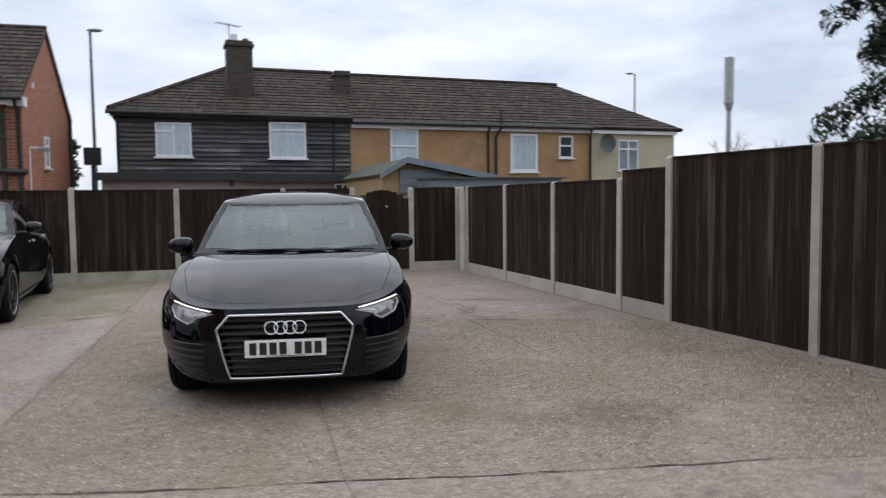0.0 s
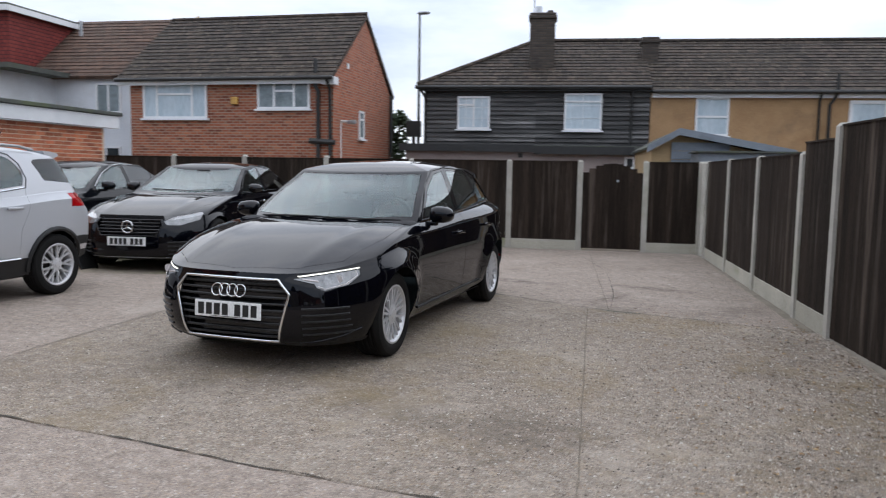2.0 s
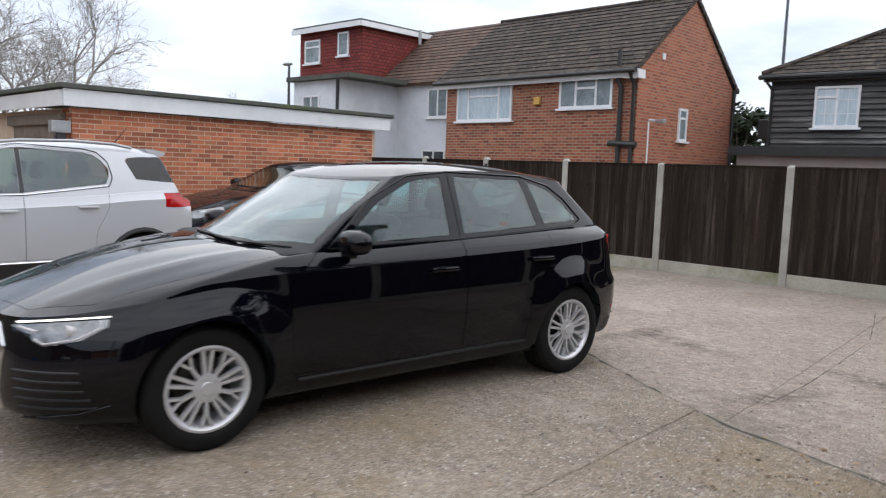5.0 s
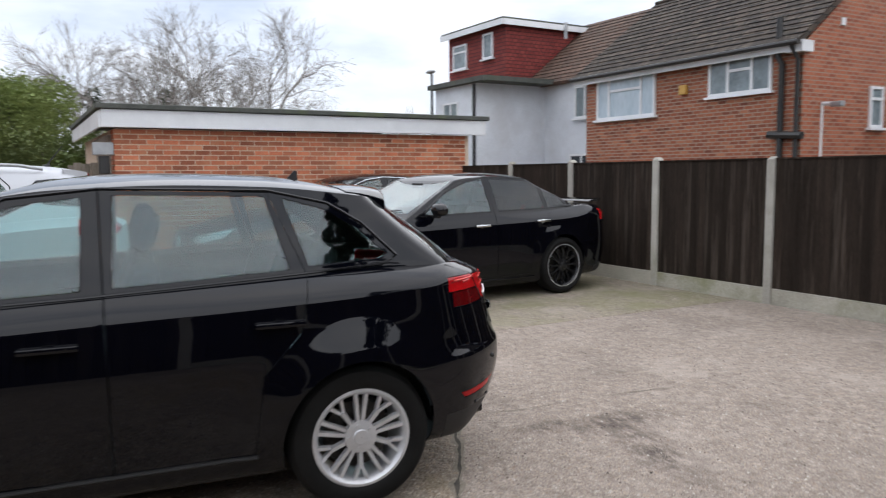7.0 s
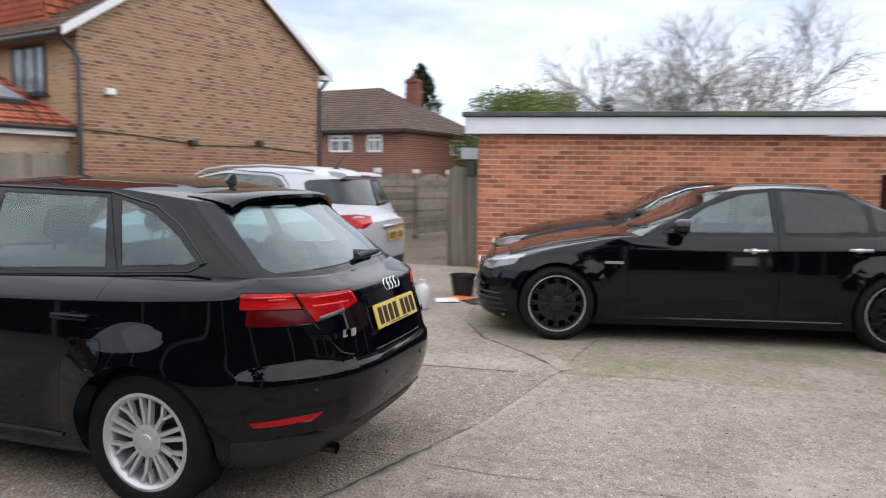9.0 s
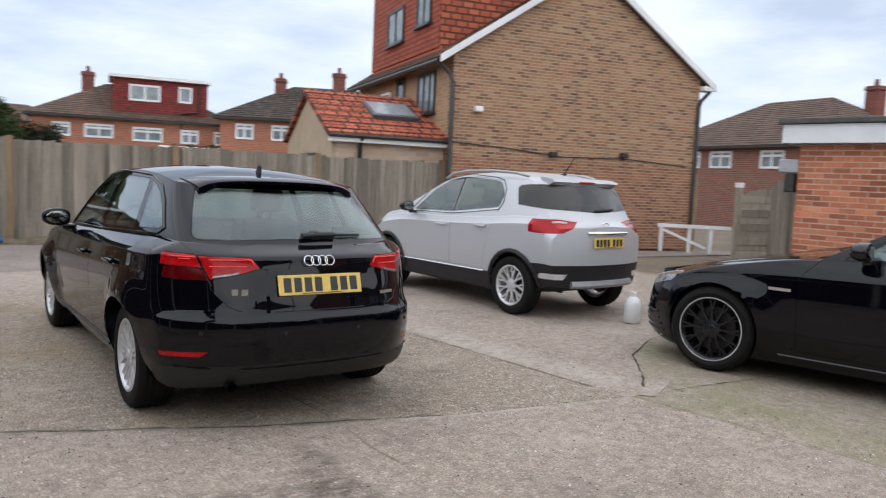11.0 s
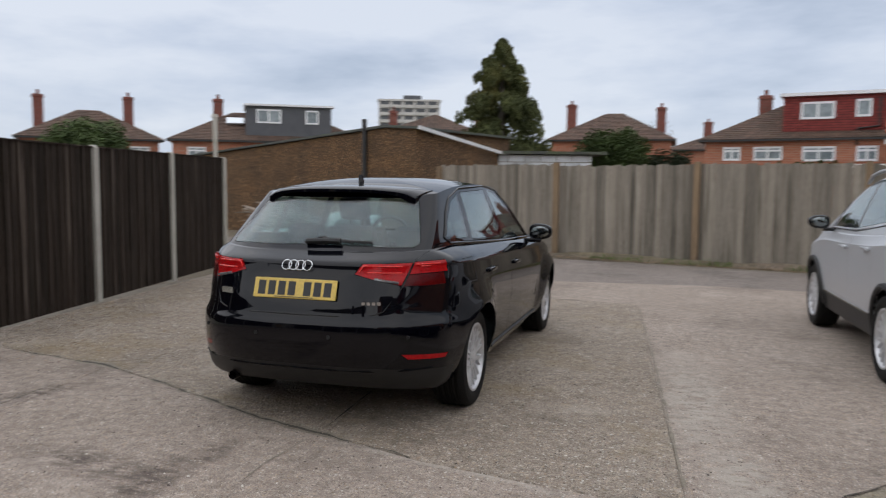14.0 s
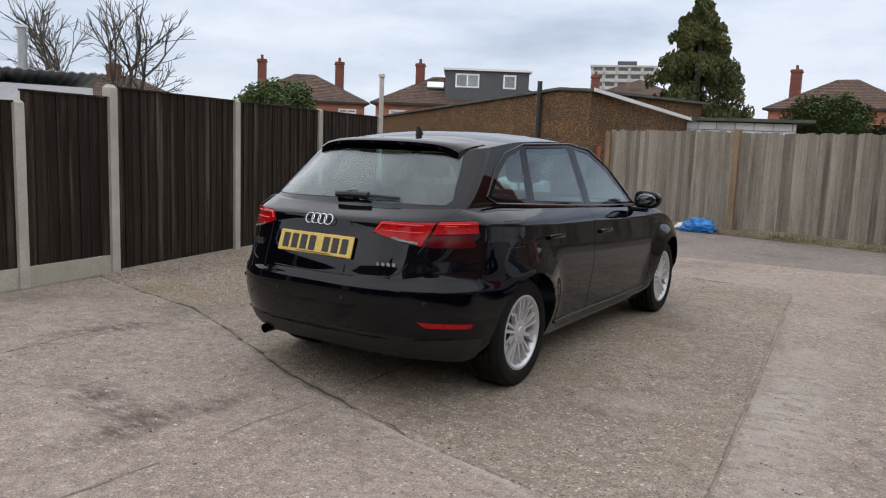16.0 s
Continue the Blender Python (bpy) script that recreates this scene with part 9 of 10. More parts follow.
part("rusty_panel", one_box(-0.08, -0.35, -0.05, -0.005, -0.25, 1.45), M("rusty_steel", (0.22, 0.06, 0.03), (0.34, 0.12, 0.06), 6, 50, 0.8, bump=0.4), pb)
# white block shed
ws_ = thing("block_shed", "white painted blockwork shed with a felt roof", "shed", m=frame_at(3.05, -12.9, 197))
part("core", one_box(0.01, 0.012, -0.05, 2.78, 2.5, 2.2), joint_dirt, ws_)
blk = None
for r in range(11):
    for c in range(-1, 7):
        x0 = c * 0.45 + (0.225 if r % 2 else 0.0)
        a, e_ = max(0.0, x0 + 0.010), min(2.79, x0 + 0.440)
        if e_ - a > 0.05 and r > 6:
            part("block", one_box(a, -0.006, r * 0.2 + 0.010, e_, 0.010, r * 0.2 + 0.190), block_white, ws_)
part("roof", one_box(-0.35, -0.15, 2.22, 3.2, 2.7, 2.30), felt, ws_)
# corrugated lean-to and poles beyond the side fence
co = thing("corrugated_shed", "low shed with a corrugated sheet roof", "shed", m=frame_at(12.5, -5.6, 66))
part("wall", one_box(3.0, 0, -0.05, 6.0, 2.2, 2.2), render_white, co)
bm = bmesh.new()
prev = None
for i in range(70):
    x = 2.8 + 3.4 * i / 69
    z = 2.26 + 0.02 * math.sin(i * 1.7)
    row = [bm.verts.new((x, -0.3, z)), bm.verts.new((x, 2.4, z + 0.22)), bm.verts.new((x, 2.4, z + 0.205)), bm.verts.new((x, -0.3, z - 0.015))]
    if prev:
        for j in range(4):
            bm.faces.new((prev[j], prev[(j + 1) % 4], row[(j + 1) % 4], row[j]))
    prev = row
part("roof", bm, corrugated, co)
for nm, x, y, h_, r, mt, lb in (("pole", 6.5, -4.68, 2.65, 0.045, post_conc, "grey post with a round cap beyond the fence"), ("flue_pole", 14.9, -2.3, 3.65, 0.10, metal_grey, "galvanised flue pipe beyond the fence")):
    bm = bmesh.new()
    tube(bm, (0, 0, -0.05), (0, 0, h_ - 0.06), r, n=10)
    tube(bm, (0, 0, h_ - 0.06), (0, 0, h_), r * 1.5, r * 1.2, n=10)
    solid(nm, bm, mt, lb, "pole", m=pose(x, y, 0), smooth=40)


def street_lamp(x, y, h, arm, ang, label):
    t = thing("street_lamp", label, "street lamp", "street lamps", m=frame_at(x, y, ang))
    bm = bmesh.new()
    tube(bm, (0, 0, -0.05), (0, 0, 1.4), 0.085, n=10)
    tube(bm, (0, 0, 1.4), (0, 0, h), 0.06, 0.04, n=10)
    part("pole", bm, lamp_post_mat, t, smooth=40)
    bm = bmesh.new()
    vs = blob(bm, (0, 0, 0), (0.26, 0.13, 0.06), 1, 0.0, 2)
    for v in vs:
        v.co += Vector((arm, 0, h + 0.03))
    part("lantern", bm, metal_grey, t, smooth=60)
    return t


street_lamp(-7.19, 21.84, 6.95, 0.15, 0, "tall dark steel street lamp behind the houses")
street_lamp(17.8, 36.4, 8.3, -0.3, 0, "tall street lamp beyond the terrace")
street_lamp(-18.7, 11.6, 4.6, 0.1, 180, "distant street lamp beyond the white house")
bxs = thing("cabinet_box", "black box on a post beside the weatherboarded house", "box", m=frame_at(-7.0, 20.9, 10))
part("box", one_box(-0.25, -0.15, 2.55, 0.25, 0.15, 3.1, bevel=0.02), dark_gutter, bxs)
part("post", one_box(-0.05, -0.05, -0.05, 0.05, 0.05, 2.55), dark_gutter, bxs)
ms = thing("mobile_mast", "slim grey telecom mast with a thicker antenna head", "mast", m=frame_at(29.0, 46.0, 0))
bm = bmesh.new()
tube(bm, (0, 0, -0.05), (0, 0, 7.4), 0.20, 0.17, n=12)
part("pole", bm, metal_grey, ms, smooth=40)
bm = bmesh.new()
tube(bm, (0, 0, 7.4), (0, 0, 8.0), 0.17, 0.34, n=14)
tube(bm, (0, 0, 8.0), (0, 0, 11.2), 0.34, n=14)
part("antenna_shroud", bm, metal_grey, ms, smooth=40)
cm = thing("security_camera", "white dome camera on a pole beyond the fence", "camera", m=frame_at(11.2, 12.8, 0))
bm = bmesh.new()
tube(bm, (0, 0, -0.05), (0, 0, 2.35), 0.05, n=8)
tube(bm, (0, 0, 2.35), (0.25, -0.1, 2.38), 0.03, n=8)
part("pole", bm, metal_grey, cm)
bm = bmesh.new()
blob(bm, (0.28, -0.1, 2.26), (0.13, 0.13, 0.11), 0, 0.0, 2)
part("dome", bm, gloss_black, cm, smooth=60)


# ---------- trees ----------
def limb_tree(seed, height, spread, levels, r0, fork=(3, 4), twist=0.5):
    """A bare tree: a tapered trunk that forks into finer and finer limbs."""
    rg = random.Random(seed)
    bm = bmesh.new()

    def grow(p, d, ln, r, lv):
        n = 3 if lv > 1 else 2
        q = p
        for i in range(n):
            nd = (d + Vector((rg.uniform(-1, 1), rg.uniform(-1, 1), rg.uniform(-0.3, 0.6))) * 0.16).normalized()
            q2 = q + nd * ln / n
            ra, rb = r * (1 - 0.30 * i / n), r * (1 - 0.30 * (i + 1) / n)
            tube(bm, q, q2, max(ra, 0.006), max(rb, 0.005), n=5 if lv > 2 else 3, caps=False)
            q, d = q2, nd
            if lv > 0 and i > 0:
                for _ in range(1):
                    a = rg.random() * 6.28
                    side = (d.orthogonal().normalized() * math.cos(a) + d.cross(d.orthogonal()).normalized() * math.sin(a))
                    grow(q, (d * 0.62 + side * spread + Vector((0, 0, 0.08))).normalized(), ln * rg.uniform(0.45, 0.7), rb * 0.5, lv - 1)
        if lv > 0:
            for _ in range(rg.randint(*fork)):
                a = rg.random() * 6.28
                side = (d.orthogonal().normalized() * math.cos(a) + d.cross(d.orthogonal()).normalized() * math.sin(a))
                grow(q, (d + side * spread * rg.uniform(0.5, 1.1) + Vector((0, 0, 0.03))).normalized(), ln * rg.uniform(0.6, 0.82), r * 0.55, lv - 1)
    grow(Vector((0, 0, -0.05)), Vector((rg.uniform(-0.05, 0.05), rg.uniform(-0.05, 0.05), 1)), height * 0.30, r0, levels)
    return bm


def leaf_cloud(bm, centres, count, size, rg, droop=0.0, flat=1.0):
    """Small leaves scattered through a set of clumps: (centre, radius)."""
    for i in range(count):
        c, r = centres[rg.randrange(len(centres))]
        d = Vector((rg.gauss(0, 1), rg.gauss(0, 1), rg.gauss(0, 1))).normalized() * r * rg.uniform(0.55, 1.05)
        p = c + Vector((d.x, d.y, d.z * flat))
        s = size * rg.uniform(0.6, 1.5)
        a = Vector((rg.uniform(-1, 1), rg.uniform(-1, 1), rg.uniform(-0.6, 0.4) - droop)).normalized()
        b_ = a.orthogonal().normalized()
        vs = [bm.verts.new(p + a * s), bm.verts.new(p + b_ * s * 0.45), bm.verts.new(p - a * s * 0.8), bm.verts.new(p - b_ * s * 0.45)]
        bm.faces.new(vs)


BARE = []
for k, (hh, sp) in enumerate(((9.2, 0.80), (9.8, 0.70), (8.4, 0.86))):
    bm = limb_tree(20 + k, hh, sp, 5, 0.135, fork=(2, 3))
    BARE.append(mesh_of(bm))
    BARE[-1].materials.append(twig)
bare_spots = [(-39, 1.2, 0, 1.13), (-40, 5.0, 1, 1.16), (-38, 8.2, 2, 1.13), (-36, 11.0, 1, 0.69), (-37, -1.6, 2, 0.99), (-42, 14.2, 0, 0.66), (-33, 12.8, 0, 0.61), (-39, 18, 2, 0.69), (-34, 16.5, 1, 0.56), (-44, -3.5, 1, 0.8), (-41, 3.1, 2, 1.24), (-43, 6.6, 0, 1.27), (-41, 10.0, 1, 1.22), (-45, 12.4, 2, 0.73), (-44, 0.2, 1, 1.15)]
for i, (x, y, k, sc) in enumerate(bare_spots):
    t = thing("bare_tree", "leafless grey tree behind the garage" if i > 1 else "leafless tree with ivy on its trunk", "tree", "bare trees behind the garage", m=pose(x, y, 0, 0, 0, 67 * i) @ Matrix.Scale(sc, 4))
    o = new("crown", BARE[k])
    o.parent = t
    if i < 4 and i != 2:
        bm = bmesh.new()
        rg = random.Random(i)
        leaf_cloud(bm, [(Vector((rg.uniform(-0.25, 0.25), rg.uniform(-0.25, 0.25), z * 0.35)), 0.38) for z in range(1, 15)], 1500, 0.10, rg)
        part("ivy", bm, leaf_dark, t)
FAR_WOOD = limb_tree(77, 8.0, 0.66, 4, 0.15, fork=(2, 3))
far_me = mesh_of(FAR_WOOD)
far_me.materials.append(twig)
for i, (x, y, sc) in enumerate(((-48, 19, 0.8), (-46, 24, 0.75), (-30, 33, 0.6), (-24, 36, 0.6), (0.5, -62, 1.0), (1.8, -63, 1.0), (26, 40, 0.75), (29, 41, 0.7), (-18, 32, 0.8), (5.2, -46, 0.72))):
    t = thing("bare_tree", "small leafless tree far off", "tree", "far bare trees", m=pose(x, y, 0, 0, 0, 50 * i) @ Matrix.Scale(sc, 4))
    o = new("crown", far_me)
    o.parent = t
pr = mesh_of(limb_tree(5, 4.4, 0.60, 4, 0.10, fork=(2, 3)))
pr.materials.append(bark)
for i, (x, y) in enumerate(((16.1, -4.5), (15.4, -5.5))):
    t = thing("bare_tree", "pruned leafless tree beyond the side fence", "tree", "pruned trees", m=pose(x, y, 0, 0, 0, 120 * i) @ Matrix.Scale(1.3, 4))
    o = new("crown", pr)
    o.parent = t


def conifer(x, y, h, r, seed, mat, label, count=9000, size=0.13, lean=0.0):
    rg = random.Random(seed)
    t = thing("conifer", label, "tree", m=pose(x, y, 0))
    bm = bmesh.new()
    tube(bm, (0, 0, -0.05), (0, 0, h * 0.92), 0.20, 0.03, n=8)
    part("trunk", bm, bark, t)
    cl = []
    for i in range(150):
        f = rg.random() ** 0.85
        z = h * (0.05 + 0.93 * f)
        reach = r * (1 - f ** 1.6) ** 0.75 * rg.choice((0.72, 0.86, 0.95, 1.0, 1.14)) + 0.06
        a = rg.random() * 6.28
        for k in (0.35, 0.62, 0.84, 1.0):
            sag = 0.30 * reach * k * k
            cl.append((Vector((reach * k * math.cos(a), reach * k * math.sin(a), z - sag)), (0.10 + 0.20 * (1 - f)) * (1.25 - 0.45 * k) * max(1.0, r / 2)))
    bm = bmesh.new()
    leaf_cloud(bm, cl, count, size, rg, droop=0.8, flat=1.5)
    part("foliage", bm, mat, t)


conifer(3.50, -15.9, 5.95, 2.0, 3, leaf_conifer, "tall ragged green conifer beyond the grey fence", 60000, 0.055)
conifer(15.2, 11.4, 17.0, 2.7, 8, leaf_dark, "tall dark conifer beyond the side fence", 90000, 0.10)
conifer(-48.5, -13.0, 9.6, 2.6, 4, leaf_dark, "dark conifer far behind the brick house", 4000, 0.22)


def bush(x, y, r, z, seed, mat, label, count=2600, size=0.08):
    rg = random.Random(seed)
    t = thing("bush", label, "bush", m=pose(x, y, 0))
    bm = bmesh.new()
    for i in range(7):
        a = i * 0.9
        tube(bm, (0, 0, -0.05), (r[0] * 0.6 * math.cos(a), r[1] * 0.6 * math.sin(a), z + r[2] * 0.4), 0.05, 0.015, n=5)
    part("stems", bm, bark, t)
    cl = [(Vector((rg.uniform(-1, 1) * r[0] * 0.75, rg.uniform(-1, 1) * r[1] * 0.75, z + rg.uniform(-1, 1) * r[2] * 0.7)), 0.40 * min(r)) for _ in range(60)]
    cl = [(c_, r_) for c_, r_ in cl if (c_.x / r[0]) ** 2 + (c_.y / r[1]) ** 2 + ((c_.z - z) / r[2]) ** 2 < 0.85]
    bm = bmesh.new()
    leaf_cloud(bm, cl, count, size, rg)
    part("foliage", bm, mat, t)


bush(11.6, -6.8, (1.1, 1.1, 0.9), 1.9, 11, leaf_bush, "rounded green bush beyond the side fence", 26000, 0.045)
bush(0.1, -16.6, (1.2, 1.0, 0.95), 2.2, 12, leaf_bush, "rounded green bush beyond the grey fence", 26000, 0.045)
bush(-1.6, -17.5, (0.8, 0.8, 0.7), 1.9, 13, leaf_dark, "dark green shrub beyond the grey fence", 5000, 0.05)
bush(-5.2, -13.5, (1.1, 0.8, 0.35), 1.75, 14, leaf_bush, "low spreading shrub behind the grey fence", 1200, 0.06)
bush(-29.5, -1.3, (2.4, 2.7, 2.2), 3.2, 15, leaf_spring, "fresh green tree behind the garage", 26000, 0.075)
bush(-19.5, 0.6, (2.2, 2.4, 1.3), 1.6, 16, leaf_hedge, "large green hedge beyond the garage", 18000, 0.06)
bush(-14.5, 1.6, (0.6, 0.9, 0.7), 1.3, 17, weed_green, "bright green shrub beside the garage", 2200, 0.08)
bush(-8.6, 22.5, (0.7, 0.7, 1.6), 2.6, 18, leaf_dark, "dark shrub between the houses", 2000, 0.10)


# ---------- clutter ----------
def cone(x, y, tip, label):
    c = thing("traffic_cone", label, "traffic cone", m=pose(x, y, 0.122, *tip))
    part("base", one_box(-0.13, -0.13, 0.0, 0.13, 0.13, 0.025, bevel=0.008), trim_black, c)
    bm = bmesh.new()
    tube(bm, (0, 0, 0.025), (0, 0, 0.30), 0.085, 0.02, n=16)
    part("body", bm, cone_orange, c, smooth=40)
    bm = bmesh.new()
    tube(bm, (0, 0, 0.13), (0, 0, 0.20), 0.064, 0.048, n=16, caps=False)
    part("band", bm, paper_mat, c, smooth=40)


cone(-4.72, 3.66, (0, -112, -8), "small orange traffic cone lying on its side by the black saloon")
bt = thing("plastic_bottle", "milky white plastic bottle standing on the concrete", "bottle", m=pose(-4.34, 2.84, 0))
bm = bmesh.new()
prof = [(0.0, 0.0), (0.075, 0.004), (0.085, 0.02), (0.085, 0.20), (0.07, 0.25), (0.032, 0.28), (0.030, 0.30), (0.0, 0.30)]
rings = [[bm.verts.new((max(r, 0.001) * math.cos(t * 0.3927), max(r, 0.001) * math.sin(t * 0.3927), z)) for t in range(16)] for r, z in prof]
for s_, t_ in zip(rings, rings[1:]):
    for i in range(16):
        bm.faces.new((s_[i], s_[(i + 1) % 16], t_[(i + 1) % 16], t_[i]))
part("body", bm, bottle_mat, bt, smooth=40)
bm = bmesh.new()
tube(bm, (0, 0, 0.295), (0, 0, 0.325), 0.033, n=14)
part("cap", bm, paper_mat, bt)
bk = thing("bucket", "black plastic bucket on the concrete", "bucket", m=pose(-5.45, 2.98, 0))
bm = bmesh.new()
tube(bm, (0, 0, 0.004), (0, 0, 0.25), 0.12, 0.16, n=20, caps=False)
tube(bm, (0, 0, 0.25), (0, 0, 0.02), 0.152, 0.112, n=20, caps=False)
tube(bm, (0, 0, 0.004), (0, 0, 0.018), 0.12, 0.12, n=20)
tube(bm, (0, 0, 0.235), (0, 0, 0.255), 0.168, 0.168, n=20, caps=False)
part("body", bm, trim_black, bk, smooth=40)
for nm, x, y, a, mt, lb in (("paper_sheet", -4.95, 2.90, 20, paper_mat, "white paper sheet lying on the concrete"), ("paper_sheet", -5.15, 3.02, 65, cone_orange, "red and white folded sheet on the concrete")):
    bm = bmesh.new()
    g = [[bm.verts.new((i * 0.10 - 0.15, j * 0.09 - 0.1, 0.006 + 0.016 * abs(noise.noise(Vector((i * 0.9, j * 0.8, a)))))) for j in range(4)] for i in range(4)]
    for i in range(3):
        for j in range(3):
            bm.faces.new((g[i][j], g[i + 1][j], g[i + 1][j + 1], g[i][j + 1]))
    solid(nm, bm, mt, lb, "paper", m=pose(x, y, 0, 0, 0, a))
dp = thing("dustpan", "dark grey plastic dustpan lying on the concrete", "dustpan", m=pose(-5.0, 3.30, 0, 0, 0, 40))
bm = bmesh.new()
prism(bm, [(-0.15, 0.004), (0.12, 0.004), (0.15, 0.10), (0.13, 0.105), (0.10, 0.02), (-0.15, 0.012)], "x", -0.14, 0.14)
part("pan", bm, trim_black, dp)
bm = bmesh.new()
tube(bm, (0, 0.12, 0.08), (0, 0.34, 0.12), 0.018, n=8)
part("handle", bm, trim_black, dp)

bm = bmesh.new()
for k, (dx, dy, r) in enumerate(((0, 0, 0.21), (0.17, 0.04, 0.15), (-0.15, 0.02, 0.13))):
    blob(bm, (dx, dy, r * 0.55), (r * 1.1, r * 0.8, r * 0.62), 30 + k, 0.55, 3)
solid("plastic_bag", bm, bag_blue, "crumpled blue plastic bag at the fence foot", "bag", m=pose(0.70, -6.35, 0), smooth=30)
bm = bmesh.new()
blob(bm, (0, 0, 0.06), (0.14, 0.10, 0.07), 9, 0.6, 2)
solid("plastic_bag", bm, sack_white, "small crumpled white bag beside the blue one", "bag", m=pose(1.02, -6.45, 0), smooth=30)


def sack(x, y, r, ang, label, mt=None):
    bm = bmesh.new()
    vs = blob(bm, (0, 0, 0), (1, 1, 1), int(abs(x * 10)), 0.18, 4)
    for v in vs:
        c = v.co
        for k in range(3):
            c[k] = math.copysign(abs(c[k]) ** (0.42 if k < 2 else 0.6), c[k])
        k = 1 + 0.10 * noise.noise(c * 3.1 + Vector((x, y, 0))) + 0.05 * noise.noise(c * 7.0)
        v.co = Vector((c.x * r[0] * k, c.y * r[1] * k, max(0.0, c.z * r[2] * k + r[2])))
    return solid("bulk_bag", bm, mt or sack_white, label, "bulk bag", "white sacks", m=pose(x, y, 0, 0, 0, ang), smooth=40)


sack(5.70, -9.02, (0.43, 0.34, 0.33), -12, "full white woven bulk bag by the pebbledash wall")
sack(5.06, -8.92, (0.22, 0.28, 0.31), 8, "smaller white and blue sack beside the bulk bag")
bm = bmesh.new()
for i in range(5):
    box(bm, -0.09, 0.276, 0.18 + 0.075 * i, 0.10, 0.290, 0.205 + 0.075 * i)
solid("sack_print", bm, bag_blue, "blue printed bars on the white sack", "label", m=pose(5.06, -8.92, 0, 0, 0, 8))
bm = bmesh.new()
for k, (dx, dy, q) in enumerate(((0, 0, 0.26), (0.28, 0.03, 0.20), (-0.28, -0.02, 0.19), (0.10, 0.10, 0.17))):
    blob(bm, (dx, dy, q * 0.40), (q * 1.2, q * 0.85, q * 0.50), 50 + k, 0.75, 3)
solid("plastic_sack", bm, sack_white, "crumpled flat white plastic sack on the ground", "sack", m=pose(7.55, -8.90, 0, 0, 0, -20), smooth=25)
bm = bmesh.new()
blob(bm, (0, 0, 0.05), (0.13, 0.08, 0.06), 77, 0.7, 3)
solid("plastic_sack", bm, bag_blue, "small crumpled blue plastic sack on the ground", "sack", m=pose(7.72, -8.62, 0, 0, 0, -20), smooth=25)
sack(3.75, -7.75, (0.26, 0.16, 0.06), 20, "flattened white plastic sack on the ground")
rg = random.Random(44)
ux, uy = math.cos(radians(-17.5)), math.sin(radians(-17.5))
for i in range(38):
    ln, w_, h_ = rg.uniform(0.7, 1.9), rg.uniform(0.06, 0.15), rg.uniform(0.02, 0.05)
    lv = i // 5
    al, off = 3.25 + 0.08 * lv + rg.uniform(-0.75, 0.75) * (1 - 0.07 * lv), 0.45 + rg.uniform(-0.12, 0.62) * (1 - 0.08 * lv)
    x, y = 4.55 + ux * al - uy * off, -9.36 + uy * al + ux * off
    tilt = rg.uniform(-13, 3) if lv > 1 else rg.uniform(-4, 4)
    z = 0.03 + 0.085 * lv + abs(math.sin(radians(tilt))) * ln * 0.28
    solid("plank", one_box(-ln / 2, -w_ / 2, 0, ln / 2, w_ / 2, h_), scrap_pale if i % 3 else scrap_wood, "old broken plank in the timber heap", "plank", "timber heap", m=pose(x, y, z, rg.uniform(-8, 8), tilt, -17.5 + rg.uniform(-28, 28)))
fr = thing("timber_frame", "pale broken timber frame leaning on the heap", "frame", m=pose(7.22, -9.98, 0.42, -14, -10, -17.5))
for z in (0.0, 0.50):
    part("rail", one_box(0.0, -0.03, z, 1.15, 0.03, z + 0.085), scrap_pale, fr)
for x in (0.05, 0.42, 0.72, 1.04):
    part("upright", one_box(x, -0.022, 0.087, x + 0.06, 0.022, 0.498), scrap_pale, fr)
bm = bmesh.new()
box(bm, 0, 0.032, 0, 1.0, 0.052, 0.07, m=pose(0.02, 0, -0.05, 0, -27, 0))
part("brace", bm, scrap_pale, fr)
wb_ = thing("wheelbarrow", "old grey steel wheelbarrow tipped beside the bulk bag", "wheelbarrow", m=pose(6.45, -9.42, 0, 0, 0, -25))
bm = bmesh.new()
vs = [bm.verts.new(c) for c in ((-0.26, -0.20, 0.30), (0.26, -0.20, 0.30), (0.26, 0.20, 0.30), (-0.26, 0.20, 0.30), (-0.36, -0.29, 0.50), (0.40, -0.29, 0.50), (0.40, 0.29, 0.50), (-0.36, 0.29, 0.50))]
for q in ((3, 2, 1, 0), (0, 1, 5, 4), (1, 2, 6, 5), (2, 3, 7, 6), (3, 0, 4, 7)):
    bm.faces.new([vs[k] for k in q])
bmesh.ops.solidify(bm, geom=list(bm.faces), thickness=0.008)
part("tray", bm, metal_grey, wb_)
for sy in (-0.17, 0.17):
    bm = bmesh.new()
    sweep(bm, [Vector(c) for c in ((0.62, sy, 0.46), (0.26, sy, 0.275), (-0.24, sy, 0.27), (-0.52, sy * 0.35, 0.19))], 0.016, 6)
    sweep(bm, [Vector(c) for c in ((0.26, sy, 0.27), (0.34, sy * 1.2, 0.10), (0.30, sy * 1.2, 0.015), (0.10, sy * 1.2, 0.015), (-0.05, sy, 0.27))], 0.015, 6)
    part("leg_frame", bm, metal_grey, wb_, smooth=50)
bm = bmesh.new()
tube(bm, (-0.54, -0.045, 0.19), (-0.54, 0.045, 0.19), 0.185, n=18)
part("wheel", bm, trim_black, wb_, smooth=40)
pl = thing("pallet", "old grey wooden pallet leaning on the pebbledash wall", "pallet", m=pose(5.02, -9.22, 0.02, 99, 0, -17.5))
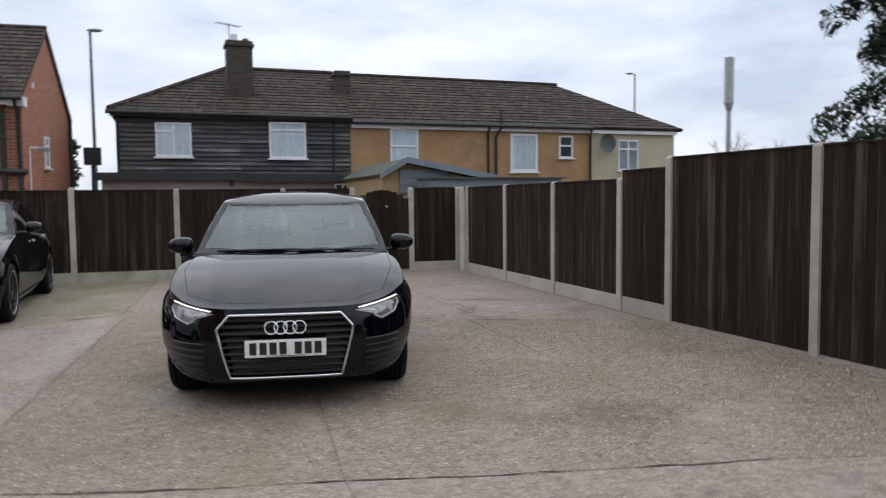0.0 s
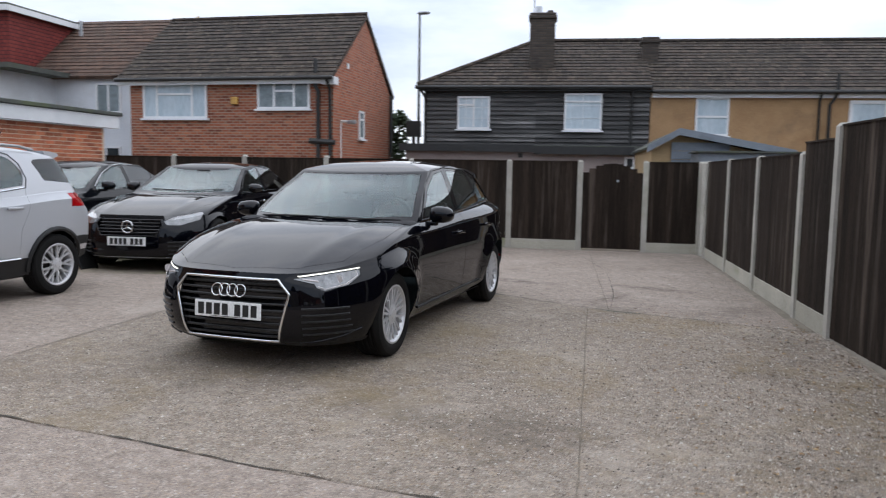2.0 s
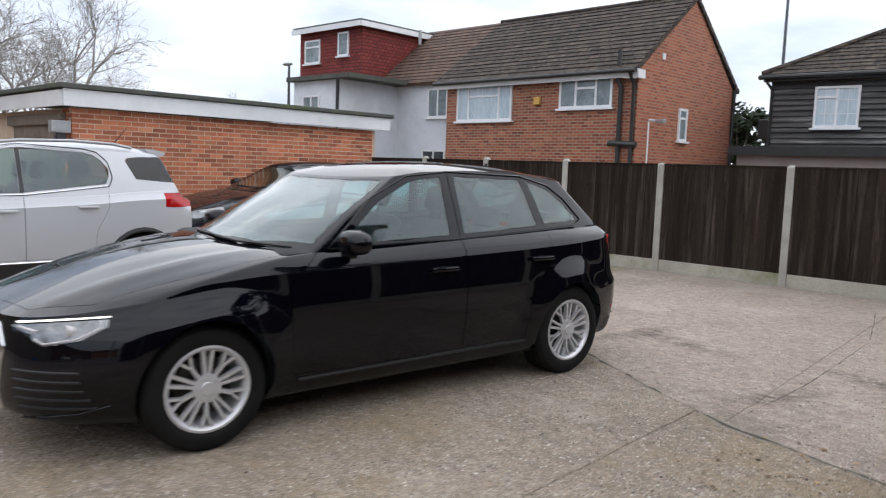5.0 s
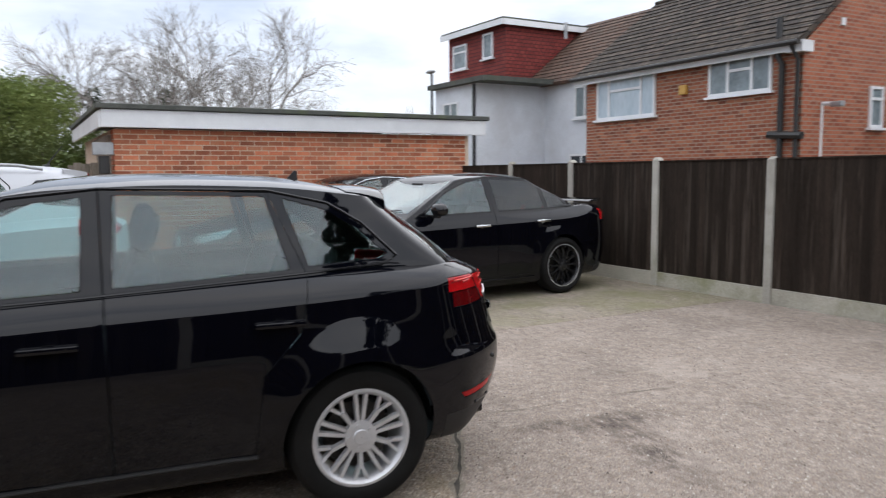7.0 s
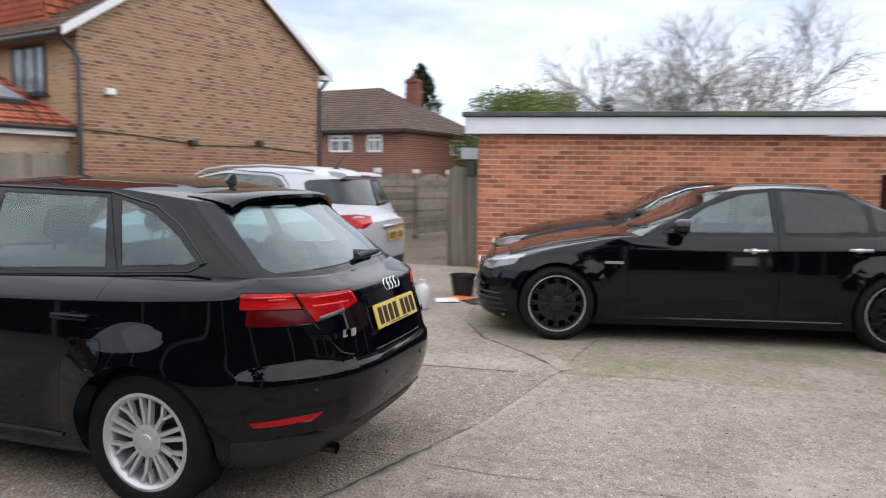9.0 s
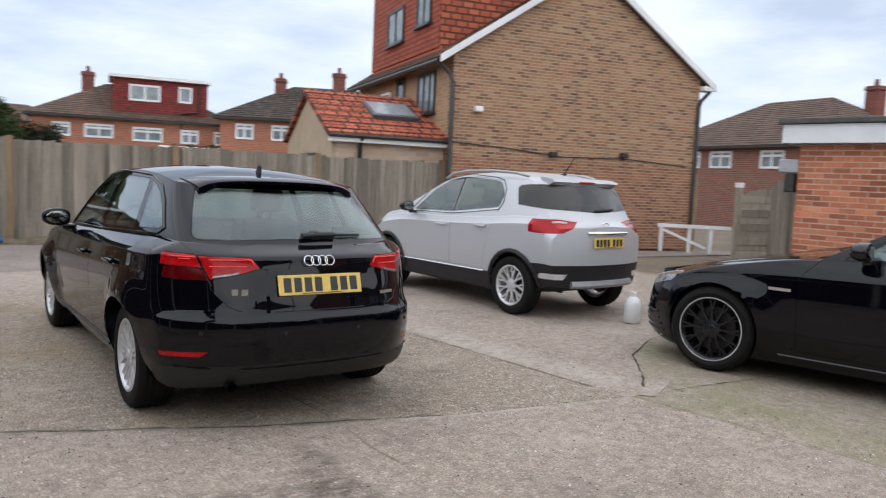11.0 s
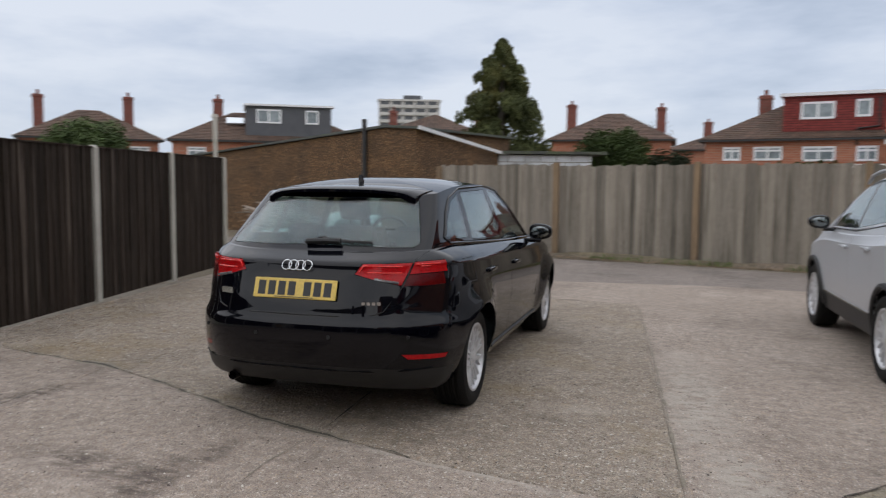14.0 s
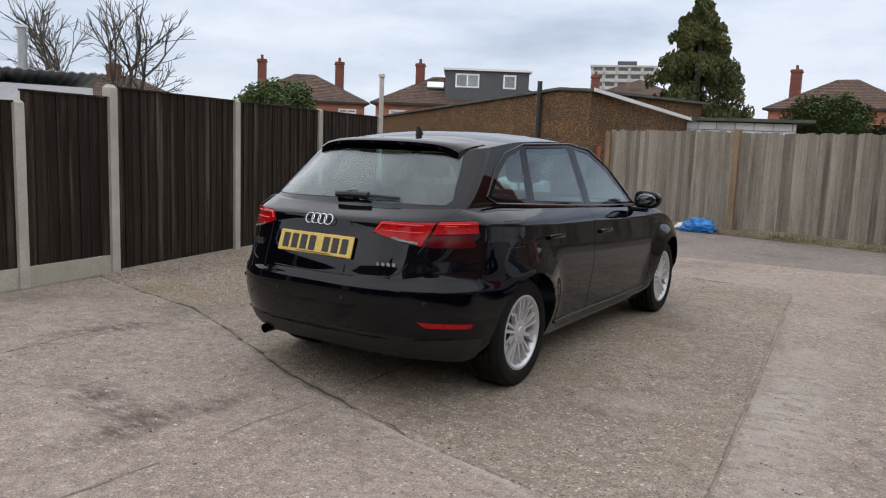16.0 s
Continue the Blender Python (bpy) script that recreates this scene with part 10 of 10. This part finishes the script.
for i in range(8):
    part("slat", one_box(0.0, 0.15 * i, 0.0, 0.75, 0.15 * i + 0.12, 0.022), fence_grey, pl)
for x in (0.02, 0.34, 0.66):
    part("bearer", one_box(x, 0.0, -0.08, x + 0.07, 1.17, -0.002), fence_grey, pl)
for x, y, a in ((3.6, -8.1, 25), (3.3, -7.7, -15), (3.9, -8.3, 60)):
    solid("plank", one_box(-0.55, -0.05, 0, 0.55, 0.05, 0.035), scrap_wood, "loose plank on the ground by the fence", "plank", "timber heap", m=pose(x, y, 0.03, 0, 6, a))

# gateway by the garage: board panel, white rail, slatted panels beyond
gp_ = thing("fence_stub", "short grey boarded fence beside the garage", "fence", m=frame_at(-8.62, 1.92, 96))
for i in range(4):
    part("board", one_box(-0.02 + 0.115 * i - 0.05, -0.02, -0.03, 0.085 + 0.115 * i - 0.045, 0.0, 1.62 - 0.015 * (i % 2)), fence_grey, gp_)
part("post", one_box(-0.14, -0.03, -0.03, -0.065, 0.06, 1.58), fence_grey, gp_)
wr = thing("barrier_rail", "low white painted timber barrier rail", "barrier", m=frame_at(-12.35, -3.09, 134))
for x in (0.0, 0.62, 1.08):
    part("post", one_box(x, -0.04, -0.03, x + 0.08, 0.05, 0.60), white_fascia, wr)
part("rail", one_box(-0.05, -0.062, 0.56, 1.55, -0.042, 0.64), white_fascia, wr)
bm = bmesh.new()
box(bm, 0, -0.08, 0, 1.05, -0.062, 0.06, m=pose(0.05, 0, 0.48, 0, 22, 0))
part("brace", bm, white_fascia, wr)
sf = thing("slatted_fence", "pale horizontal-slat fence panels with arched tops", "fence", m=frame_at(-12.0, -0.95, 168))
for k in range(2):
    for i in range(9):
        part("slat", one_box(0.1 + 1.6 * k, -0.012 + 0.016 * (i % 2), 0.06 + 0.145 * i, 1.58 + 1.6 * k, 0.004 + 0.016 * (i % 2), 0.20 + 0.145 * i), fence_grey, sf)
    bm = bmesh.new()
    prism(bm, [(0.1 + 1.6 * k + 1.48 * t / 10, 1.36 + 0.16 * math.sin(math.pi * t / 10)) for t in range(11)], "y", -0.012, 0.01)
    part("arched_top", bm, fence_grey, sf)
for x in (0.0, 1.6, 3.2):
    part("post", one_box(x - 0.02, -0.05, -0.03, x + 0.08, 0.05, 1.52), fence_grey, sf)
    part("post_cap", one_box(x - 0.03, -0.06, 1.52, x + 0.09, 0.06, 1.62), white_fascia, sf)


# ---------- the garage's bricks: pieces over the mortar core ----------
def brick_mesh(w, h, d, mt):
    bm = bmesh.new()
    box(bm, 0, 0, 0, w, d, h)
    me = mesh_of(bm)
    me.materials.append(mt)
    return me


full, halfb = brick_mesh(0.212, 0.059, 0.02, garage_brick), brick_mesh(0.10, 0.059, 0.02, garage_brick)
BW, BH = 0.2265, 0.0750
bg = random.Random(9)
rest = bmesh.new()
for r in range(28):
    off = 0.0 if r % 2 else -BW / 2
    for c in range(27):
        x = c * BW + off
        me = full
        if x < 0:
            x, me = 0.0, halfb
        if x + 0.214 > 5.97:
            if x + 0.10 > 5.97:
                continue
            me = halfb
        z = r * BH + 0.004
        if 15 <= r <= 26:
            o = bpy.data.objects.new("brick", me)
            scene.collection.objects.link(o)
            o.parent = garage_wall
            o.matrix_basis = pose(x, bg.uniform(-0.003, 0.002), z, 0, bg.uniform(-0.4, 0.4), 0)
        else:
            w = 0.214 if me == full else 0.10
            dy = bg.uniform(-0.003, 0.002)
            box(rest, x, dy, z, x + w, dy + 0.02, z + 0.059)
rb_ = part("bricks", rest, garage_brick_rest, garage_wall)
rb_["kind"] = "stuff"
# returns at the end wall
endb = bmesh.new()
for r in range(28):
    for c in range(2):
        y = 0.03 + c * BW + (0.11 if r % 2 else 0.0)
        if y + 0.2 < 0.36 or r < 26:
            box(endb, -0.006, y, r * BH + 0.004, 0.014, min(y + 0.214, 0.34), r * BH + 0.063)
eb_ = part("end_bricks", endb, garage_brick_rest, garage_wall)
eb_["kind"] = "stuff"
